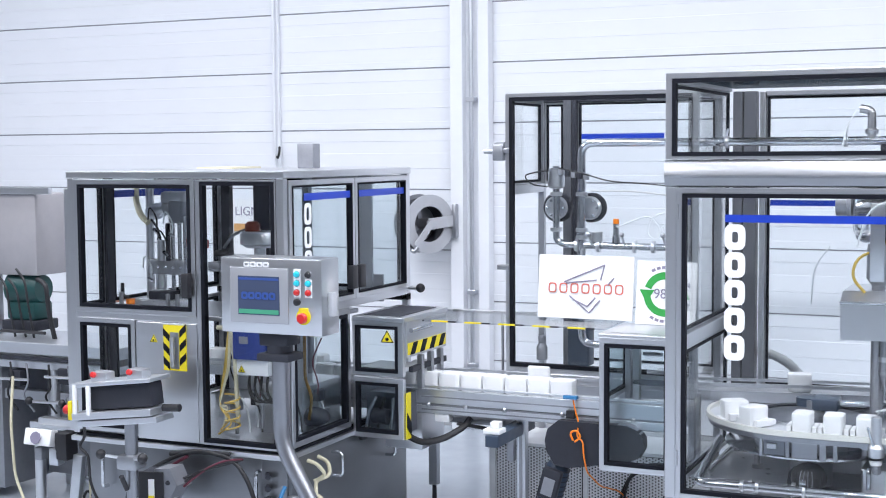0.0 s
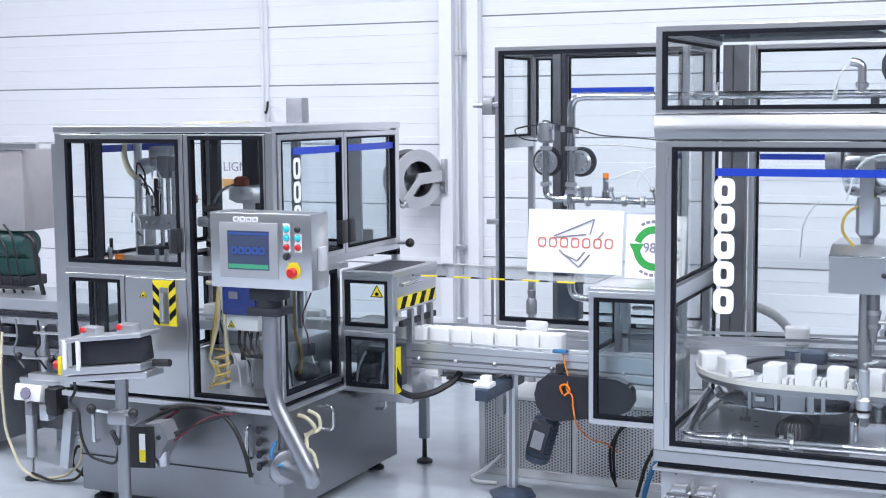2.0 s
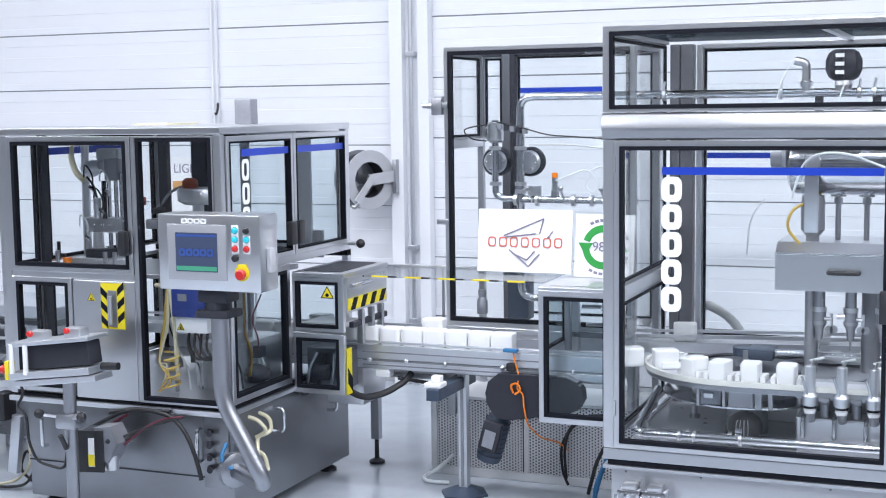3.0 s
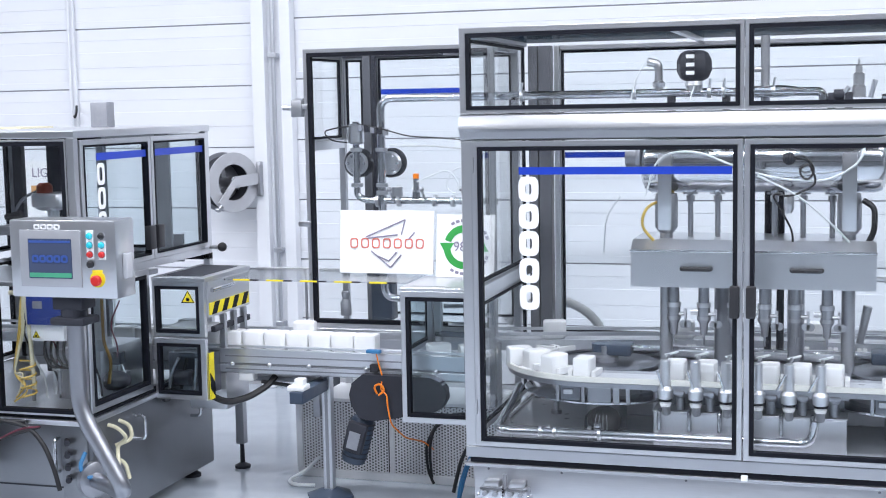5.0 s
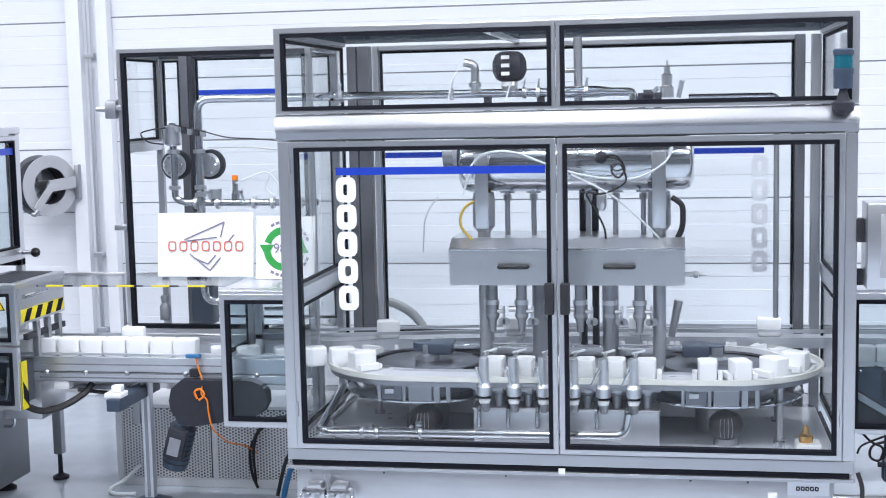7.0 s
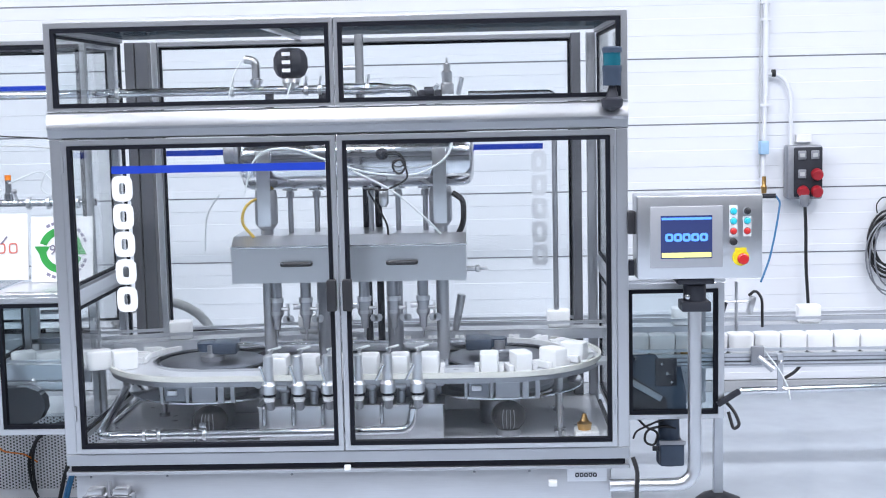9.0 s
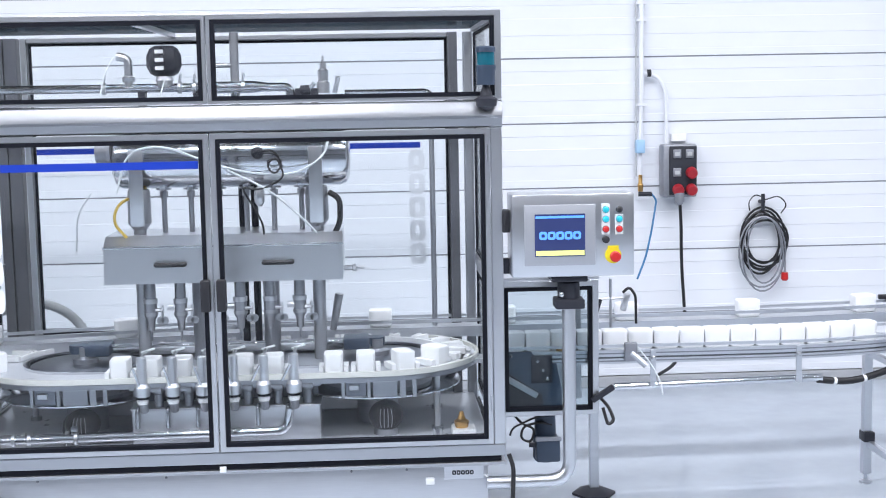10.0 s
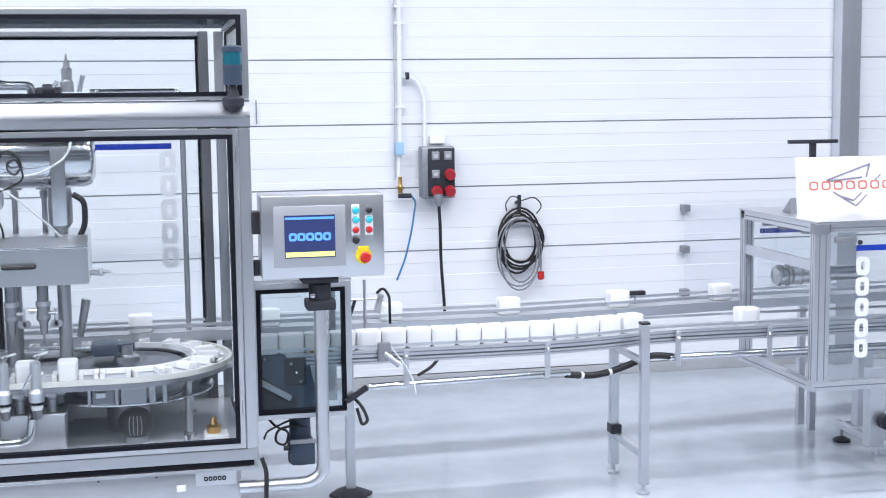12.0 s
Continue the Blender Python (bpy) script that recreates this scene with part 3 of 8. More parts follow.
for x, s_ in ((CXL, 1), (CXR, -1)):
    part("gear_case", turned([(0, 0.25), (0.01, 0.27), (0.085, 0.27), (0.095, 0.25)], (x, CY, CZ - 0.155), seg=40), TRAY_STEEL, car, "dull round gear case")
    part("lower_rim", turned([(0, 0.40), (0.005, 0.41), (0.012, 0.41), (0.016, 0.40)], (x, CY, CZ - 0.135), seg=48), CHROME, car, "polished lower rim")
    part("pedestal", rod((x, CY, 0.42), (x, CY, CZ - 0.15), 0.10, seg=24), STEEL_DULL, car)
    for dx, wd in ((-0.17, 0.015), (-0.05, 0.015), (0.10, 0.03), (0.16, 0.02)):
        part("hanger", box(x + dx, x + dx + wd, CY - 0.41, CY - 0.395, CZ - 0.125, CZ - 0.03, 0.002), STEEL_DULL, car, smooth=False)
    part("hanger_plate", box(x - 0.15, x - 0.055, CY - 0.405, CY - 0.395, CZ - 0.115, CZ - 0.04, 0.002), DARK_STEEL, car, smooth=False)
    part("hanger_plate", box(x - 0.025, x + 0.09, CY - 0.40, CY - 0.39, CZ - 0.122, CZ - 0.035, 0.003), PIPE_STEEL, car, smooth=False)
    part("slot_block", box(x - 0.135, x - 0.09, CY - 0.418, CY - 0.402, CZ - 0.085, CZ - 0.06, 0.003), STEEL, car, smooth=False)
    part("disc", turned([(0, 0.255), (0.010, 0.257), (0.014, 0.247)], (x, CY, CZ - 0.012), seg=56), DARK_STEEL, car, "dark steel turning disc")
    part("disc_rim", turned([(0, 0.272), (0.006, 0.274), (0.009, 0.27)], (x, CY, CZ - 0.030), seg=56), CHROME, car)
    part("hub", turned([(0, 0.06), (0.03, 0.06), (0.04, 0.03), (0.085, 0.03)], (x, CY, CZ - 0.006)), STEEL_DULL, car)
    dome = part("drive_dome", ball((x + 0.035, 0.34, 0.508), 0.083, scale=(1, 1, 0.88), seg=24), BLACK, car, "black rounded drive cover")
    part("dome_base", turned([(0, 0.06), (0.03, 0.055)], (x + 0.035, 0.34, 0.42)), GREY_METAL, car)
    # thin steel ribs on the near side model the dome's bright glints
    for k in range(4):
        a_ = math.radians(-110 + 13 * k)
        arc_ = [(x + 0.035 + 0.0855 * math.cos(q) * math.cos(a_), 0.34 + 0.0855 * math.cos(q) * math.sin(a_), 0.508 + 0.075 * math.sin(q)) for q in [math.radians(-36 + 12 * j) for j in range(7)]]
        part("dome_glint_rib", tube(arc_, 0.0020, 0.005, 6, None, 1), PIPE_STEEL, dome)
    for dx, dy in ((-0.3, 0.2), (0.3, 0.2), (0.28, -0.24)):
        part("leg", rod((x + dx, CY + dy, 0.42), (x + dx, CY + dy, CZ - 0.03), 0.016), STEEL, car)
        part("leg_collar", turned([(0, 0.028), (0.02, 0.028)], (x + dx, CY + dy, 0.42)), STEEL_DULL, car)
part("support_beam", box(0.50, 2.05, CY + 0.06, CY + 0.16, 0.46, CZ - 0.16, 0.006), STEEL_DULL, car, smooth=False)
part("rear_gutter", box(0.24, 2.36, D - 0.14, D - 0.05, 0.64, 0.70, 0.004), STEEL, car, smooth=False)
part("tension_bar", rod((CXL + 0.1, CY + 0.04, CZ + 0.065), (CXR - 0.1, CY + 0.04, CZ + 0.065), 0.016), CHROME, car, "polished tie bar")
for x, s in ((CXL + 0.06, 1), (CXR - 0.10, -1)):
    part("tension_block", box(x - 0.065, x + 0.065, CY - 0.03, CY + 0.12, CZ + 0.03, CZ + 0.088, 0.012), BLUEGREY, car, "blue-grey cast block")
    part("tension_wheel", turned([(0, 0.05), (0.04, 0.05)], (x - s * 0.09, CY + 0.03, CZ + 0.045)), BLUEGREY, car)
# product carriers round the oval
PITCH = 0.140


def on_oval(s, r=0.39):
    """Place and heading on the oval, s metres along from the right end of the front run, towards the left."""
    run, arc = CXR - CXL, math.pi * r
    s %= 2 * run + 2 * arc
    if s < run:
        return CXR - s, CY - r, 0.0
    s -= run
    if s < arc:
        a = s / r
        return CXL - r * math.sin(a), CY - r * math.cos(a), -math.degrees(a)
    s -= arc
    if s < run:
        return CXL + s, CY + r, -180.0
    a = (s - run) / r
    return CXR + r * math.sin(a), CY + r * math.cos(a), -180 - math.degrees(a)


OUT_TURN, IN_TURN = math.radians(62.5), math.radians(72)


def on_way(s, r=0.39):
    """Place and heading of a tub: in from the right, along the front run, round part of the left end and out to the left."""
    run = CXR - CXL
    if s < -r * IN_TURN:
        return CXR + r * math.sin(IN_TURN) - s - r * IN_TURN, CY - r * math.cos(IN_TURN), 90 + math.degrees(IN_TURN)
    if s < 0:
        a = -s / r
        return CXR + r * math.sin(a), CY - r * math.cos(a), 90 + math.degrees(a)
    if s < run:
        return CXR - s, CY - r, 90.0
    if s < run + r * OUT_TURN:
        a = (s - run) / r
        return CXL - r * math.sin(a), CY - r * math.cos(a), 90 - math.degrees(a)
    return CXL - r * math.sin(OUT_TURN) - (s - run - r * OUT_TURN), CY - r * math.cos(OUT_TURN), 90 - math.degrees(OUT_TURN)


def carrier_bm():
    """Two end blocks joined by a back bar, with a thin lip in front."""
    bm = bmesh.new()
    for q in (-1, 1):
        box(q * 0.057 - 0.011, q * 0.057 + 0.011, -0.045, 0.062, 0.002, 0.034, 0.003, bm)
    box(-0.068, 0.068, 0.064, 0.078, 0.006, 0.030, 0.003, bm)
    box(-0.05, 0.05, -0.072, -0.052, 0.002, 0.009, 0.002, bm)
    return bm


# ---- dosing head ----
hd = root("dosing_head", 1.25, 0.6, 1.0, "polished dosing tank with a steel hood and filling nozzles", "filling head")
part("tank", turned([(0, 0.02), (0.004, 0.09), (0.02, 0.125), (0.05, 0.137), (1.08, 0.137), (1.11, 0.125), (1.126, 0.09), (1.13, 0.02)], (0.745, 0.60, 1.725), (1, 0, 0), 32), CHROME, hd, "polished horizontal tank")
part("tank_flange", turned([(0, 0.05), (0.05, 0.05), (0.055, 0.07), (0.075, 0.07)], (0.665, 0.60, 1.765), (1, 0, 0)), GREY_METAL, hd)
for x in (0.87, 1.71):
    part("tank_band", box(x - 0.032, x + 0.032, 0.448, 0.462, 1.42, 1.78, 0.004), STEEL, hd)
    part("column_cap", turned([(0, 0.032), (0.03, 0.055), (0.16, 0.055), (0.19, 0.05)], (x, 0.52, 1.40)), STEEL_DULL, hd)
    part("column", rod((x, 0.52, 0.755), (x, 0.52, 1.42), 0.031), STEEL_DULL, hd)
for x, r in ((1.13, 0.046), (1.47, 0.040)):
    part("column", rod((x, 0.66, 0.74), (x, 0.66, 1.17), r), PIPE_STEEL, hd)
for x in (1.33, 1.39):
    part("guide_rod", rod((x, 0.8, 0.78), (x, 0.8, 1.60), 0.018), CHARCOAL, hd)
hood = part("hood", plate([(0.37, 1.158), (0.37, 1.330), (0.45, 1.376), (0.80, 1.376), (0.80, 1.158)], 0.72, 1.83, "x"), STEEL_H, hd, "brushed steel hood", smooth=False)
part("hood_lip", box(0.717, 1.833, 0.364, 0.372, 1.324, 1.334, 0.003), CHROME, hood, smooth=False)
for x in (1.028, 1.527):
    part("grip", tube([(x - 0.066, 0.372, 1.248), (x - 0.066, 0.345, 1.248), (x + 0.066, 0.345, 1.248), (x + 0.066, 0.372, 1.248)], 0.011, 0.02), BLACK, hood, "black bow handle")
part("spigot", turned([(0, 0.012), (0.04, 0.012), (0.045, 0.018), (0.06, 0.018), (0.065, 0.008), (0.10, 0.006)], (1.83, 0.5, 1.195), (1, 0, 0)), STEEL, hood)
for k, x in enumerate((0.976, 1.105, 1.238, 1.37, 1.501, 1.634)):
    rodp = part("feed_rod", rod((x, 0.60, 1.36), (x, 0.60, 1.60), 0.013), STEEL_DULL, hd)
    part("feed_nut", turned([(0, 0.020), (0.03, 0.020)], (x, 0.60, 1.545), seg=8), STEEL_DULL, rodp)
    part("feed_cross", rod((x - 0.035, 0.60, 1.592), (x + 0.035, 0.60, 1.592), 0.012, seg=8), GREY_METAL, rodp)
    part("feed_bolt", rod((x, 0.585, 1.592), (x, 0.56, 1.592), 0.016, seg=6), CHROME, rodp)
for k in range(6):
    x = 0.912 + 0.141 * k
    noz = part("nozzle", turned([(0, 0.005), (0.045, 0.006), (0.048, 0.016), (0.10, 0.020), (0.115, 0.030), (0.18, 0.030), (0.185, 0.026), (0.29, 0.026)], (x, 0.47, 0.872)), PIPE_STEEL, hd, "steel filling nozzle")
    part("collar", turned([(0, 0.034), (0.022, 0.034)], (x, 0.47, 1.052)), STEEL, noz)
    part("collar", turned([(0, 0.033), (0.016, 0.033)], (x, 0.47, 0.992)), STEEL_DULL, noz)
    part("clamp", rod((x + 0.025, 0.455, 1.02), (x + 0.062, 0.45, 1.02), 0.009, seg=8), STEEL_DULL, noz)
    part("clamp_screw", rod((x + 0.056, 0.45, 1.045), (x + 0.056, 0.45, 0.985), 0.007, seg=8), STEEL, noz)
    part("clamp_wing", turned([(0, 0.019), (0.012, 0.019)], (x + 0.047, 0.444, 0.972), (0, 1, 0), 8), STEEL_DULL, noz)
    part("clamp_wing", turned([(0, 0.019), (0.012, 0.019)], (x + 0.068, 0.444, 0.972), (0, 1, 0), 8), STEEL_DULL, noz)
    if k % 2 == 1:
        part("side_port", rod((x - 0.06, 0.46, 1.03), (x - 0.025, 0.46, 1.03), 0.014, seg=10), STEEL, noz)
part("paddle", rod((1.765, 0.70, 0.86), (1.80, 0.70, 1.04), 0.017, 0.022), STEEL_DULL, hd, "slanted steel paddle")
part("stem", tube([(0.9, 0.58, 1.60), (0.88, 0.52, 1.57), (0.78, 0.46, 1.53), (0.755, 0.45, 1.44), (0.82, 0.44, 1.37)], 0.007, 0.06), HOSE_YELLOW, hd, "yellow hose")
part("hose", tube([(0.78, 0.44, 1.58), (0.84, 0.43, 1.78), (1.02, 0.42, 1.80), (1.20, 0.42, 1.72), (1.40, 0.42, 1.66), (1.62, 0.43, 1.65), (1.76, 0.44, 1.74), (1.78, 0.45, 1.85)], 0.005, 0.1), HOSE_WHITE, hd, "clear hose")
part("hose", tube([(1.30, 0.42, 1.68), (1.50, 0.42, 1.58), (1.66, 0.42, 1.43), (1.72, 0.45, 1.36)], 0.005, 0.1), HOSE_WHITE, hd, "clear hose")
part("hose", tube([(0.66, 0.46, 1.58), (0.58, 0.5, 1.48), (0.56, 0.55, 1.30)], 0.004, 0.1, 8), HOSE_WHITE, hd, "thin clear line")
part("cable", tube([(1.44, 0.45, 1.76), (1.52, 0.42, 1.77), (1.56, 0.42, 1.70), (1.52, 0.42, 1.65), (1.48, 0.42, 1.70), (1.53, 0.42, 1.74), (1.57, 0.42, 1.64), (1.45, 0.42, 1.58), (1.36, 0.42, 1.60), (1.42, 0.42, 1.50), (1.46, 0.42, 1.42), (1.46, 0.45, 1.36)], 0.005, 0.04, 8), CABLE, hd, "looped black cable")
part("cable", tube([(1.77, 0.5, 1.56), (1.82, 0.48, 1.53), (1.82, 0.48, 1.42), (1.79, 0.48, 1.36)], 0.014, 0.04, 8), CABLE, hd, "black cable")
part("sensor", ball((1.44, 0.455, 1.755), 0.03), CHARCOAL, hd)
part("sight_glass", turned([(0, 0.012), (0.02, 0.024), (0.07, 0.024), (0.09, 0.014)], (1.44, 0.5, 1.50)), STEEL, hd)

# nozzle manifold in front of the carousel
mf = root("nozzle_manifold", 1.26, 0.2, 0.42, "row of lower steel nozzles over a manifold box", "manifold")
part("manifold_box", box(0.851, 1.712, 0.19, 0.36, 0.425, 0.600, 0.006), FILLER_STEEL, mf, "brushed steel manifold box", smooth=False)
part("box_lip", box(0.846, 1.717, 0.184, 0.366, 0.600, 0.606, 0.002), STEEL, mf, smooth=False)
part("back_plate", box(0.86, 1.70, 0.34, 0.36, 0.606, 0.70, 0.003), DARK_STEEL, mf, smooth=False)
for k in range(6):
    x = 0.916 + 0.1365 * k
    nz = part("cup_nozzle", turned([(0, 0.020), (0.010, 0.026), (0.02, 0.026), (0.022, 0.034), (0.062, 0.036), (0.078, 0.024), (0.195, 0.023), (0.20, 0.018)], (x, 0.12, 0.660)), FILLER_STEEL, mf, "steel lower nozzle")
    part("white_seal", turned([(0, 0.024), (0.016, 0.028)], (x, 0.12, 0.645)), WHITE, nz)
    part("dark_ring", turned([(0, 0.029), (0.010, 0.029)], (x, 0.12, 0.668)), GASKET, nz)
    part("side_arm", box(x + 0.02, x + 0.085, 0.115, 0.145, 0.70, 0.716, 0.003), PIPE_STEEL, nz)
    part("lever", rod((x - 0.006, 0.080, 0.735), (x - 0.030, 0.065, 0.82), 0.0065, seg=8), CHROME, nz) if k < 4 else part("lever", rod((x - 0.05, 0.080, 0.745), (x - 0.012, 0.065, 0.82), 0.0065, seg=8), CHROME, nz)
    part("down_pipe", rod((x, 0.16, 0.605), (x, 0.13, 0.65), 0.020), GREY_METAL, mf)
    part("rear_cup", turned([(0, 0.022), (0.06, 0.022), (0.065, 0.030), (0.085, 0.030)], (x + 0.055, 0.235, 0.605)), PIPE_STEEL, mf, "dull rear cup")
    part("spray_pipe", tube([(x - 0.035, 0.215, 0.603), (x - 0.035, 0.172, 0.608), (x - 0.035, 0.168, 0.52)], 0.011, 0.025), CHROME, mf)
    part("top_clamp", box(x - 0.01, x + 0.055, 0.17, 0.19, 0.868, 0.876, 0.003, turn=about(x, 0.18, 0.87, 0, -12, 20)), HOSE_WHITE, mf, "clear plastic fork")
    part("fork_stem", rod((x, 0.14, 0.85), (x + 0.01, 0.175, 0.872), 0.008, seg=8), STEEL, mf)
part("nozzle_rail", box(0.85, 1.72, 0.15, 0.165, 0.698, 0.714, 0.003), PIPE_STEEL, mf, smooth=False)
part("return_pipe", tube([(0.115, 0.62, 0.60), (0.115, 0.14, 0.487), (1.56, 0.14, 0.497), (1.575, 0.14, 0.60)], 0.021, 0.05), CHROME, mf, "polished return pipe")
for x in (0.32, 0.39, 0.60):
    part("pipe_clamp", turned([(0, 0.028), (0.014, 0.028)], (x, 0.14, 0.4895), (1, 0, 0)), STEEL, mf)
part("pipe_handle", box(0.585, 0.615, 0.125, 0.155, 0.505, 0.545, 0.005), CHROME, mf)
oil = root("oil_cup", 2.37, 0.22, 0.42, "small brass valve on a white block", "valve")
part("block", box(2.32, 2.43, 0.16, 0.28, 0.421, 0.468, 0.006), WHITE, oil, smooth=False)
part("brass_body", turned([(0, 0.03), (0.03, 0.036), (0.04, 0.02), (0.075, 0.008)], (2.365, 0.22, 0.468)), BRASS, oil)
part("drain_valve", turned([(0, 0.022), (0.05, 0.022)], (2.25, 0.2, 0.421)), CHROME, oil)

# wash pipe along the tray and drain funnel
wp = root("wash_pipe", 0.6, 0.26, 0.42, "polished wash pipe with clamps above the tray", "pipework")
part("pipe", tube([(0.10, 0.95, 0.475), (0.10, 0.24, 0.472), (1.20, 0.30, 0.462)], 0.017, 0.05, 14), CHROME, wp)
for x in (0.335, 0.37, 0.53, 0.86):
    part("clamp", turned([(0, 0.027), (0.016, 0.027)], (x, 0.242 + (x - 0.10) * 0.0545, 0.469), (1, 0, 0)), STEEL, wp)
for x in (0.16, 0.53, 1.05):
    part("support", rod((x, 0.245 + (x - 0.10) * 0.0545, 0.42), (x, 0.245 + (x - 0.10) * 0.0545, 0.47), 0.007, seg=8), STEEL_DULL, wp)
part("end_clamp", turned([(0, 0.027), (0.016, 0.027)], (0.10, 0.36, 0.473), (0, 1, 0)), STEEL, wp)
df = root("drain_funnel", 0.55, 0.40, 0.42, "dark round drain funnel on the tray", "funnel")
part("bowl", turned([(0, 0.055), (0.04, 0.07), (0.09, 0.062), (0.115, 0.04), (0.12, 0.018)], (0.55, 0.42, 0.42), seg=24), CHARCOAL, df)

# product pipe at the top of the enclosure and the pump loop
pp = root("product_pipe", 0.9, 0.85, 2.0, "polished steel product pipe with valves", "pipework")
part("main_pipe", tube([(-0.685, 0.85, 1.42), (-0.685, 0.85, 2.072), (1.05, 0.85, 2.068), (1.58, 0.85, 2.062), (1.58, 0.85, 2.0)], 0.022, 0.07, 16), CHROME, pp, "polished product pipe")
part("reducer", turned([(0, 0.02), (0.08, 0.03), (0.26, 0.03), (0.33, 0.02)], (1.14, 0.85, 2.066), (1, 0, 0)), CHROME, pp)
part("end_pipe", tube([(1.85, 0.86, 2.03), (2.26, 0.86, 2.03), (2.29, 0.86, 2.0)], 0.014, 0.03), CHROME, pp)
part("actuator", turned([(0, 0.045), (0.015, 0.07), (0.05, 0.086), (0.10, 0.086), (0.135, 0.07), (0.15, 0.045)], (0.965, 0.85, 2.125), seg=8), CHARCOAL, pp, "black valve actuator")
for z in (2.155, 2.195, 2.235):
    part("actuator_label", box(0.935, 0.975, 0.755, 0.764, z, z + 0.018), WHITE, pp, smooth=False)
part("actuator_neck", turned([(0, 0.03), (0.03, 0.045), (0.06, 0.04)], (0.965, 0.85, 2.075)), STEEL, pp)
part("vent_elbow", tube([(0.79, 0.85, 2.075), (0.79, 0.85, 2.215), (0.735, 0.85, 2.225)], 0.021, 0.03), STEEL, pp)
part("vent_cap", turned([(0, 0.03), (0.02, 0.034), (0.03, 0.02)], (0.79, 0.85, 2.10)), STEEL, pp)
for x in (0.08, 0.66, 1.03, 1.10, 1.34):
    part("clamp", turned([(0, 0.030), (0.018, 0.030)], (x, 0.85, 2.069), (1, 0, 0)), STEEL, pp)
    part("clamp_wing", rod((x + 0.009, 0.83, 2.095), (x + 0.018, 0.82, 2.135), 0.006, seg=8), STEEL, pp)
for x in (0.85, 1.12, 1.62, 1.70):
    part("bracket", box(x - 0.018, x + 0.018, 0.84, 0.90, 1.96, 2.055, 0.004), CHARCOAL, pp)
part("standpipe", rod((1.305, 0.9, 1.96), (1.305, 0.9, 2.34), 0.022), STEEL_DULL, pp)
part("side_stub", rod((1.2, 0.9, 2.175), (1.305, 0.9, 2.175), 0.013), STEEL_DULL, pp)
part("relief_valve", turned([(0, 0.034), (0.05, 0.034), (0.06, 0.025), (0.11, 0.028), (0.12, 0.016), (0.15, 0.016), (0.155, 0.006), (0.18, 0.006)], (1.745, 0.86, 2.03)), STEEL, pp)
part("relief_nut", turned([(0, 0.025), (0.05, 0.025)], (1.63, 0.86, 2.045), (1, 0, 0)), CHARCOAL, pp)
part("side_tap", rod((1.80, 0.86, 2.03), (1.82, 0.84, 2.11), 0.012, seg=8), STEEL, pp)
part("side_tap", rod((1.66, 0.86, 2.03), (1.70, 0.84, 2.08), 0.012, seg=8), STEEL, pp)
part("thin_line", tube([(0.72, 0.83, 2.22), (0.68, 0.80, 2.14), (0.66, 0.80, 2.05), (0.64, 0.80, 1.98)], 0.004, 0.04, 6), HOSE_WHITE, pp)
part("thin_line", tube([(0.97, 0.80, 2.10), (0.95, 0.78, 2.03), (0.94, 0.78, 1.99)], 0.004, 0.04, 6), HOSE_WHITE, pp)

# ---- pump frame behind the infeed ----
pf = root("pump_cabinet", -0.55, 0.95, 0, "tall glazed pump cabinet in dark-edged stainless framing", "machine guard")
glazing(pf, "front_window", -1.055, -0.02, 0.855, 2.335, 0.70, "y", (0.022, 0.03, 0.028, 0.022), 0.020, 0.03)
part("sill", box(-1.055, -0.02, 0.685, 0.72, 0.80, 0.855, 0.004), STEEL, pf, smooth=False)
for x, y in ((-1.055, 1.18), (-0.05, 1.18)):
    part("post", box(x, x + 0.035, y, y + 0.035, 0.40, 2.335, 0.003), STEEL_DULL, pf, smooth=False)
part("post", box(-0.900, -0.852, 1.16, 1.215, 0.40, 2.335, 0.004), FRAME_GREY, pf, smooth=False)
part("post", box(-0.850, -0.825, 1.165, 1.21, 0.40, 2.335, 0.004), CHARCOAL, pf, smooth=False)
part("top_rail", box(-1.055, -0.02, 1.18, 1.215, 2.30, 2.335, 0.003), CHARCOAL, pf, smooth=False)
for x in (-1.055, -0.055):
    part("side_rail", box(x, x + 0.035, 0.72, 1.18, 2.30, 2.335, 0.003), STEEL_DULL, pf, smooth=False)
    part("side_rail", box(x, x + 0.035, 0.72, 1.18, 1.80, 1.85, 0.003), STEEL, pf, smooth=False)
glazing(pf, "side_window", 0.72, 1.18, 1.85, 2.30, -1.04, "x", 0.01, 0.012, 0.012)
w = glazing(pf, "back_window", -0.822, -0.05, 0.855, 2.30, 1.20, "y", 0.006, 0.010, 0.012)
glazing(pf, "back_window", -1.02, -0.90, 1.85, 2.30, 1.20, "y", 0.012, 0.010, 0.012)
part("blue_strip", box(-0.80, -0.33, 1.188, 1.191, 2.095, 2.123), BLUE, w, "blue film strip", smooth=False)
for z in (1.40, 2.02):
    part("hinge", box(-1.10, -1.03, 0.668, 0.684, z, z + 0.028, 0.004), STEEL_DULL, pf)
part("interlock", box(-1.12, -1.06, 0.66, 0.70, 1.98, 2.07, 0.006), STEEL_DULL, pf)
part("nozzle_gun", turned([(0, 0.012), (0.05, 0.016), (0.07, 0.05), (0.12, 0.05), (0.13, 0.02)], (-1.19, 0.72, 2.03), (1, 0, 0)), ALU, pf)
for x in (-1.06, -0.05):
    part("leg", box(x, x + 0.04, 0.70, 0.74, 0.36, 0.80, 0.003), STEEL_DULL, pf, smooth=False)
part("door_stay", box(-0.30, -0.05, 0.74, 0.77, 2.285, 2.30), STEEL, pf)
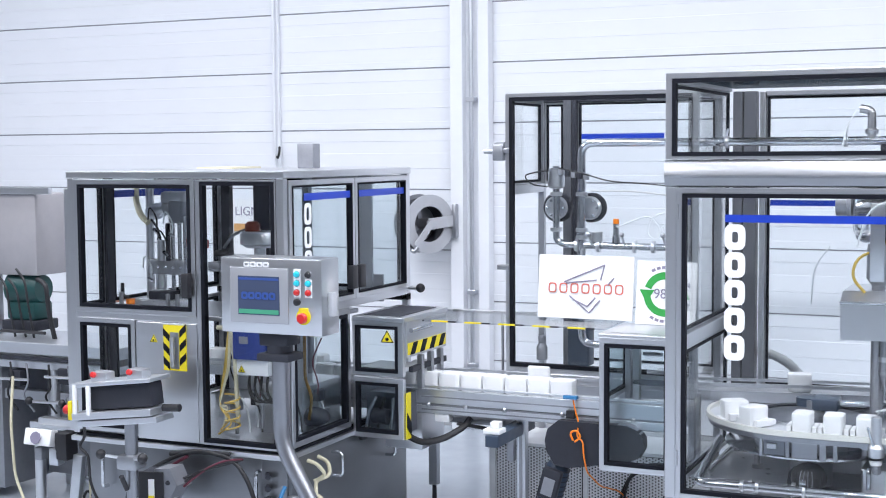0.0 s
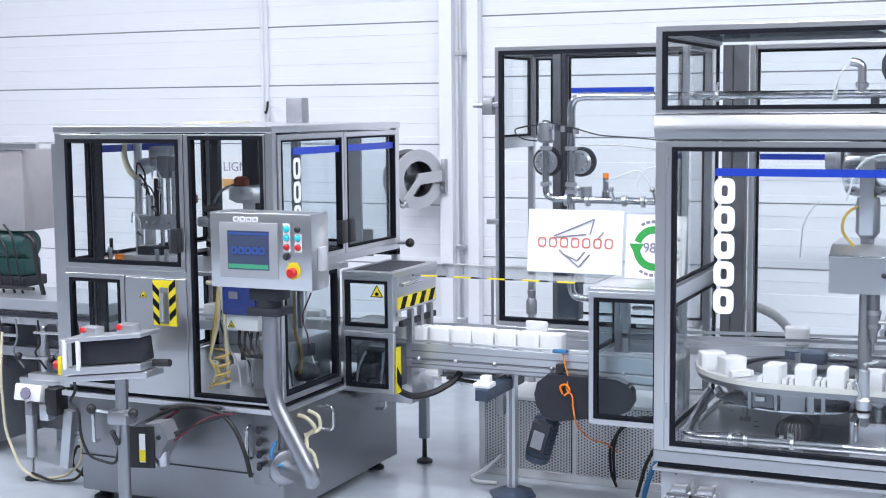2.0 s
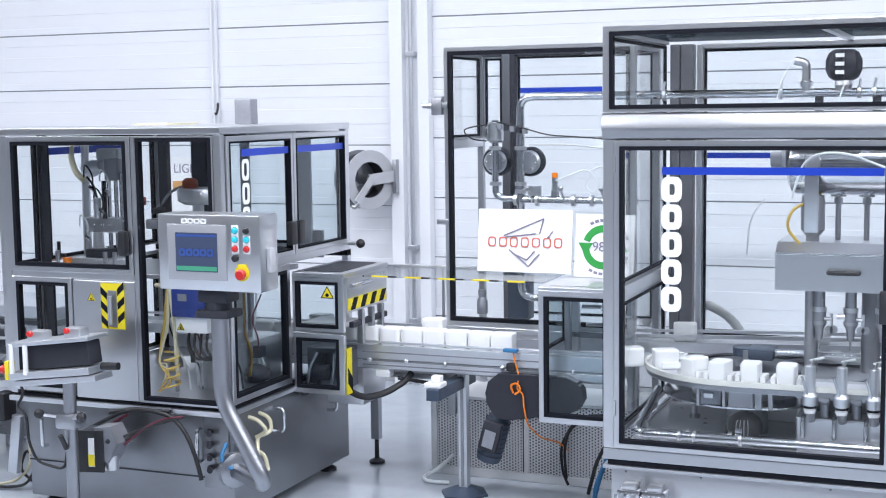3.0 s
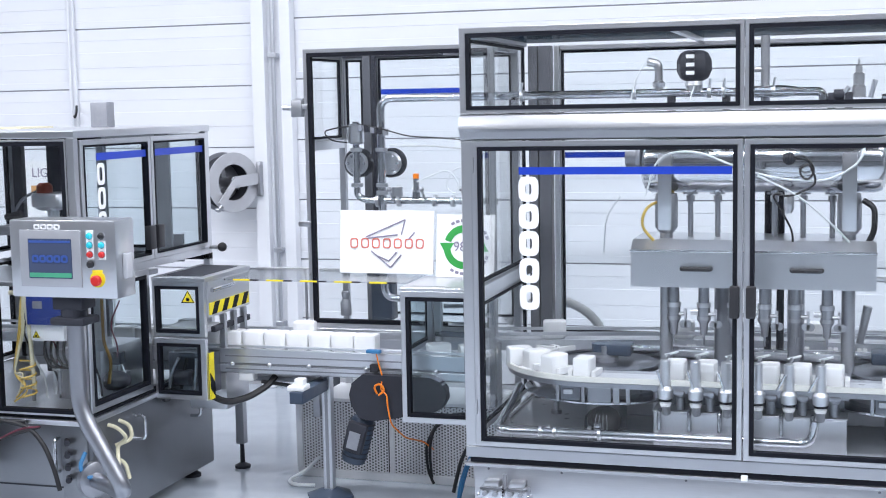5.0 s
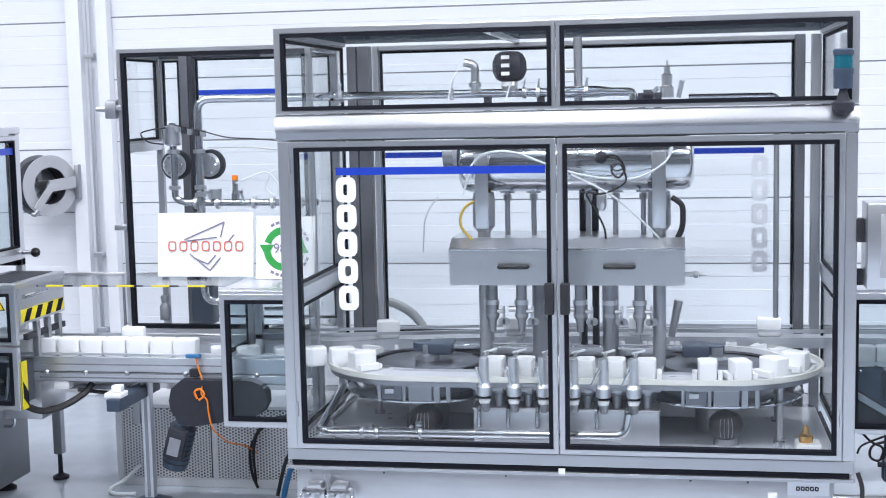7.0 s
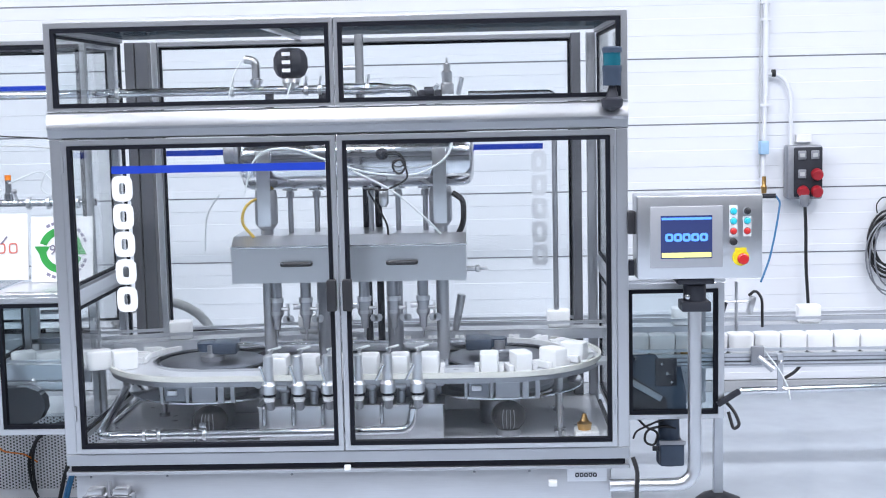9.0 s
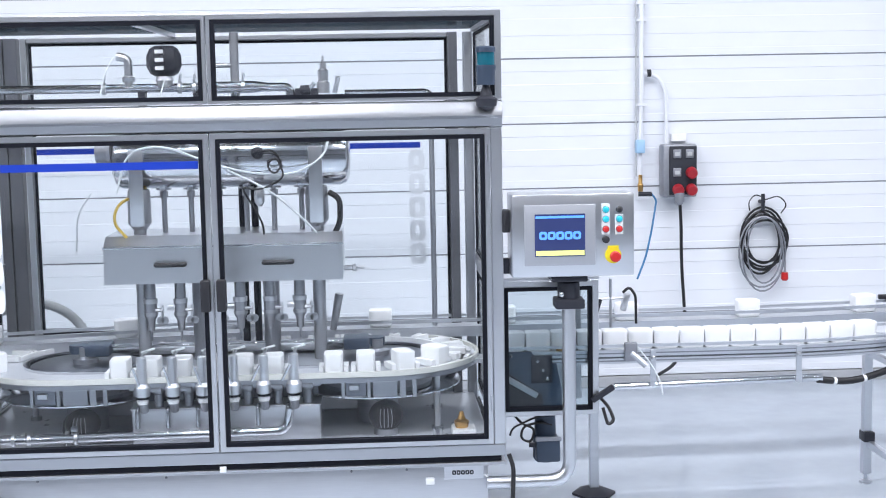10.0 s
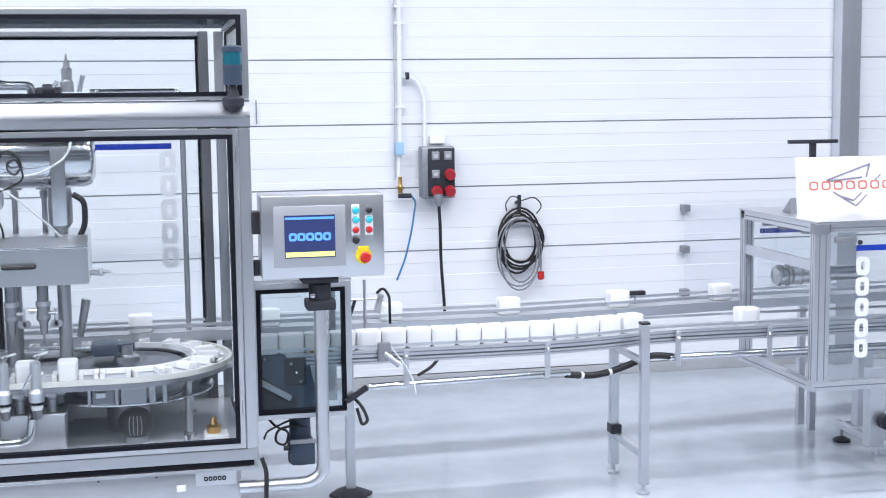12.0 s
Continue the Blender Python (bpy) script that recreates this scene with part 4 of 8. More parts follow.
pl = root("pump_loop", -0.7, 0.86, 0.4, "polished pipe loop with two round diaphragm pumps", "pump")
part("riser", tube([(-0.828, 0.85, 1.95), (-0.828, 0.85, 1.55), (-0.78, 0.85, 1.53), (-0.05, 0.85, 1.525)], 0.019, 0.06, 16), CHROME, pl, "polished pipe")
part("riser_top", turned([(0, 0.03), (0.01, 0.045), (0.10, 0.045), (0.11, 0.025)], (-0.828, 0.85, 1.83)), STEEL, pl)
part("down_pipe", tube([(-0.685, 0.85, 1.45), (-0.685, 0.85, 1.0), (-0.45, 0.85, 1.0)], 0.02, 0.06), CHROME, pl)
for x, y in ((-0.850, 0.965), (-0.662, 0.97)):
    pump = part("pump_body", turned([(0, 0.068), (0.02, 0.080), (0.06, 0.080), (0.075, 0.065)], (x, y - 0.06, 1.725), (0, 1, 0), 28), CHARCOAL, pl, "dark round pump body")
    part("pump_cover", turned([(0, 0.054), (0.012, 0.064), (0.02, 0.064)], (x + 0.006, y - 0.085, 1.725), (0, 1, 0), 28), STEEL, pump)
    for k in range(6):
        a = math.pi * k / 3
        part("bolt", ball((x + 0.006 + 0.045 * math.cos(a), y - 0.088, 1.725 + 0.045 * math.sin(a)), 0.009, seg=8), CHROME, pump)
for x, z in ((-0.828, 1.79), (-0.828, 1.60), (-0.685, 1.79), (-0.685, 1.60), (-0.685, 1.56)):
    part("clamp", turned([(0, 0.032), (0.02, 0.032)], (x, 0.85, z)), STEEL, pl)
for x in (-0.72, -0.60, -0.40, -0.30, -0.15):
    part("clamp", turned([(0, 0.032), (0.018, 0.032)], (x, 0.85, 1.526), (1, 0, 0)), STEEL, pl)
part("sensor_body", turned([(0, 0.022), (0.03, 0.022), (0.035, 0.016), (0.10, 0.016)], (-0.495, 0.85, 1.545)), CHROME, pl)
part("sensor_cap", turned([(0, 0.016), (0.026, 0.016)], (-0.495, 0.85, 1.645)), ORANGE, pl, "orange sensor cap")
part("butterfly", turned([(0, 0.03), (0.05, 0.03)], (-0.60, 0.85, 1.55)), STEEL, pl)
part("cable", tube([(-0.80, 0.83, 1.93), (-0.92, 0.8, 1.92), (-1.0, 0.8, 1.90), (-0.95, 0.8, 1.85), (-0.86, 0.8, 1.84)], 0.004, 0.05, 8), CABLE, pl)
part("cable", tube([(-0.80, 0.8, 1.94), (-0.66, 0.8, 1.91), (-0.52, 0.8, 1.87), (-0.35, 0.8, 1.86), (-0.12, 0.8, 1.84)], 0.0035, 0.05, 8), CABLE, pl)
part("cable", tube([(-0.62, 0.8, 1.82), (-0.40, 0.8, 1.82), (-0.10, 0.8, 1.79)], 0.004, 0.05, 8), HOSE_GREY, pl)
part("cable", tube([(-0.48, 0.82, 1.63), (-0.40, 0.8, 1.66), (-0.30, 0.8, 1.70), (-0.24, 0.8, 1.62), (-0.26, 0.8, 1.56), (-0.32, 0.8, 1.60), (-0.28, 0.8, 1.70), (-0.10, 0.8, 1.72)], 0.004, 0.05, 8), HOSE_WHITE, pl)
for k in range(5):
    part("junction", box(-0.80 + 0.035 * k, -0.775 + 0.035 * k, 0.80, 0.83, 1.90 - 0.006 * k, 1.935 - 0.006 * k, 0.003), CHARCOAL if k % 2 else GREY_METAL, pl)
for x, z in ((-0.62, 1.53), (-0.44, 1.53), (-0.22, 1.53)):
    part("tap", rod((x, 0.83, z), (x - 0.012, 0.81, z + 0.055), 0.007, seg=8), STEEL, pl)
    part("tap_head", ball((x - 0.012, 0.81, z + 0.06), 0.014, seg=10), STEEL_DULL, pl)
for k in range(3):
    part("thin_line", tube([(-0.30 + 0.04 * k, 0.80, 1.86), (-0.14 + 0.02 * k, 0.79, 1.78 - 0.03 * k), (-0.07, 0.79, 1.64 - 0.04 * k), (-0.06, 0.79, 1.50)], 0.0025, 0.08, 6), HOSE_WHITE, pl)
part("bottle", turned([(0, 0.03), (0.07, 0.03), (0.09, 0.018), (0.12, 0.024), (0.13, 0.02)], (-0.915, 0.86, 0.90)), GREY_METAL, pl)
part("valve_box", box(-0.80, -0.68, 0.95, 1.05, 0.86, 1.12, 0.006), BLUEGREY, pl)

# perforated cabinet beneath
pc = root("perforated_cabinet", -0.6, 1.0, 0, "pale perforated sheet cabinet standing on the floor", "cabinet")
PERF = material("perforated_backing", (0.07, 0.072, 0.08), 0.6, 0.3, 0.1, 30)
SHEET_GREY = material("pale_sheet_paint", (0.76, 0.77, 0.79), 0.42, 0.15, 0.05, 25, stain=0.08)
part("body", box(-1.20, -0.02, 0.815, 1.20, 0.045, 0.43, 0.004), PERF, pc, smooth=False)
part("plinth", box(-1.20, -0.02, 0.80, 1.20, 0.0, 0.045, 0.004), SHEET_GREY, pc, smooth=False)
part("top", box(-1.20, -0.02, 0.79, 1.20, 0.43, 0.45, 0.004), SHEET_GREY, pc, smooth=False)
part("edge", box(-1.20, -1.165, 0.79, 0.83, 0.045, 0.43, 0.003), SHEET_GREY, pc, smooth=False)
part("edge", box(-0.66, -0.635, 0.795, 0.83, 0.045, 0.43, 0.003), SHEET_GREY, pc, smooth=False)


def perforated(x0, x1, z0, z1, y):
    """Sheet with staggered round-ended holes, as one mesh of webs."""
    bm = bmesh.new()
    step, hole = 0.0165, 0.0042
    rows, cols = int((z1 - z0) / step), int((x1 - x0) / step)
    for r in range(rows):
        for c in range(cols):
            cx, cz = x0 + (c + 0.5) * step, z0 + (r + 0.5) * step
            half = step / 2
            o = [bm.verts.new((cx + half * a, y, cz + half * b)) for a, b in ((-1, -1), (1, -1), (1, 1), (-1, 1))]
            off = half * 0.75 * (1 if c % 2 else -1)
            i = [bm.verts.new((cx + hole * a, y, cz + min(max(off, hole - half), half - hole) * 0.98 + hole * b)) for a, b in ((-1, -1), (1, -1), (1, 1), (-1, 1))]
            for k in range(4):
                bm.faces.new((o[k], o[(k + 1) % 4], i[(k + 1) % 4], i[k]))
    return bm


part("perforated_sheet", perforated(-1.165, -0.66, 0.045, 0.43, 0.806), SHEET_GREY, pc, smooth=False)
part("perforated_sheet", perforated(-0.635, -0.02, 0.045, 0.43, 0.806), SHEET_GREY, pc, smooth=False)

# ---- infeed guard box at the filler's left, outfeed guard at its right ----
ig = root("infeed_guard", -0.19, 0.45, 0.48, "small glazed infeed guard with a steel lid", "machine guard")
glazing(ig, "front_window", -0.385, -0.015, 0.478, 1.132, 0.235, "y", (0.026, 0.03, 0.03, 0.03), 0.018, 0.03, GLASS_SMOKE)
part("lid", box(-0.39, -0.01, 0.22, 0.66, 1.132, 1.150, 0.004), STEEL, ig, "brushed steel lid", smooth=False)
part("lid_window", box(-0.34, -0.05, 0.27, 0.60, 1.1505, 1.1525), STEEL_H, ig, smooth=False)
glazing(ig, "side_window", 0.25, 0.66, 0.80, 1.132, -0.378, "x", 0.024, 0.014, 0.016, GLASS_SMOKE)
for x, z0 in ((-0.37, 0.48), (-0.04, 0.48)):
    part("post", box(x, x + 0.03, 0.60, 0.64, z0, 1.132, 0.003), STEEL_DULL, ig, smooth=False)
for x in (-0.30, -0.13):
    part("inner_post", box(x, x + 0.035, 0.5, 0.54, 0.62, 1.10, 0.003), STEEL, ig, smooth=False)
for x, z in ((-0.22, 0.93), (-0.24, 1.02), (-0.08, 0.98)):
    part("guide_arm", rod((x, 0.49, z), (x + 0.10, 0.47, z + 0.005), 0.010, seg=8), STEEL_DULL, ig)
part("guide_block", box(-0.30, -0.09, 0.50, 0.52, 0.86, 0.89, 0.003), DARK_STEEL, ig, smooth=False)
og = root("outfeed_guard", 2.78, 0.45, 0.5, "glazed outfeed guard beside the filler", "machine guard")
glazing(og, "front_window", W + 0.004, 3.015, 0.505, 1.145, 0.25, "y", (0.02, 0.03, 0.024, 0.03), 0.018, 0.03, GLASS_SMOKE)
part("lid", box(W + 0.004, 3.02, 0.235, 0.66, 1.145, 1.160, 0.004), STEEL, og, "brushed steel lid", smooth=False)
for x in (2.60, 2.96):
    part("post", box(x, x + 0.03, 0.60, 0.64, 0.5, 1.145, 0.003), STEEL_DULL, og, smooth=False)
part("drive_cover", plate([(2.556, 0.53), (2.556, 0.805), (2.70, 0.805), (2.75, 0.745), (2.82, 0.745), (2.845, 0.62), (2.845, 0.53)], 0.2725, 0.2790, "y"), BLUEGREY, og, "slate blue drive plate", smooth=False)
part("drive_case", plate([(2.556, 0.52), (2.556, 0.69), (2.60, 0.70), (2.75, 0.60), (2.76, 0.52)], 0.2665, 0.2720, "y"), CHARCOAL, og, "dark drive case", smooth=False)
part("drive_bar", box(2.57, 2.74, 0.2550, 0.2660, 0.628, 0.656, 0.003, turn=about(2.65, 0.26, 0.642, 0, 31, 0)), STEEL_DULL, og)
part("bearing_plate", box(2.70, 2.80, 0.2640, 0.2720, 0.655, 0.785, 0.003), CHARCOAL, og)
part("roller", rod((2.845, 0.30, 0.80), (2.845, 0.44, 0.80), 0.02), BRASS, og)
part("rear_plate", box(2.56, 2.97, 0.50, 0.51, 0.52, 0.70, 0.003), TRAY_STEEL, og, smooth=False)
for x, z in ((2.606, 0.786), (2.755, 0.716), (2.73, 0.76), (2.775, 0.675)):
    part("bolt", ball((x, 0.263 if x > 2.65 else 0.271, z), 0.009, seg=8), CHROME, og)
mo = part("motor", turned([(0, 0.050), (0.015, 0.060), (0.12, 0.060), (0.13, 0.052), (0.22, 0.050), (0.23, 0.03)], (2.775, 0.36, 0.258)), BLUEGREY, og, "slate blue motor")
part("motor_box", box(2.722, 2.835, 0.265, 0.335, 0.270, 0.385, 0.010), BLUEGREY, mo)
part("motor_lid", box(2.717, 2.840, 0.258, 0.268, 0.375, 0.395, 0.004), GREY_METAL, mo)
part("motor_gland", rod((2.72, 0.30, 0.35), (2.69, 0.30, 0.35), 0.012), CHARCOAL, mo)
part("cable", tube([(2.60, 0.30, 0.52), (2.66, 0.30, 0.45), (2.72, 0.30, 0.43), (2.70, 0.30, 0.36), (2.65, 0.30, 0.38), (2.66, 0.30, 0.44), (2.74, 0.30, 0.46), (2.80, 0.32, 0.44)], 0.006, 0.04, 8), CABLE, og)
part("cable", tube([(2.60, 0.30, 0.40), (2.61, 0.28, 0.44), (2.72, 0.28, 0.49), (2.85, 0.30, 0.50)], 0.005, 0.04, 8), CABLE, og)
lg = root("guard_stand", 3.05, 0.62, 0, "aluminium post on a dark star base", "stand")
part("post", box(3.03, 3.075, 0.60, 0.645, 0.03, 0.80, 0.004), ALU, lg, smooth=False)
part("base", turned([(0, 0.11), (0.012, 0.11), (0.04, 0.04)], (3.052, 0.622, 0), seg=6), CHARCOAL, lg)

# ---- conveyors ----
LANE = [(-5.6, 0.60), (-1.6, 0.62), (-0.9, 0.69), (0.4, 0.955), (1.2, 1.10), (4.1, 1.115), (5.4, 1.28), (7.6, 1.42)]
LANE_Z = 0.80


def lane_y(x):
    for (a, ya), (b, yb) in zip(LANE, LANE[1:]):
        if x <= b:
            s = (x - a) / (b - a)
            return ya + (yb - ya) * s
    return LANE[-1][1]


def ribbon(pts, lo, hi, z0, z1):
    """A band that follows a line of places in plan, from lo to hi across it."""
    bm = bmesh.new()
    rings = []
    for i, (x, y) in enumerate(pts):
        a, b = pts[max(i - 1, 0)], pts[min(i + 1, len(pts) - 1)]
        d = Vector((b[0] - a[0], b[1] - a[1])).normalized()
        n = Vector((-d.y, d.x))
        rings.append([bm.verts.new((x + n.x * c, y + n.y * c, z)) for c, z in ((lo, z0), (hi, z0), (hi, z1), (lo, z1))])
    for a, b in zip(rings, rings[1:]):
        for k in range(4):
            bm.faces.new((a[k], a[(k + 1) % 4], b[(k + 1) % 4], b[k]))
    bm.faces.new(rings[0][::-1])
    bm.faces.new(rings[-1])
    return bm


def smooth_line(pts, n=8):
    out = []
    for i in range(len(pts) - 1):
        p0, p1, p2, p3 = (Vector(pts[max(0, min(len(pts) - 1, i + k))]) for k in (-1, 0, 1, 2))
        for s in range(n):
            t = s / n
            q = 0.5 * (2 * p1 + (p2 - p0) * t + (2 * p0 - 5 * p1 + 4 * p2 - p3) * t * t + (3 * p1 - p0 - 3 * p2 + p3) * t ** 3)
            out.append((q.x, q.y))
    out.append(tuple(pts[-1]))
    return out


rear = root("rear_conveyor", 1.0, 1.0, 0, "long narrow conveyor lane with aluminium side rails", "conveyor")
rl = [(x, lane_y(x)) for x in [-5.6 + 0.3 * k for k in range(45)]]
part("belt", ribbon(rl, -0.06, 0.06, LANE_Z - 0.02, LANE_Z), BELT, rear, "pale slat belt")
for lo in (-0.085, 0.065):
    part("side_profile", ribbon(rl, lo, lo + 0.02, LANE_Z - 0.05, LANE_Z + 0.004), ALU, rear, smooth=False)
for lo in (-0.088, 0.072):
    part("guide_rail", ribbon(rl, lo, lo + 0.012, LANE_Z + 0.03, LANE_Z + 0.045), ALU, rear, smooth=False)
for x in (-4.6, -3.9, 5.9):
    for dy in (-0.07, 0.07):
        part("leg", box(x - 0.02, x + 0.02, lane_y(x) + dy - 0.02, lane_y(x) + dy + 0.02, 0.0, LANE_Z - 0.05, 0.003), ALU, rear, smooth=False)

part("lane_sensor", box(4.74, 4.86, 1.245, 1.275, LANE_Z + 0.05, LANE_Z + 0.075, 0.004), BLACK, rear, "black sensor bar")
part("sensor_stalk", rod((4.80, 1.26, LANE_Z - 0.03), (4.80, 1.26, LANE_Z + 0.055), 0.007, seg=8), STEEL_DULL, rear)
LEFT_Y = 0.44
lc = root("infeed_conveyor", -1.0, LEFT_Y, 0, "aluminium conveyor carrying a queue of white tubs", "conveyor")
part("belt", box(-2.6, -0.02, LEFT_Y - 0.06, LEFT_Y + 0.06, 0.765, 0.782), BELT, lc, "pale slat belt", smooth=False)
for y0, z0, z1 in ((LEFT_Y - 0.088, 0.715, 0.790), (LEFT_Y - 0.088, 0.665, 0.705), (LEFT_Y + 0.066, 0.665, 0.785)):
    part("side_profile", box(-2.6, -0.02, y0, y0 + 0.022, z0, z1, 0.003), ALU, lc, smooth=False)
part("web", box(-2.6, -0.02, LEFT_Y - 0.075, LEFT_Y - 0.070, 0.66, 0.78), STEEL_DULL, lc, smooth=False)
for z in (0.708, 0.752, 0.684):
    part("groove", box(-1.40, -0.40, LEFT_Y - 0.0895, LEFT_Y - 0.0865, z - 0.0035, z + 0.0035), GREY_METAL, lc, smooth=False)
part("guide_rail", box(-1.7, -0.02, LEFT_Y - 0.095, LEFT_Y - 0.083, 0.80, 0.812, 0.002), ALU, lc, smooth=False)
for x in (-1.36, -1.15, -0.93, -0.62, -0.42, -0.25):
    part("bolt", ball((x, LEFT_Y - 0.09, 0.71), 0.013, seg=8), STEEL, lc)
part("leg", box(-0.902, -0.852, 0.44, 0.49, 0.03, 0.66, 0.004), ALU, lc, smooth=False)
part("leg_groove", box(-0.885, -0.869, 0.437, 0.441, 0.05, 0.64), GREY_METAL, lc, smooth=False)
part("leg_base", turned([(0, 0.13), (0.012, 0.13), (0.045, 0.05)], (-0.877, 0.465, 0), seg=6), BLUEGREY, lc)
part("cross_arm", box(-0.935, -0.865, 0.10, 0.62, 0.570, 0.630, 0.005), BLUEGREY, lc, smooth=False)
part("arm_cap", box(-0.955, -0.865, 0.12, 0.21, 0.630, 0.656, 0.006), WHITE, lc)
part("arm_block", box(-0.925, -0.875, 0.14, 0.19, 0.656, 0.690, 0.006), WHITE, lc)
part("tray_plate", box(-1.30, -0.98, 0.46, 0.60, 0.60, 0.625, 0.004), GREY_METAL, lc)
part("white_block", box(-1.33, -1.25, 0.36, 0.42, 0.62, 0.665, 0.004), WHITE, lc)
drv = part("belt_guard", plate([(-0.685, 0.53), (-0.695, 0.585), (-0.68, 0.645), (-0.625, 0.69), (-0.27, 0.69), (-0.215, 0.668), (-0.188, 0.63), (-0.185, 0.58), (-0.21, 0.535), (-0.26, 0.51), (-0.57, 0.455), (-0.645, 0.47)], 0.30, 0.37, "y"), CHARCOAL, lc, "dark belt drive guard", smooth=False)
part("guard_rim", turned([(0, 0.097), (0.065, 0.097)], (-0.285, 0.303, 0.60), (0, 1, 0), 32), STEEL_DULL, lc)
mot = part("motor", turned([(0, 0.04), (0.01, 0.060), (0.03, 0.064), (0.22, 0.064), (0.25, 0.05)], (-0.715, 0.38, 0.215), (0.28, 0, 1), 20), BLUEGREY, lc, "blue-grey gear motor")
for k in range(8):
    part("fin", turned([(0, 0.067), (0.006, 0.067)], (-0.704 + 0.0070 * k, 0.38, 0.255 + 0.025 * k), (0.28, 0, 1), 20), CHARCOAL, mot)
part("motor_box", box(-0.725, -0.625, 0.285, 0.33, 0.290, 0.445, 0.008, turn=about(-0.68, 0.3, 0.345, 0, 15, 0)), CHARCOAL, mot)
part("motor_label", box(-0.705, -0.645, 0.280, 0.284, 0.310, 0.400, 0.001, turn=about(-0.68, 0.3, 0.345, 0, 15, 0)), GREY_METAL, mot, smooth=False)
part("sensor", box(-0.605, -0.53, 0.315, 0.345, 0.797, 0.815, 0.004), HOSE_BLUE, lc, "blue sensor")
part("orange_hose", tube([(-0.555, 0.33, 0.80), (-0.540, 0.32, 0.74), (-0.515, 0.31, 0.68), (-0.525, 0.29, 0.62), (-0.485, 0.28, 0.60), (-0.485, 0.28, 0.55), (-0.468, 0.28, 0.45), (-0.45, 0.45, 0.34), (-0.435, 0.70, 0.26), (-0.40, 0.77, 0.20)], 0.004, 0.04, 8), ORANGE, lc, "orange air hose")
part("hose_loop", tube([(-0.540, 0.285, 0.60), (-0.555, 0.28, 0.64), (-0.520, 0.28, 0.655), (-0.495, 0.28, 0.62), (-0.530, 0.28, 0.595)], 0.0055, 0.02, 8), ORANGE, lc)
part("sensor_block", box(-0.59, -0.545, 0.32, 0.36, 0.70, 0.74, 0.004), BLACK, lc)

# cables in front of the perforated cabinet
cb = root("cable_bundle", -0.15, 0.6, 0, "black and blue cables hanging to the floor", "cables")
part("cable", tube([(-0.12, 0.5, 0.47), (-0.24, 0.6, 0.44), (-0.36, 0.7, 0.36), (-0.44, 0.75, 0.22), (-0.43, 0.76, 0.08), (-0.40, 0.76, 0.015)], 0.008, 0.06, 8), CABLE, cb)
part("cable", tube([(-0.14, 0.5, 0.45), (-0.26, 0.6, 0.42), (-0.38, 0.7, 0.33), (-0.42, 0.75, 0.20), (-0.41, 0.76, 0.05)], 0.008, 0.06, 8), CABLE, cb)
part("cable", tube([(-0.06, 0.4, 0.46), (-0.10, 0.5, 0.36), (-0.20, 0.6, 0.20), (-0.25, 0.62, 0.02)], 0.010, 0.06, 8), CABLE, cb)
part("blue_hose", tube([(0.0, 0.3, 0.40), (-0.08, 0.45, 0.30), (-0.16, 0.55, 0.16), (-0.20, 0.56, 0.01)], 0.010, 0.06, 8), HOSE_BLUE, cb)
part("blue_hose", tube([(-0.03, 0.35, 0.36), (-0.12, 0.45, 0.24), (-0.18, 0.5, 0.10), (-0.19, 0.5, 0.01)], 0.008, 0.06, 8), HOSE_BLUE, cb)
part("floor_hose", tube([(-1.06, 0.77, 0.12), (-1.14, 0.74, 0.04), (-1.20, 0.66, 0.013), (-1.14, 0.58, 0.013), (-1.02, 0.60, 0.013)], 0.010, 0.06, 8), HOSE_WHITE, cb)
rh = root("ribbed_hose", 0.5, 1.35, 0.8, "ribbed grey hose hanging behind the enclosure", "hose")
bm = bmesh.new()
arc = [(0.12 + 0.30 * math.cos(a), 1.40, 0.66 + 0.27 * math.sin(a)) for a in [math.radians(150 - 7 * k) for k in range(21)]]
tube(arc, 0.024, 0.03, 12, bm, 1)
for p, q in zip(arc, arc[1:]):
    rod(p, Vector(p).lerp(Vector(q), 0.4), 0.028, seg=12, bm=bm)
part("hose", bm, HOSE_GREY, rh)
part("support", rod((0.12, 1.43, 0.0), (0.12, 1.43, 0.93), 0.012), STEEL_DULL, rh)

# transparent shelf between the machines, with striped edge
sh = root("guard_shelf", -0.95, 0.6, 0.8, "clear guard shelf with a striped warning edge", "shelf")
part("sheet", box(-1.52, -0.40, 0.345, 0.82, 1.148, 1.156), glass_material("shelf_sheet", (0.84, 0.86, 0.88), 0.12), sh, "glossy clear sheet", smooth=False).visible_shadow = False
part("rear_rail", box(-1.43, -0.40, 0.82, 0.84, 1.14, 1.16, 0.003), STEEL, sh, smooth=False)
for k in range(12):
    x = -1.52 + 0.0933 * k
    part("stripe", box(x, x + (0.070 if k % 2 == 0 else 0.0233) + 0.0233, 0.338, 0.345, 1.149, 1.157), YELLOW if k % 2 == 0 else CHARCOAL, sh, smooth=False)
for x in (-1.12, -1.08):
    part("support", rod((x, 0.80, 0.70), (x, 0.80, 1.15), 0.008, seg=8), GREY_METAL, sh)

# right conveyor with a bend
rc = root("outfeed_conveyor", 4.0, 0.3, 0, "aluminium outfeed conveyor with a gentle bend and white tubs", "conveyor")
RLINE = smooth_line([(2.56, 0.37), (3.2, 0.365), (3.9, 0.36), (4.25, 0.40), (4.55, 0.47), (4.9, 0.49), (5.3, 0.48), (5.9, 0.48), (7.4, 0.48), (9.2, 0.48)])
part("belt", ribbon(RLINE, -0.06, 0.06, 0.775, 0.792), BELT, rc, "pale slat belt")
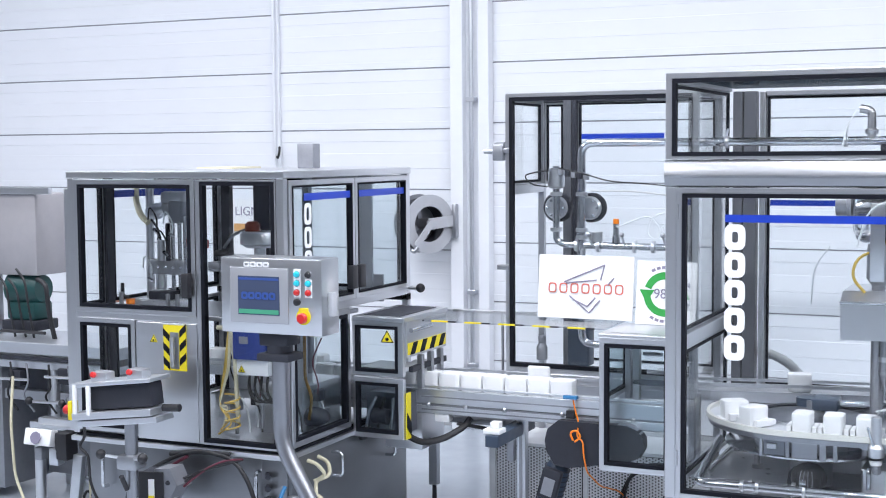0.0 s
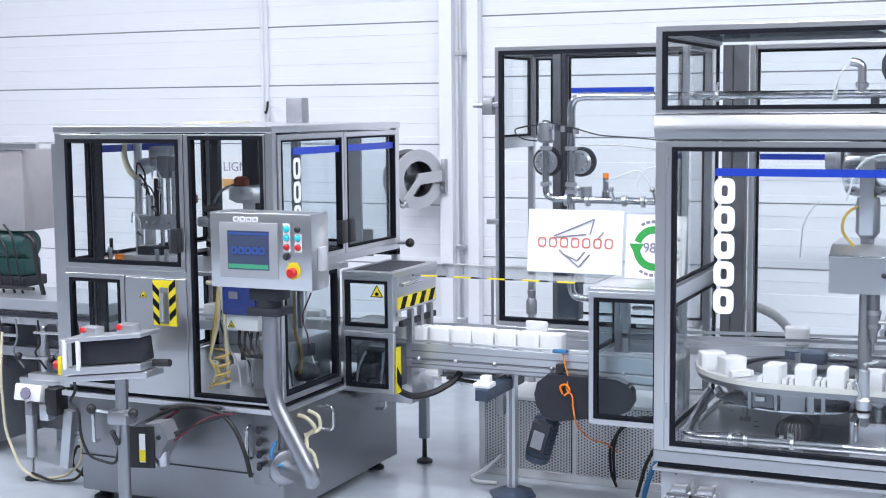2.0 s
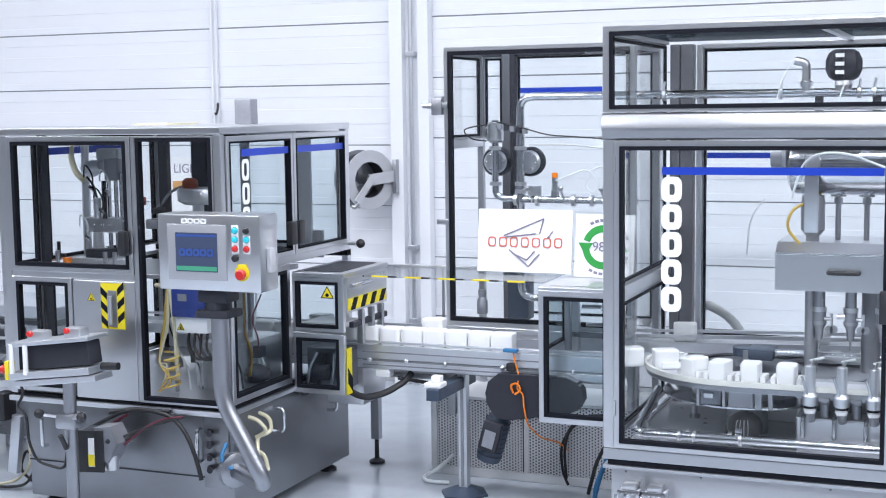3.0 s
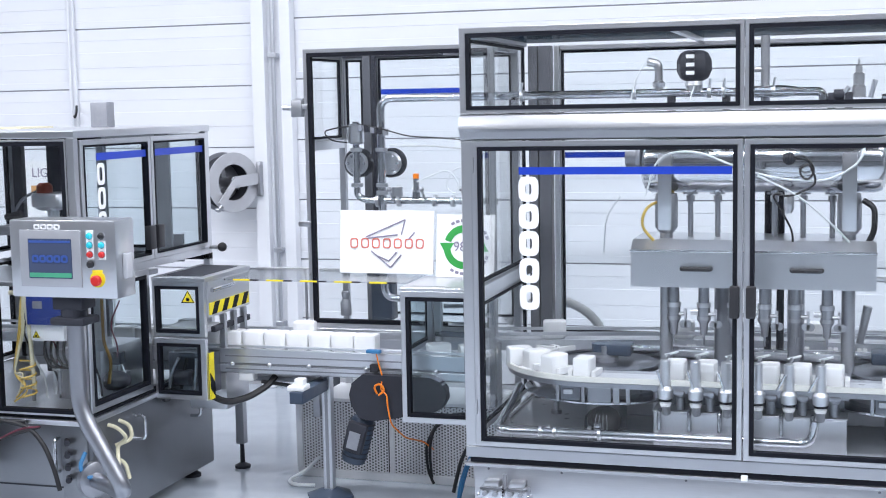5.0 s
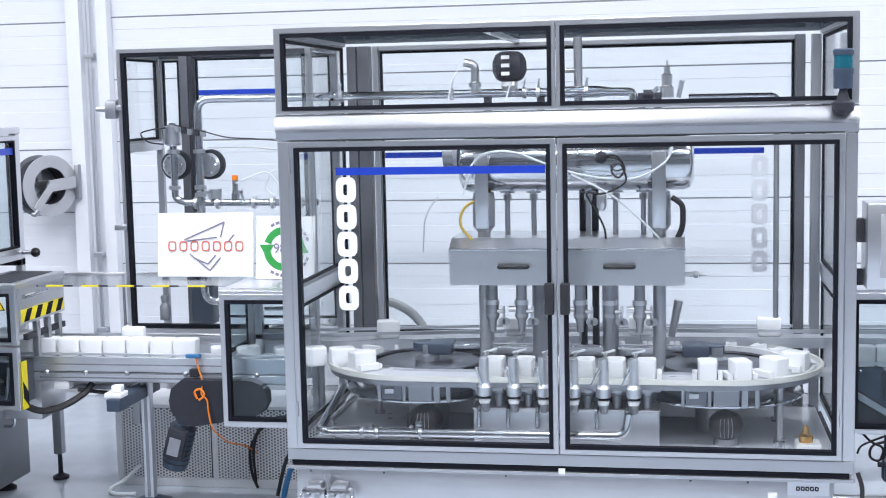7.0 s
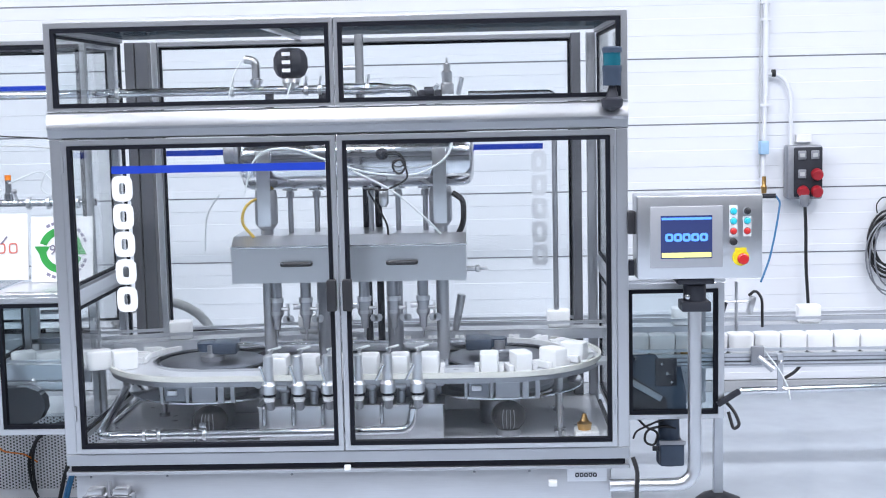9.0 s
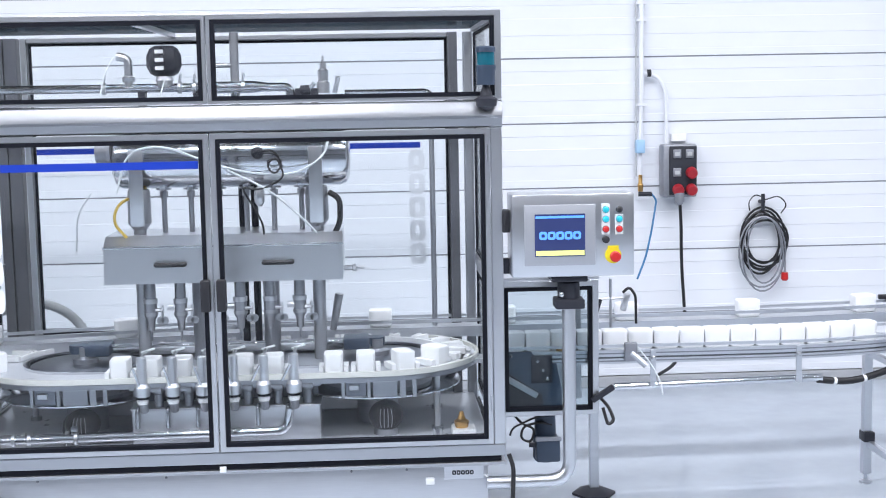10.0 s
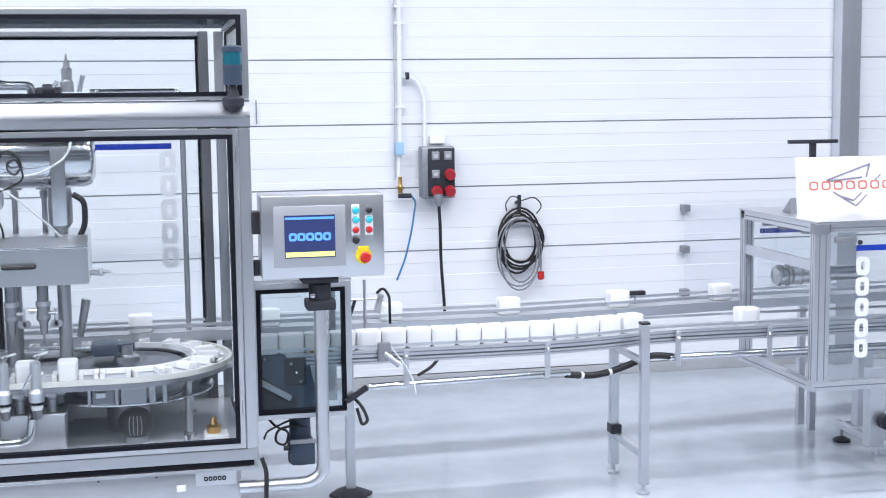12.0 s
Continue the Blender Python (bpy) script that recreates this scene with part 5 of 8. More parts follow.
for lo, z0, z1 in ((-0.088, 0.768, 0.800), (-0.088, 0.735, 0.760), (0.066, 0.735, 0.80)):
    part("side_profile", ribbon(RLINE, lo, lo + 0.022, z0, z1), ALU, rc)
part("web", ribbon(RLINE, -0.074, -0.070, 0.737, 0.79), GREY_METAL, rc)
for z in (0.784, 0.748):
    part("groove", ribbon(RLINE, -0.0905, -0.0875, z - 0.003, z + 0.003), GREY_METAL, rc, smooth=False)
part("guide_rail", ribbon(RLINE, -0.10, -0.088, 0.815, 0.828), ALU, rc)
part("guide_rail", ribbon(RLINE, 0.075, 0.087, 0.835, 0.848), ALU, rc)
for x, y in ((4.48, 0.275), (4.46, 0.665)):
    part("leg", box(x - 0.022, x + 0.022, y - 0.022, y + 0.022, 0.05, 0.86 if y < 0.4 else 0.72, 0.004), ALU, rc, smooth=False)
    part("leg_cap", box(x - 0.024, x + 0.024, y - 0.024, y + 0.024, 0.86 if y < 0.4 else 0.72, 0.872 if y < 0.4 else 0.735, 0.003), CHARCOAL, rc, smooth=False)
    part("leg_foot", turned([(0, 0.03), (0.01, 0.03), (0.02, 0.01), (0.055, 0.01)], (x, y, 0)), ALU, rc)
part("leg_brace", box(4.455, 4.485, 0.29, 0.65, 0.19, 0.225, 0.003), ALU, rc, smooth=False)
part("leg_joint", box(4.435, 4.49, 0.62, 0.70, 0.22, 0.27, 0.004), CHARCOAL, rc)
part("top_brace", box(4.455, 4.485, 0.29, 0.65, 0.66, 0.69, 0.003), ALU, rc, smooth=False)
part("lower_tube", rod((3.10, 0.30, 0.618), (4.10, 0.30, 0.636), 0.019), CHROME, rc, "polished steel tube")
part("lower_tube", rod((4.66, 0.40, 0.66), (5.9, 0.42, 0.655), 0.019), CHROME, rc, "polished steel tube")
for p, q in (((4.16, 0.318, 0.613), (4.175, 0.322, 0.610)), ((4.32, 0.356, 0.611), (4.335, 0.36, 0.614)), ((4.49, 0.39, 0.653), (4.505, 0.392, 0.659))):
    part("cable_band", rod(p, q, 0.0185, seg=10), WHITE, rc)
part("wrapped_cable", tube([(4.08, 0.30, 0.625), (4.25, 0.34, 0.60), (4.42, 0.38, 0.63), (4.56, 0.40, 0.68), (4.68, 0.40, 0.665)], 0.017, 0.08), CABLE, rc, "wrapped black cable")
for x in (3.28, 3.98, 4.70, 5.20):
    y = 0.275 if x < 4.2 else 0.375
    part("hanger", box(x - 0.014, x + 0.014, y - 0.006, y + 0.006, 0.62, 0.80, 0.003), ALU, rc, smooth=False)
    part("hanger_bolt", ball((x, y - 0.01, 0.76), 0.012, seg=8), STEEL, rc)
part("arm", box(2.98, 3.10, 0.20, 0.23, 0.575, 0.60, 0.004, turn=about(3.0, 0.22, 0.58, 0, -32, 0)), CHARCOAL, rc)
part("cable", tube([(3.02, 0.25, 0.585), (3.06, 0.22, 0.54), (3.08, 0.2, 0.48), (3.05, 0.2, 0.46), (3.03, 0.22, 0.54)], 0.008, 0.03, 8), CABLE, rc)
part("air_line", tube([(3.20, 0.26, 0.82), (3.26, 0.22, 0.74), (3.30, 0.2, 0.66), (3.31, 0.2, 0.60)], 0.0035, 0.05, 8), HOSE_WHITE, rc)
part("stop_cylinder", rod((3.17, 0.25, 0.79), (3.24, 0.24, 0.73), 0.016, seg=10), STEEL, rc)
part("stop_bracket", box(3.14, 3.20, 0.24, 0.27, 0.75, 0.84, 0.006), GREY_METAL, rc)
st = root("sensor_stand", 3.13, 0.56, 0.8, "thin stand with a clamped sensor over the belt", "sensor")
part("rod", rod((3.13, 0.56, 0.70), (3.13, 0.56, 1.10), 0.008, seg=8), STEEL, st)
part("cross_rod", rod((3.02, 0.56, 1.0), (3.22, 0.56, 1.005), 0.007, seg=8), STEEL, st)
part("knob", rod((3.08, 0.55, 1.0), (3.05, 0.53, 0.92), 0.008, seg=8), CHARCOAL, st)
part("sensor", box(3.19, 3.22, 0.54, 0.58, 0.94, 1.03, 0.008, turn=about(3.2, 0.56, 1.0, 0, 15, 0)), STEEL, st)
part("cable", tube([(3.19, 0.56, 1.03), (3.22, 0.55, 1.06), (3.25, 0.54, 1.02), (3.25, 0.53, 0.88)], 0.007, 0.03, 8), CABLE, st)

# ---- tubs ----


def tub_mesh():
    """Rounded oblong tub over a soft rectangular plan."""
    bm = bmesh.new()
    rows = [(0.0, 0.80), (0.002, 0.90), (0.008, 0.955), (0.020, 0.975), (0.078, 1.0), (0.086, 0.995), (0.090, 0.96), (0.092, 0.88), (0.092, 0.4)]
    n, rings = 32, []
    for z, k_ in rows:
        ring = []
        for k in range(n):
            a = 2 * math.pi * (k + 0.5) / n
            c, s = math.cos(a), math.sin(a)
            q = k_ / (abs(c) ** 7 + abs(s) ** 7) ** (1 / 7)
            ring.append(bm.verts.new((0.0605 * q * c, 0.044 * q * s, z)))
        rings.append(ring)
    for a, b in zip(rings, rings[1:]):
        for k in range(n):
            bm.faces.new((a[k], a[(k + 1) % n], b[(k + 1) % n], b[k]))
    bm.faces.new(rings[0][::-1])
    bm.faces.new(rings[-1])
    finish(bm, True)
    me = bpy.data.meshes.new("tub")
    bm.to_mesh(me)
    bm.free()
    me.materials.append(TUB_WHITE)
    return me


TUB = tub_mesh()


def tub(m, label, group):
    ob = tagged(new("tub", TUB), label, "tub", group)
    ob.matrix_basis = m
    return ob


for k in range(8):
    tub(pose(-1.515 + 0.1245 * k, LEFT_Y, 0.783, 0, 0, random.uniform(-1.5, 1.5)), "white oblong plastic tub queued on the infeed conveyor", "queue on the infeed conveyor")
for k in range(5):
    tub(pose(-2.3 + 0.135 * k, LEFT_Y, 0.783, 0, 0, random.uniform(-3, 3)), "white oblong plastic tub inside the capping machine", "queue on the infeed conveyor")
row_x = 2.62
while row_x < 4.36:
    y = min(RLINE, key=lambda p: abs(p[0] - row_x))[1]
    tub(pose(row_x, y, 0.793, 0, 0, random.uniform(-2, 2) + (9 if row_x > 4.0 else 0)), "white oblong plastic tub queued on the outfeed conveyor", "queue on the outfeed conveyor")
    row_x += 0.1225
single_tubs = []
SINGLE_SPEED = 0.33


def belt_place(x):
    """Place across the outfeed belt's centre line at x."""
    for (a, ya), (b, yb) in zip(RLINE, RLINE[1:]):
        if x <= b:
            return ya + (yb - ya) * (x - a) / (b - a)
    return RLINE[-1][1]


for x in (4.470, 5.120):
    x0 = x + 12.0 * SINGLE_SPEED
    single_tubs.append((x0, tub(pose(x0, belt_place(x0), 0.793), "single white oblong tub on the outfeed conveyor", "queue on the outfeed conveyor")))
lane_tubs = []
SPEED, GAP = 0.352, 0.655
for k in range(-9, 5):
    x0 = 0.492 - 2.0 * SPEED + GAP * k
    if x0 > -5.4:
        lane_tubs.append((x0, tub(pose(x0, lane_y(x0), LANE_Z + 0.001), "white oblong plastic tub riding the rear lane", "tubs on the rear lane")))
car_tubs = []
FIRST_BATCH = [1.815, 1.647, 1.397, 1.258, 1.116, 0.954]
SECOND_BATCH = [0.521 - 0.140 * k for k in range(6)]
THIRD_BATCH = [-0.453, -0.601, -0.775, -0.955]
for k, s in enumerate(FIRST_BATCH + SECOND_BATCH + THIRD_BATCH):
    x, y, a = on_way(s)
    car_tubs.append((s, 2.51 - 0.124 * k, k < 6, tub(pose(x, y, CZ + 0.001, 0, 0, a), "white plastic tub riding the oval carousel", "tubs on the carousel")))
part("feed_belt", box(2.36, 3.30, 0.435, 0.565, CZ - 0.02, CZ), BELT, rc, "short parallel feed belt", smooth=False)
carriers = []
cme = bpy.data.meshes.new("carrier")
cbm = carrier_bm()
finish(cbm, False)
cbm.to_mesh(cme)
cbm.free()
cme.materials.append(WHITE)
RETURNING = [2.45 + PITCH * k for k in range(14)]
for s0, first in [(q, True) for q in FIRST_BATCH] + [(q, False) for q in SECOND_BATCH + THIRD_BATCH + RETURNING]:
    ob = new("carrier", cme)
    tagged(ob, "white plastic product carrier on the carousel track", "carrier", "carriers on the carousel")
    carriers.append((s0, first, ob))
    x, y, a = on_oval(s0)
    ob.matrix_basis = pose(x, y, CZ + 0.001, 0, 0, a)


# ---- operator terminals ----
def terminal(x0, x1, z0, z1, y, deep, label, lit, scr, logo, bar):
    """Steel operator terminal with a screen, buttons and an emergency stop."""
    w, t = x1 - x0, z1 - z0
    ob = root("operator_terminal", (x0 + x1) / 2, y + deep / 2, z0, label, "control panel")
    part("housing", box(x0, x1, y, y + deep, z0, z1, 0.008), STEEL_H, ob, "brushed steel housing")
    bez = part("bezel", box(x0 + 0.10 * w, x0 + 0.68 * w, y - 0.006, y + 0.002, z0 + 0.14 * t, z0 + 0.87 * t, 0.003), material("screen_bezel", (0.42, 0.43, 0.46), 0.4, 0.5, 0.05, 30), ob, "grey screen bezel")
    sx0, sx1, sz0, sz1 = x0 + 0.185 * w, x0 + 0.595 * w, z0 + 0.25 * t, z0 + 0.76 * t
    part("screen", box(sx0, sx1, y - 0.0085, y - 0.005, sz0, sz1), scr, bez, "lit dark blue screen", smooth=False)
    part("status_bar", box(sx0 + 0.004, sx1 - 0.004, y - 0.0100, y - 0.0086, sz0 + 0.005, sz0 + 0.14 * (sz1 - sz0)), bar, bez, "glowing status bar", smooth=False)
    part("title_bar", box(sx0 + 0.004, sx1 - 0.004, y - 0.0100, y - 0.0086, sz1 - 0.018, sz1 - 0.008), logo, bez, smooth=False)
    letter_bars(bez, "brand_mark", sx0 + 0.08 * (sx1 - sx0), y - 0.0086, sz0 + 0.40 * (sz1 - sz0), 0.84 * (sx1 - sx0), 0.19 * (sz1 - sz0), logo, 0.06, upright=False)
    for cx, rows in ((0.765, (0.80, 0.685, 0.565)), (0.875, (0.80, 0.685, 0.565))):
        part("label_strip", box(x0 + (cx - 0.032) * w, x0 + (cx + 0.032) * w, y - 0.004, y + 0.002, z0 + 0.50 * t, z0 + (0.87 if cx < 0.8 else 0.74) * t, 0.001), WHITE, ob, smooth=False)
        for k, q in enumerate(rows):
            mat = (CYAN if cx < 0.8 else BLACK, CYAN, RED)[k]
            b = part("button", turned([(0, 0.014), (0.008, 0.014), (0.010, 0.011), (0.018, 0.011), (0.020, 0.008)], (x0 + cx * w, y, z0 + q * t), (0, -1, 0)), mat, ob)
            part("button_ring", turned([(0, 0.016), (0.005, 0.016)], (x0 + cx * w, y, z0 + q * t), (0, -1, 0)), GREY_METAL, b)
    part("key_switch", turned([(0, 0.016), (0.012, 0.016), (0.016, 0.010)], (x0 + 0.765 * w, y, z0 + 0.44 * t), (0, -1, 0)), BLACK, ob)
    stop = part("stop_plate", turned([(0, 0.036), (0.006, 0.036)], (x0 + 0.825 * w, y, z0 + 0.25 * t), (0, -1, 0), 24), YELLOW, ob, "yellow stop plate")
    part("stop_tab", box(x0 + 0.78 * w, x0 + 0.87 * w, y - 0.005, y + 0.001, z0 + 0.30 * t, z0 + 0.365 * t, 0.001), YELLOW, stop, smooth=False)
    part("stop_button", turned([(0, 0.012), (0.018, 0.012), (0.02, 0.024), (0.034, 0.024), (0.04, 0.018)], (x0 + 0.835 * w, y, z0 + 0.24 * t), (0, -1, 0), 24), RED, stop, "red mushroom button")
    return ob


hr = terminal(2.578, 3.118, 1.207, 1.573, -0.10, 0.19, "steel operator terminal with lit screen on a bent pipe arm", True, SCREEN, SCREEN_LOGO, SCREEN_YELLOW)
part("side_latch", box(2.545, 2.580, -0.03, 0.05, 1.40, 1.50, 0.006), BLACK, hr)
part("mount", box(2.545, 2.58, 0.02, 0.06, 1.21, 1.28, 0.006), CHARCOAL, hr)
part("swivel_top", box(2.755, 2.915, -0.08, 0.08, 1.18, 1.207, 0.006), CHARCOAL, hr)
part("swivel", turned([(0, 0.05), (0.07, 0.05), (0.075, 0.042), (0.09, 0.042)], (2.84, 0.0, 1.10)), CHARCOAL, hr, "black swivel joint")
part("swivel_clamp", box(2.775, 2.905, -0.06, 0.06, 1.055, 1.10, 0.008), CHARCOAL, hr)
part("swivel_bolt", ball((2.80, -0.065, 1.125), 0.014, seg=8), CHROME, hr)
part("arm", tube([(2.84, 0.0, 1.06), (2.84, 0.0, 0.262), (2.46, 0.0, 0.262)], 0.030, 0.10, 20, None, 8), STEEL_H, hr, "bent steel pipe arm")
part("cable", tube([(2.56, -0.03, 0.40), (2.58, -0.04, 0.34), (2.575, -0.045, 0.22), (2.57, -0.045, 0.12)], 0.010, 0.05, 8), CABLE, hr)

LATCH_GREY = material("pale_latch_paint", (0.50, 0.51, 0.54), 0.4, 0.2, 0.05, 20, stain=0.1)
CHX0, CHX1, CHY = -1.865, -1.335, -0.80
hl = terminal(CHX0, CHX1, 1.215, 1.560, CHY, 0.16, "brushed steel operator terminal on a bent pipe arm before the capper", True, SCREEN_DIM, SCREEN_DIM_LOGO, SCREEN_GREEN)
letter_bars(hl, "brand_mark", CHX0 + 0.125, CHY, 1.517, 0.135, 0.024, WHITE, 0.1, n=4, upright=False)
part("side_handle", box(CHX1, CHX1 + 0.025, CHY + 0.05, CHY + 0.10, 1.30, 1.41, 0.006), LATCH_GREY, hl)
part("swivel_top", box(-1.685, -1.535, CHY + 0.03, CHY + 0.15, 1.155, 1.215, 0.008), CHARCOAL, hl)
part("swivel_clamp", box(-1.695, -1.525, CHY + 0.02, CHY + 0.16, 1.085, 1.12, 0.008), CHARCOAL, hl)
part("swivel", turned([(0, 0.06), (0.05, 0.06)], (-1.61, CHY + 0.09, 1.12)), CHARCOAL, hl)
part("arm", tube([(-1.61, CHY + 0.09, 1.09), (-1.61, CHY + 0.09, 0.70), (-1.385, CHY + 0.09, 0.31), (-1.53, CHY + 0.20, 0.31), (-1.69, CHY + 0.30, 0.31)], 0.038, 0.09, 20, None, 8), PIPE_STEEL, hl, "bent steel pipe arm")
part("arm_flange", turned([(0, 0.085), (0.03, 0.085), (0.04, 0.06)], (-1.69, CHY + 0.30, 0.31), (1, -0.5, 0)), PIPE_STEEL, hl)
part("air_fitting", rod((-1.42, CHY + 0.05, 0.24), (-1.33, CHY + 0.0, 0.20), 0.012), HOSE_BLUE, hl)

# ---- capping machine ----
XA, XB, YA, YB = -2.965, -1.690, -0.53, 0.83
cp = root("capping_machine", (XA + XB) / 2, 0.15, 0, "stainless capping machine with glazed guard doors", "capping machine")
part("base", box(XA + 0.05, XB - 0.01, YA + 0.06, YB - 0.05, 0.06, 0.565, 0.008), CABINET_STEEL, cp, "dull steel base cabinet")
part("base_seam", box(XA + 0.05, XB - 0.12, YA + 0.056, YA + 0.06, 0.245, 0.252), CHARCOAL, cp, smooth=False)
part("top_lip", box(XA - 0.01, XB + 0.01, YA - 0.01, YB, 0.565, 0.592, 0.005), STEEL, cp, smooth=False)
# black layer stands in for the shaded gap over the lip
part("lip_gap_shade", box(XA + 0.01, XB - 0.005, YA + 0.01, YB - 0.02, 0.592, 0.606), GASKET, cp, smooth=False)
for x in (XA + 0.12, XB - 0.09):
    for y in (YA + 0.14, YB - 0.17):
        part("foot", turned([(0, 0.05), (0.014, 0.05), (0.03, 0.022), (0.08, 0.014)], (x, y, 0)), CHARCOAL, cp)
for x, y in ((XA, YA), (XB - 0.04, YA), (XA, YB - 0.04), (XB - 0.04, YB - 0.04)):
    part("post", box(x, x + 0.04, y, y + 0.04, 0.606, 1.91, 0.004), STEEL, cp, smooth=False)
part("roof", box(XA - 0.005, XB + 0.005, YA - 0.005, YB + 0.005, 1.91, 1.945, 0.004), STEEL_H, cp, smooth=False)
part("roof_board", box(-2.75, -2.52, 0.3, 0.6, 1.945, 1.955), HOSE_CREAM, cp, smooth=False)
part("roof_duct", box(-2.21, -2.11, 0.48, 0.56, 1.945, 2.08, 0.004), GREY_METAL, cp)
part("left_hinge_post", box(XA - 0.05, XA - 0.005, YA + 0.03, YA + 0.08, 0.606, 1.86, 0.004), STEEL, cp, smooth=False)
dl = glazing(cp, "front_door", XA + 0.042, -2.19, 1.235, 1.905, YA + 0.008, "y", (0.026, 0.024, 0.026, 0.026), 0.018, 0.03)
part("latch", box(-2.245, -2.205, YA - 0.05, YA - 0.01, 1.33, 1.45, 0.006), BLACK, dl)
part("front_rail", box(XA + 0.042, -2.19, YA, YA + 0.04, 1.205, 1.235, 0.003), STEEL, cp, smooth=False)
glazing(cp, "lower_window", XA + 0.042, -2.56, 0.625, 1.205, YA + 0.008, "y", 0.024, 0.016, 0.03)
part("front_panel", box(-2.555, -2.19, YA - 0.004, YA + 0.03, 0.61, 1.20, 0.004), STEEL_H, cp, "brushed steel front panel", smooth=False)
part("front_post", box(-2.187, -2.165, YA - 0.003, YA + 0.04, 0.61, 1.905, 0.003), STEEL, cp, smooth=False)
glazing(cp, "front_window", -2.162, XB - 0.042, 0.61, 1.905, YA + 0.008, "y", (0.006, 0.006, 0.012, 0.010), 0.018, 0.03)
# smoke tint on the side doors imitates the grey reflection they carry
for k, (y0, y1) in enumerate(((YA + 0.045, 0.165), (0.172, YB - 0.042))):
    d = glazing(cp, "side_door", y0, y1, 1.275, 1.900, XB - 0.008, "x", 0.026, 0.009, 0.03, GLASS_SMOKE)
    part("latch", box(XB - 0.005, XB + 0.03, (y1 - 0.07) if k == 0 else (y0 + 0.01), (y1 - 0.01) if k == 0 else (y0 + 0.07), 1.33, 1.45, 0.006), BLACK, d)
    part("blue_strip", box(XB - 0.004, XB - 0.001, y0 + (0.15 if k == 0 else 0.03), y1 - 0.03, 1.80, 1.835), BLUE, d, "blue film strip", smooth=False)
    if k == 0:
        bmk = bmesh.new()
        for q in range(5):
            soft_ring(y0 + 0.185, 1.735 - 0.115 * q, 0.034, 0.052, 0.02, XB - 0.004, XB - 0.001, bmk, "x")
        part("brand_mark", bmk, WHITE, d, smooth=False)
part("side_rail", box(XB - 0.04, XB, YA + 0.04, YB - 0.04, 1.235, 1.275, 0.003), STEEL, cp, smooth=False)
glazing(cp, "side_window", YA + 0.045, 0.10, 0.615, 1.235, XB - 0.008, "x", 0.03, 0.018, 0.03, GLASS_SMOKE)
part("black_knob", ball((XB + 0.07, YB - 0.02, 1.27), 0.026), BLACK, cp)
part("knob_rod", rod((XB, YB - 0.02, 1.27), (XB + 0.07, YB - 0.02, 1.27), 0.012), STEEL, cp)
part("back_post", box(-2.68, -2.57, YB - 0.07, YB, 0.606, 1.91, 0.003), CHARCOAL, cp, smooth=False)
part("back_post", box(XA + 0.042, XA + 0.10, YB - 0.045, YB, 0.606, 1.91, 0.003), CHARCOAL, cp, smooth=False)
# steel sheet added to brighten the lower interior
part("brightening_floor", box(XA + 0.045, XB - 0.045, YA + 0.045, YB - 0.045, 0.606, 0.614), STEEL, cp, smooth=False)
part("left_post", box(XA, XA + 0.04, -0.27, -0.215, 0.606, 1.91, 0.003), CHARCOAL, cp, smooth=False)
for y0, y1 in ((YA + 0.042, -0.272), (-0.213, YB - 0.042)):
    d = glazing(cp, "left_door", y0, y1, 1.24, 1.905, XA + 0.012, "x", 0.012, 0.016, 0.02)
    if y0 > -0.3:
        part("blue_strip", box(XA + 0.016, XA + 0.019, y0 + 0.03, 0.50, 1.80, 1.838), BLUE, d, "blue film strip", smooth=False)
    glazing(cp, "left_window", y0, y1, 0.615, 1.20, XA + 0.012, "x", 0.02, 0.016, 0.02)
part("back_rail", box(XA, XB, YB - 0.04, YB, 1.20, 1.24, 0.003), CHARCOAL, cp, smooth=False)
bw = glazing(cp, "back_window", XA + 0.04, XB - 0.04, 1.24, 1.90, YB - 0.008, "y", 0.02, 0.016, 0.012)
for x in (-2.80, -1.88):
    part("pull_handle", tube([(x, YA + 0.06, 0.49), (x, YA + 0.02, 0.49), (x, YA + 0.02, 0.33), (x, YA + 0.06, 0.33)], 0.010, 0.03), CHROME, cp)
part("pull_handle", tube([(XB - 0.01, -0.08, 0.52), (XB + 0.05, -0.08, 0.52), (XB + 0.05, -0.08, 0.40), (XB - 0.01, -0.08, 0.40)], 0.009, 0.03), CHROME, cp)
part("pull_handle", tube([(XB - 0.01, 0.52, 0.50), (XB + 0.05, 0.52, 0.50), (XB + 0.05, 0.52, 0.38), (XB - 0.01, 0.52, 0.38)], 0.009, 0.03), CHROME, cp)
hz = part("hazard_frame", box(-2.385, -2.25, YA - 0.008, YA - 0.0045, 0.965, 1.190), YELLOW, cp, "yellow and black hazard surround", smooth=False)
for x0, zz in ((-2.385, 1.00), (-2.385, 1.07), (-2.385, 1.14), (-2.288, 0.99), (-2.288, 1.06), (-2.288, 1.13)):
    up = -1 if x0 < -2.3 else 1
    part("hazard_stripe", plate([(x0, zz), (x0 + 0.038, zz + 0.034 * up), (x0 + 0.038, zz + 0.034 * up + 0.034), (x0, zz + 0.034)], YA - 0.0105, YA - 0.0082, "y"), GASKET, hz, smooth=False)
part("slot", box(-2.343, -2.292, YA - 0.0105, YA - 0.0082, 0.975, 1.155), STEEL_DULL, hz, smooth=False)
part("slot_pin", rod((-2.318, YA - 0.03, 0.99), (-2.318, YA - 0.03, 1.13), 0.012), STEEL, hz)


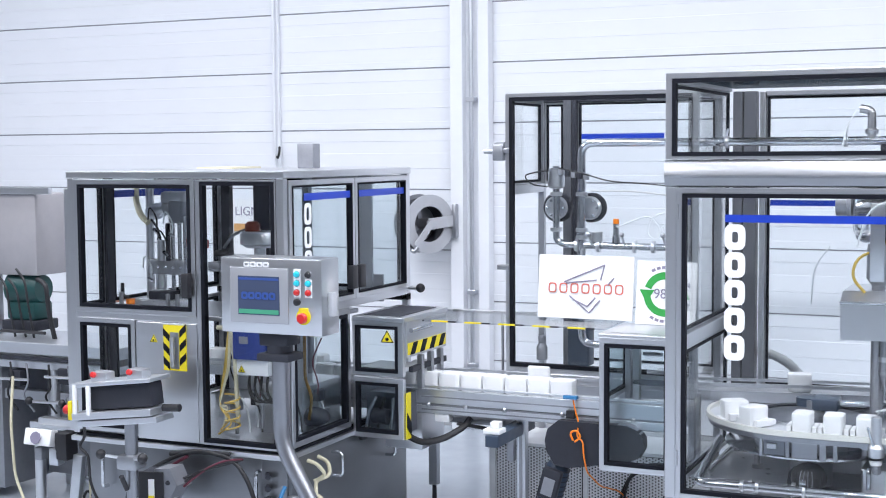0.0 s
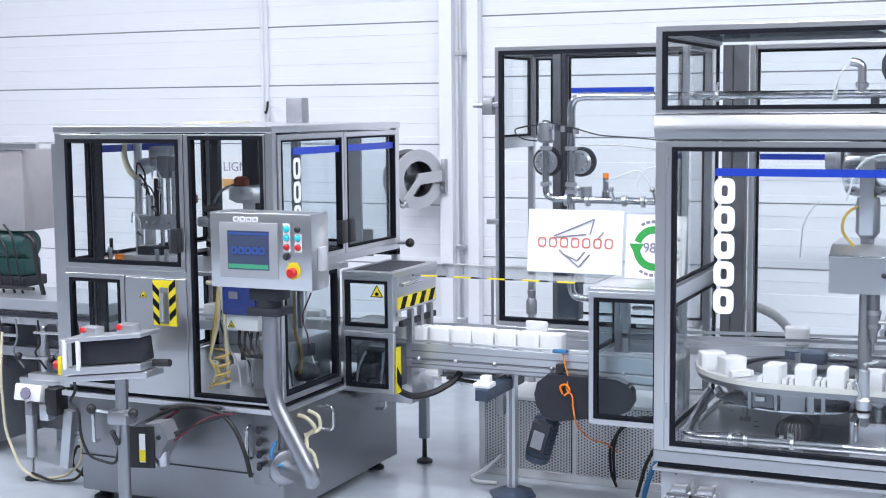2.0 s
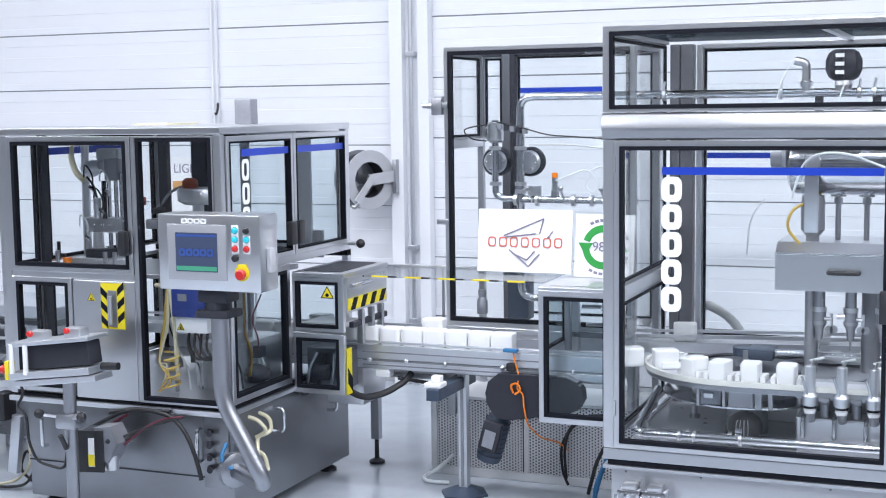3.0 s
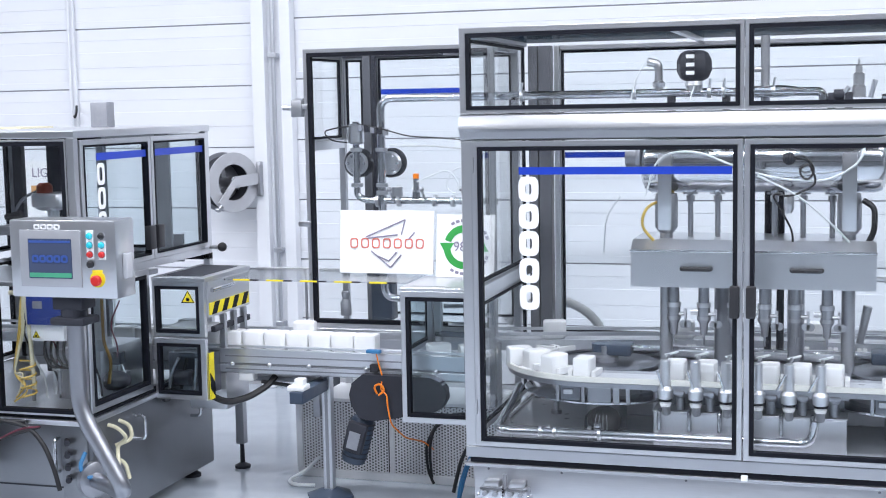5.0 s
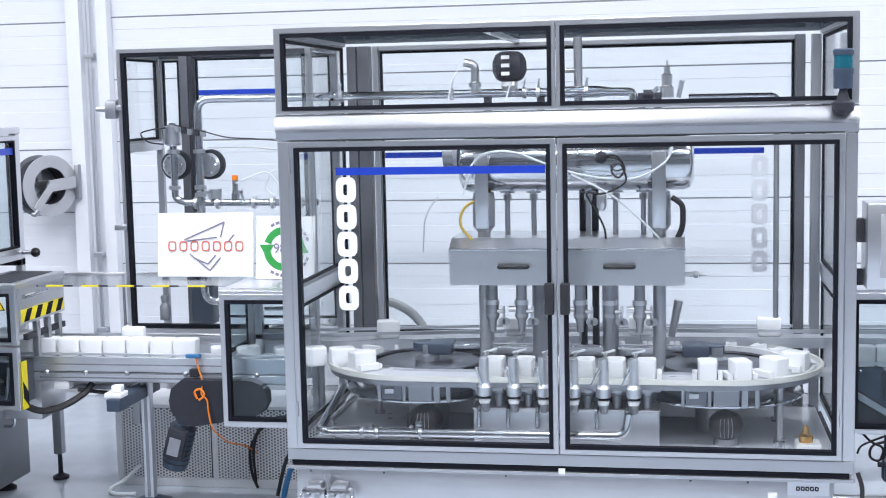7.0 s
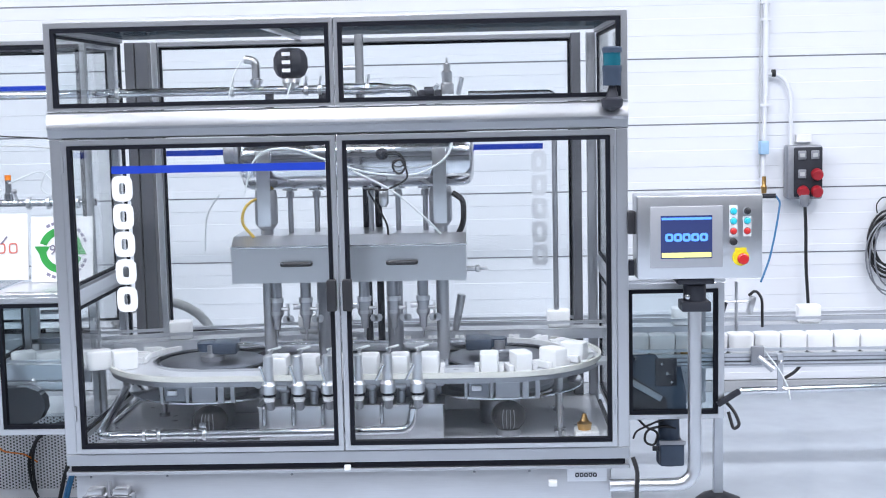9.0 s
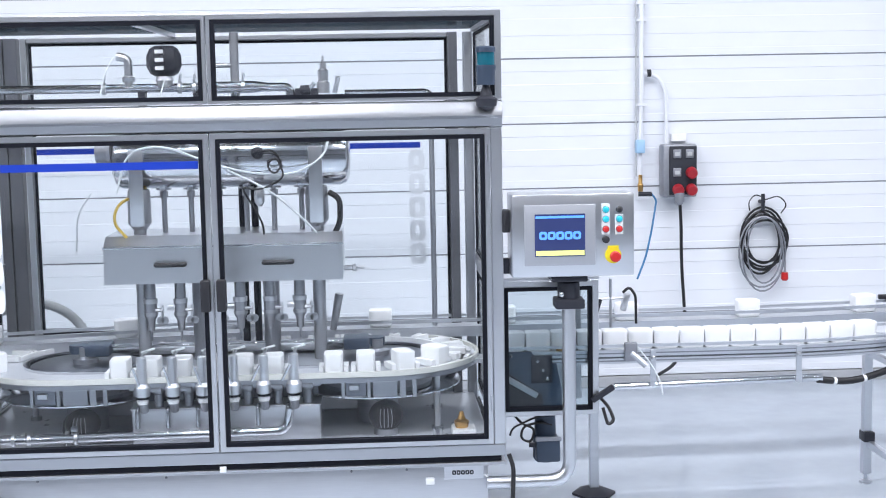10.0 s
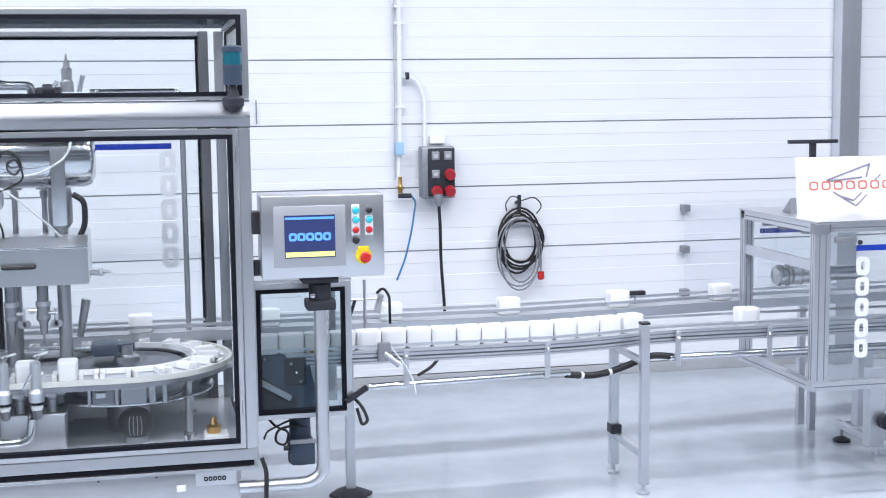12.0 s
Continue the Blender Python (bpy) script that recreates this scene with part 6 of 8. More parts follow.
def warning_sign(parent, x, y, z, s, plane="y"):
    w = part("warning_sign", plate([(x - s, z), (x + s, z), (x, z + 1.7 * s)], y - 0.003, y, plane), YELLOW, parent, "yellow triangular warning sign", smooth=False)
    bm = bmesh.new()
    o, i = [(x - s, z), (x + s, z), (x, z + 1.7 * s)], [(x - 0.78 * s, z + 0.12 * s), (x + 0.78 * s, z + 0.12 * s), (x, z + 1.46 * s)]
    a = [bm.verts.new((p, y - 0.0042, q)) for p, q in o]
    b = [bm.verts.new((p, y - 0.0042, q)) for p, q in i]
    for k in range(3):
        bm.faces.new((a[k], a[(k + 1) % 3], b[(k + 1) % 3], b[k]))
    part("border", bm, GASKET, w, smooth=False)
    part("symbol", ball((x, y - 0.004, z + 0.45 * s), 0.24 * s, scale=(1.2, 0.02, 1), seg=10), GASKET, w)
    return w


warning_sign(cp, -2.445, YA - 0.0045, 1.10, 0.022)
# works inside the capper
# pale steel panel, added as well to lighten the view inside
part("brightening_panel", box(-2.15, -1.95, 0.10, 0.12, 0.614, 1.185, 0.003), STEEL, cp, smooth=False)
part("lower_block", box(-1.93, -1.78, -0.10, 0.05, 0.614, 0.72, 0.006), STEEL_DULL, cp)
for k, (x, y) in enumerate(((-2.08, -0.32), (-2.02, -0.30), (-1.88, -0.26), (-1.84, -0.22), (-1.80, -0.05))):
    part("inner_cable", tube([(x, y, 1.18), (x + 0.02, y - 0.03, 1.02), (x - 0.03, y, 0.86), (x + 0.03, y + 0.02, 0.74), (x + 0.05, y, 0.64)], 0.005, 0.06, 8), CABLE if k % 2 else HOSE_WHITE, cp)
for k in range(4):
    z = 0.66 + 0.045 * k
    part("yellow_coil", tube([(-2.125, -0.40, z), (-2.08, -0.45, z + 0.012), (-2.03, -0.40, z + 0.024), (-2.08, -0.35, z + 0.034), (-2.125, -0.40, z + 0.045)], 0.005, 0.03, 8), HOSE_YELLOW, cp)
part("inner_panel", box(-1.866, -1.784, 0.54, 0.56, 1.21, 1.905, 0.003), STEEL_DULL, cp, smooth=False)
part("inner_panel", box(-1.95, -1.75, 0.60, 0.62, 1.21, 1.36, 0.003), STEEL_DULL, cp, smooth=False)
part("inner_post", box(-2.02, -1.98, 0.20, 0.24, 0.61, 1.905, 0.003), GREY_METAL, cp, smooth=False)
part("top_hose", tube([(-1.93, -0.30, 1.22), (-1.90, -0.34, 1.42), (-1.80, -0.36, 1.47), (-1.73, -0.36, 1.42), (-1.73, -0.34, 1.25)], 0.011, 0.06, 10), HOSE_CREAM, cp, "cream air hose loop")
for k, (x, y) in enumerate(((-2.12, -0.30), (-2.05, -0.22), (-1.97, -0.30), (-1.90, -0.18), (-1.82, -0.30), (-1.76, -0.10))):
    part("work_rod", rod((x, y, 0.62 + 0.02 * k), (x, y, 0.92 - 0.03 * (k % 3)), 0.010, seg=8), STEEL if k % 2 else GREY_METAL, cp)
    part("work_block", box(x - 0.022, x + 0.022, y - 0.03, y + 0.03, 0.74 + 0.02 * (k % 3), 0.80 + 0.02 * (k % 3), 0.004), CHARCOAL if k % 2 else STEEL_DULL, cp)
    part("air_line", tube([(x, y - 0.02, 0.80), (x + 0.03, y - 0.05, 0.88), (x - 0.02, y - 0.04, 0.98), (x + 0.02, y, 1.10)], 0.004, 0.05, 6), (CABLE, HOSE_WHITE, CABLE_RED)[k % 3], cp)
for k, (x, z) in enumerate(((-2.70, 1.50), (-2.66, 1.60), (-2.76, 1.62), (-2.80, 1.36))):
    part("head_line", tube([(x, -0.07, z), (x + 0.03, -0.10, z + 0.07), (x - 0.03, -0.09, z + 0.14), (x - 0.06, -0.06, z + 0.06)], 0.0045, 0.05, 6), CABLE if k % 2 == 0 else HOSE_WHITE, cp)
    part("head_fitting", rod((x, -0.06, z - 0.01), (x, -0.09, z + 0.01), 0.010, seg=8), CHROME, cp)
for k in range(5):
    part("head_bolt", ball((-2.815 + 0.048 * k, -0.052, 1.425), 0.008, seg=8), CHROME, cp)
for x in (-2.90, -2.60, -2.54):
    part("bed_post", rod((x, -0.20, 1.21), (x, -0.20, 1.30), 0.012, seg=8), STEEL_DULL, cp)
part("lower_drive", box(-2.90, -2.62, -0.15, 0.15, 0.62, 0.98, 0.01), STEEL_DULL, cp, "dull steel drive case")
part("drive_pulley", turned([(0, 0.07), (0.03, 0.07), (0.035, 0.05)], (-2.76, -0.152, 0.85), (0, -1, 0)), GREY_METAL, cp)
part("inner_table", box(XA + 0.06, XB - 0.05, -0.30, 0.30, 1.185, 1.21, 0.004), STEEL_DULL, cp, smooth=False)
part("inner_column", rod((-2.857, 0.0, 1.21), (-2.85, 0.0, 1.90), 0.022), STEEL, cp)
part("inner_bed", box(-2.88, -2.58, -0.12, 0.12, 1.21, 1.255, 0.006), STEEL, cp, smooth=False)
part("capping_plate", box(-2.83, -2.60, -0.05, 0.05, 1.385, 1.465, 0.008), STEEL_DULL, cp)
for x in (-2.69, -2.645, -2.61):
    part("guide_rod", rod((x, -0.02, 1.25), (x, -0.02, 1.70), 0.012), CHROME, cp)
part("capping_motor", box(-2.70, -2.62, -0.05, 0.06, 1.66, 1.78, 0.012), GREY_METAL, cp)
part("motor_neck", box(-2.76, -2.62, -0.04, 0.05, 1.76, 1.83, 0.02), STEEL_DULL, cp)
part("capping_clamp", turned([(0, 0.035), (0.05, 0.045), (0.11, 0.035)], (-2.84, -0.02, 1.71), (1, 0, 0.25)), ALU, cp)
part("capping_head", turned([(0, 0.055), (0.04, 0.055), (0.05, 0.03), (0.14, 0.028)], (-2.77, -0.02, 1.255)), STEEL, cp)
part("dark_block", box(-2.80, -2.66, -0.10, 0.0, 1.23, 1.30, 0.008), CHARCOAL, cp)
part("duct_hose", tube([(-2.95, 0.02, 1.88), (-2.945, 0.0, 1.78), (-2.90, -0.02, 1.70), (-2.84, -0.03, 1.66)], 0.017, 0.06), HOSE_CREAM, cp)
part("cylinder", rod((-2.745, -0.05, 1.46), (-2.745, -0.05, 1.57), 0.022), STEEL, cp)
part("cylinder", rod((-2.70, -0.05, 1.46), (-2.70, -0.05, 1.66), 0.013), CHARCOAL, cp)
part("air_line", tube([(-2.745, -0.05, 1.56), (-2.76, -0.06, 1.64), (-2.80, -0.06, 1.68)], 0.006, 0.03, 8), CABLE, cp)
part("orange_knob", turned([(0, 0.024), (0.03, 0.026)], (-2.90, -0.12, 1.225)), ORANGE, cp)
part("crank", tube([(-2.91, -0.12, 1.265), (-2.945, -0.13, 1.27), (-2.945, -0.13, 1.34)], 0.010, 0.01), BLACK, cp)
part("bowl", turned([(0, 0.07), (0.02, 0.105), (0.075, 0.105), (0.085, 0.10)], (-2.155, 0.0, 1.54), seg=28), STEEL, cp, "small steel bowl feeder")
part("bowl_foot", rod((-2.155, 0.0, 1.21), (-2.155, 0.0, 1.54), 0.03), STEEL, cp)
part("bowl_cap", turned([(0, 0.04), (0.035, 0.04), (0.05, 0.025)], (-2.20, 0.0, 1.625)), REDCAP, cp)
part("bowl_lever", rod((-2.42, -0.02, 1.50), (-2.33, -0.02, 1.52), 0.017), BLACK, cp)
part("bowl_hose", tube([(-2.38, 0.0, 1.53), (-2.33, 0.0, 1.60), (-2.25, 0.0, 1.63)], 0.008, 0.04, 8), GREY_METAL, cp)
part("red_block", box(-2.50, -2.47, -0.05, 0.0, 1.53, 1.575, 0.006), DARK_RED, cp)
part("stop_block", box(-2.45, -2.38, -0.05, 0.05, 1.41, 1.46, 0.006), GREY_METAL, cp)
ctl = part("controller", box(-2.06, -1.87, -0.42, -0.30, 1.02, 1.16, 0.006), PANEL_BLUE, cp, "blue controller box")
part("controller_base", box(-2.06, -1.87, -0.40, -0.30, 0.94, 1.02, 0.006), WHITE, ctl)
part("controller_display", box(-2.02, -1.97, -0.424, -0.42, 1.10, 1.135), GREY_METAL, ctl, smooth=False)
warning_sign(cp, -2.02, -0.402, 0.955, 0.02)
for k in range(4):
    x = -2.0 + 0.035 * k
    part("cable", tube([(x, -0.36, 0.94), (x, -0.38, 0.86), (x + 0.05, -0.38, 0.80), (x + 0.12, -0.30, 0.82)], 0.007, 0.04, 8), CABLE, cp)
part("inner_block", box(-2.05, -1.80, -0.2, 0.2, 0.606, 0.86, 0.01), STEEL, cp)
for k in range(4):
    part("yellow_hose", tube([(-2.15 + 0.012 * k, -0.42, 0.64 + 0.02 * k), (-2.06 - 0.01 * k, -0.42, 0.70 + 0.03 * k), (-2.14, -0.43, 0.78), (-2.12 + 0.01 * k, -0.40, 0.98), (-2.10, -0.38, 1.22)], 0.0048, 0.04, 8), HOSE_YELLOW if k < 2 else HOSE_CREAM, cp)
part("inner_pipe", tube([(-2.16, -0.40, 1.17), (-2.08, -0.40, 1.17), (-2.06, -0.40, 1.0), (-2.06, -0.38, 0.70)], 0.011, 0.04), HOSE_CREAM, cp)
part("copper_pipe", tube([(-1.76, -0.2, 0.70), (-1.74, -0.2, 0.82), (-1.78, -0.2, 0.90), (-1.78, -0.2, 1.12)], 0.008, 0.04, 8), BRASS, cp)
part("dark_pump", ball((-1.78, -0.12, 0.70), 0.07, scale=(1.3, 1, 0.7)), CHARCOAL, cp)
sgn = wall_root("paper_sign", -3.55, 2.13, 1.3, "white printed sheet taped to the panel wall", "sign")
part("sheet", box(-3.77, -3.36, 2.125, 2.132, 1.31, 1.70, 0.002), PAPER, sgn, smooth=False)
words("LIGNE", 0.090, PRINT_GREY, "words", sgn, Matrix.Translation((-3.555, 2.1235, 1.615)) @ pose(0, 0, 0, 90))
part("word_bar", box(-3.685, -3.43, 2.121, 2.1235, 1.475, 1.53), PRINT_ORANGE, sgn, smooth=False)
# cables, hoses on the base
part("air_hose", tube([(XB, -0.34, 0.53), (XB + 0.05, -0.34, 0.52), (XB + 0.08, -0.30, 0.46), (XB + 0.02, -0.30, 0.42), (XB + 0.06, -0.36, 0.34)], 0.010, 0.03, 8), HOSE_CREAM, cp)
part("air_hose", tube([(XB, -0.24, 0.53), (XB + 0.06, -0.24, 0.51), (XB + 0.07, -0.24, 0.44), (XB + 0.01, -0.30, 0.42)], 0.010, 0.03, 8), HOSE_CREAM, cp)
part("air_hose", tube([(XB, -0.30, 0.36), (XB + 0.06, -0.30, 0.34), (XB + 0.08, -0.30, 0.26)], 0.010, 0.03, 8), HOSE_CREAM, cp)
part("blue_hose", tube([(XB - 0.02, -0.52, 0.44), (XB - 0.03, -0.56, 0.38), (XB + 0.0, -0.56, 0.33), (XB + 0.06, -0.54, 0.33)], 0.010, 0.03, 8), HOSE_BLUE, cp)
part("thick_cable", tube([(-2.35, YA - 0.02, 0.55), (-2.15, YA - 0.03, 0.585), (-1.98, YA - 0.03, 0.56), (-1.90, YA - 0.035, 0.48), (-1.85, YA - 0.035, 0.36), (-1.83, YA - 0.03, 0.26)], 0.011, 0.06, 10), CABLE, cp)
part("thick_cable", tube([(-2.55, YA + 0.0, 0.42), (-2.40, YA - 0.02, 0.50), (-2.25, YA - 0.03, 0.57), (-2.0, YA - 0.02, 0.58)], 0.010, 0.06, 10), CABLE, cp)
part("red_cable", tube([(-2.52, YA + 0.0, 0.40), (-2.38, YA - 0.02, 0.47), (-2.24, YA - 0.03, 0.55)], 0.008, 0.06, 10), CABLE_RED, cp)
part("terminal_strip", box(-1.86, -1.72, YA + 0.045, YA + 0.065, 0.20, 0.56, 0.004), CABINET_STEEL, cp)
for z in (0.30, 0.36, 0.42, 0.48):
    part("plug", rod((-1.83, YA + 0.05, z), (-1.80, YA + 0.0, z), 0.014), CHARCOAL, cp)
part("inlet_funnel", turned([(0, 0.02), (0.06, 0.05)], (XB + 0.02, 0.2, 0.53), (0, 0, 1), 12), BLACK, cp)

# outfeed box on the capper's side
ob_ = root("capper_outfeed", -1.58, 0.4, 0.56, "glazed outfeed box with striped warning edges", "machine guard")
glazing(ob_, "upper_window", XB + 0.004, -1.395, 0.885, 1.165, 0.14, "y", (0.016, 0.03, 0.018, 0.022), 0.016, 0.03, GLASS_SMOKE)
glazing(ob_, "lower_window", XB + 0.004, -1.395, 0.56, 0.875, 0.14, "y", (0.016, 0.03, 0.026, 0.026), 0.016, 0.03, GLASS_SMOKE)
part("lid", box(XB + 0.004, -1.385, 0.12, 0.66, 1.165, 1.19, 0.004), STEEL, ob_, "framed lid", smooth=False)
part("lid_inset", box(XB + 0.05, -1.43, 0.17, 0.61, 1.190, 1.1925), CHARCOAL, ob_, smooth=False)
part("side_plate", box(-1.40, -1.385, 0.155, 0.64, 0.98, 1.165, 0.003), STEEL, ob_, smooth=False)
stp = part("stripe_plate", box(-1.385, -1.380, 0.16, 0.62, 0.995, 1.055), YELLOW, ob_, "yellow and black striped plate", smooth=False)
for k in range(4):
    y = 0.18 + 0.115 * k
    part("stripe", plate([(y, 0.995), (y + 0.05, 0.995), (y + 0.09, 1.055), (y + 0.04, 1.055)], -1.380, -1.377, "x"), GASKET, stp, smooth=False)
part("lower_stripe", box(-1.393, -1.388, 0.15, 0.20, 0.56, 0.80), YELLOW, ob_, smooth=False)
part("lower_stripe_dark", plate([(0.15, 0.62), (0.20, 0.57), (0.20, 0.64), (0.15, 0.70)], -1.3875, -1.385, "x"), GASKET, ob_, smooth=False)
part("side_pipe", rod((-1.375, 0.18, 1.12), (-1.375, 0.42, 1.12), 0.012), CHROME, ob_)
for y in (0.30, 0.42, 0.54):
    part("guide_post", box(-1.40, -1.37, y, y + 0.03, 0.80, 0.98, 0.003), STEEL_DULL, ob_, smooth=False)
part("guide_bar", box(-1.40, -1.375, 0.2, 0.62, 0.90, 0.93, 0.003), CHARCOAL, ob_, smooth=False)
part("inner_case", box(XB + 0.02, -1.43, 0.24, 0.36, 0.57, 0.78, 0.006), DARK_STEEL, ob_, "dark drive case")
for k in range(3):
    part("inner_pipe", tube([(XB + 0.04 + 0.07 * k, 0.20, 0.60), (XB + 0.06 + 0.07 * k, 0.19, 0.68), (XB + 0.10 + 0.05 * k, 0.20, 0.76)], 0.009, 0.03, 8), CABLE if k % 2 else STEEL_DULL, ob_)
part("inner_motor", turned([(0, 0.03), (0.01, 0.042), (0.09, 0.042), (0.10, 0.03)], (XB + 0.08, 0.20, 0.66), (1, 0, 0)), CHARCOAL, ob_)
part("inner_tray", box(XB + 0.02, -1.43, 0.20, 0.40, 0.895, 0.92, 0.004), WHITE, ob_, smooth=False)
part("inner_post", box(-1.52, -1.49, 0.30, 0.33, 0.92, 1.16, 0.003), GREY_METAL, ob_, smooth=False)
part("lower_shell", box(-1.62, -1.40, 0.36, 0.64, 0.46, 0.66, 0.01), STEEL, ob_)
warning_sign(ob_, -1.482, 0.123, 1.06, 0.038)
part("cable", tube([(-1.44, 0.25, 0.56), (-1.35, 0.25, 0.525), (-1.25, 0.30, 0.545), (-1.17, 0.38, 0.60), (-1.15, 0.42, 0.64)], 0.018, 0.06, 8), CABLE, ob_)
part("cable", tube([(-1.20, 0.36, 0.62), (-1.05, 0.5, 0.57), (-0.95, 0.55, 0.55)], 0.010, 0.06, 8), CABLE, ob_)
part("leg", box(-1.605, -1.555, 0.865, 0.915, 0.14, 0.80, 0.004), STEEL_DULL, ob_, smooth=False)
part("leg_foot", turned([(0, 0.045), (0.014, 0.045), (0.03, 0.014), (0.14, 0.012)], (-1.58, 0.89, 0)), CHARCOAL, ob_)

# ---- stand with photo-electric head before the capper ----
ls = root("label_head_stand", -2.33, -0.9, 0, "steel post carrying an aluminium sensor head", "sensor stand")
part("post", rod((-2.33, -0.88, 0.02), (-2.33, -0.88, 0.80), 0.030), PIPE_STEEL, ls)
part("post_base", turned([(0, 0.12), (0.015, 0.12), (0.02, 0.05)], (-2.33, -0.88, 0)), STEEL_DULL, ls)
part("clamp", box(-2.385, -2.275, -0.93, -0.83, 0.55, 0.62, 0.012), STEEL_DULL, ls)
for s in (-1, 1):
    part("clamp_arm", rod((-2.33, -0.90, 0.60), (-2.33 + 0.11 * s, -0.95, 0.62), 0.008, seg=8), STEEL, ls)
    part("clamp_knob", ball((-2.33 + 0.12 * s, -0.955, 0.625), 0.024), BLACK, ls)
R = about(-2.38, -0.88, 0.85, 0, -7, 0)
part("lower_plate", box(-2.62, -2.16, -0.96, -0.80, 0.80, 0.835, 0.005, turn=R), ALU, ls, smooth=False)
part("lower_plate", box(-2.60, -2.14, -0.95, -0.81, 0.765, 0.795, 0.005, turn=R), ALU, ls, smooth=False)
part("head_box", box(-2.55, -2.17, -0.93, -0.83, 0.84, 0.95, 0.006, turn=R), CHARCOAL, ls, "dark sensor head")
part("top_plate", box(-2.61, -2.14, -0.96, -0.80, 0.955, 0.975, 0.004, turn=R), ALU, ls, smooth=False)
for x in (-2.595, -2.515):
    part("spacer", rod((x, -0.955, 0.825 - 0.02), (x, -0.955, 0.965 - 0.02), 0.012), WHITE, ls)
for x in (-2.52, -2.31):
    z = 0.965 + (x + 2.38) * 0.12
    part("button_box", box(x, x + 0.09, -0.93, -0.86, z, z + 0.06, 0.006), ALU, ls)
    part("red_cap", turned([(0, 0.014), (0.012, 0.014), (0.016, 0.010)], (x + 0.02, -0.93, z + 0.045), (0, -1, 0.3)), RED, ls)
part("end_stop_plate", box(-2.645, -2.62, -0.95, -0.90, 0.77, 0.86, 0.004), YELLOW, ls)
part("end_stop", turned([(0, 0.022), (0.03, 0.022)], (-2.645, -0.925, 0.815), (-1, 0, 0)), RED, ls)
part("side_knob", rod((-2.14, -0.88, 0.855), (-2.05, -0.88, 0.86), 0.018), BLACK, ls)
part("cable", tube([(-2.56, -0.94, 0.76), (-2.54, -0.95, 0.70), (-2.58, -0.96, 0.65), (-2.52, -0.96, 0.62), (-2.53, -0.94, 0.48), (-2.50, -0.92, 0.38), (-2.36, -0.90, 0.35), (-2.33, -0.9, 0.50)], 0.007, 0.04, 8), CABLE, ls)
part("lever", rod((-2.33, -0.92, 0.46), (-2.33, -0.96, 0.53), 0.012), BLACK, ls)
cu = root("coding_unit", -2.33, -0.66, 0.3, "dark printer unit with a yellow label beside the capper base", "printer")
T = about(-2.36, -0.66, 0.40, 0, 0, 14)
part("body", box(-2.41, -2.33, -0.72, -0.60, 0.305, 0.495, 0.006, turn=T), CHARCOAL, cu)
part("front_plate", box(-2.42, -2.29, -0.735, -0.725, 0.295, 0.50, 0.003, turn=T), BLACK, cu, smooth=False)
part("label_plate", box(-2.365, -2.335, -0.739, -0.736, 0.325, 0.465, turn=T), WHITE, cu, smooth=False)
part("label_band", box(-2.365, -2.335, -0.742, -0.7395, 0.33, 0.385, turn=T), YELLOW, cu, smooth=False)
part("cover", plate([(-2.33, 0.40), (-2.26, 0.34), (-2.20, 0.44), (-2.24, 0.52), (-2.33, 0.51)], -0.71, -0.60, "y"), GREY_METAL, cu, smooth=False)
part("pump", turned([(0, 0.035), (0.07, 0.035)], (-2.27, -0.66, 0.30)), STEEL, cu)
part("bolt_head", ball((-2.25, -0.712, 0.45), 0.012, seg=8), CHARCOAL, cu)
part("arm", rod((-2.30, -0.62, 0.40), (-2.30, -0.46, 0.40), 0.02), STEEL, cu)
for k in range(3):
    part("cable", tube([(-2.21, -0.64, 0.46 - 0.02 * k), (-2.12, -0.60, 0.50), (-2.02, -0.57, 0.53 + 0.01 * k), (-1.92, -0.56, 0.56)], 0.006, 0.05, 8), CABLE_RED if k == 2 else CABLE, cu)

# ---- left end: feeder machine ----
fd = root("cap_feeder", -4.0, 0.35, 0, "grey cap feeder hopper with a green motor above a conveyor", "feeder")
HOPPER_GREY = material("grey_hopper_steel", (0.40, 0.385, 0.40), 0.45, 0.4, 0.08, 20, stain=0.2)
part("hopper", box(-4.26, -3.82, 0.20, 0.55, 1.32, 1.80, 0.01), HOPPER_GREY, fd, "grey steel hopper panel")
part("hopper_rail", box(-4.26, -3.70, 0.18, 0.21, 1.80, 1.84, 0.004), STEEL, fd, smooth=False)
part("post", box(-4.26, -4.17, 0.20, 0.30, 0.9, 2.10, 0.006), STEEL_DULL, fd, smooth=False)
part("motor", turned([(0, 0.06), (0.02, 0.10), (0.20, 0.10), (0.24, 0.08)], (-4.10, 0.30, 1.235), (1, 0, 0), 24), TEAL, fd, "green motor")
part("gearbox", box(-4.08, -3.86, 0.22, 0.38, 1.05, 1.16, 0.02), TEAL, fd)
part("gear_foot", box(-4.10, -3.84, 0.20, 0.40, 0.99, 1.05, 0.008), CHARCOAL, fd)
part("hose", tube([(-4.16, 0.15, 1.45), (-4.22, 0.12, 1.25), (-4.17, 0.12, 1.05), (-4.16, 0.12, 0.93)], 0.022, 0.08), CABLE, fd)
part("hose", tube([(-3.82, 0.20, 1.30), (-3.74, 0.18, 1.28), (-3.72, 0.18, 1.10), (-3.70, 0.2, 0.95)], 0.014, 0.05), CABLE, fd)
for x, z in ((-3.99, 1.02), (-3.91, 1.0), (-3.85, 1.06)):
    part("thin_pipe", tube([(x - 0.10, 0.17, z + 0.30), (x - 0.02, 0.15, z + 0.24), (x, 0.15, z + 0.10), (x + 0.03, 0.16, 0.96)], 0.007, 0.05, 8), CABLE, fd)
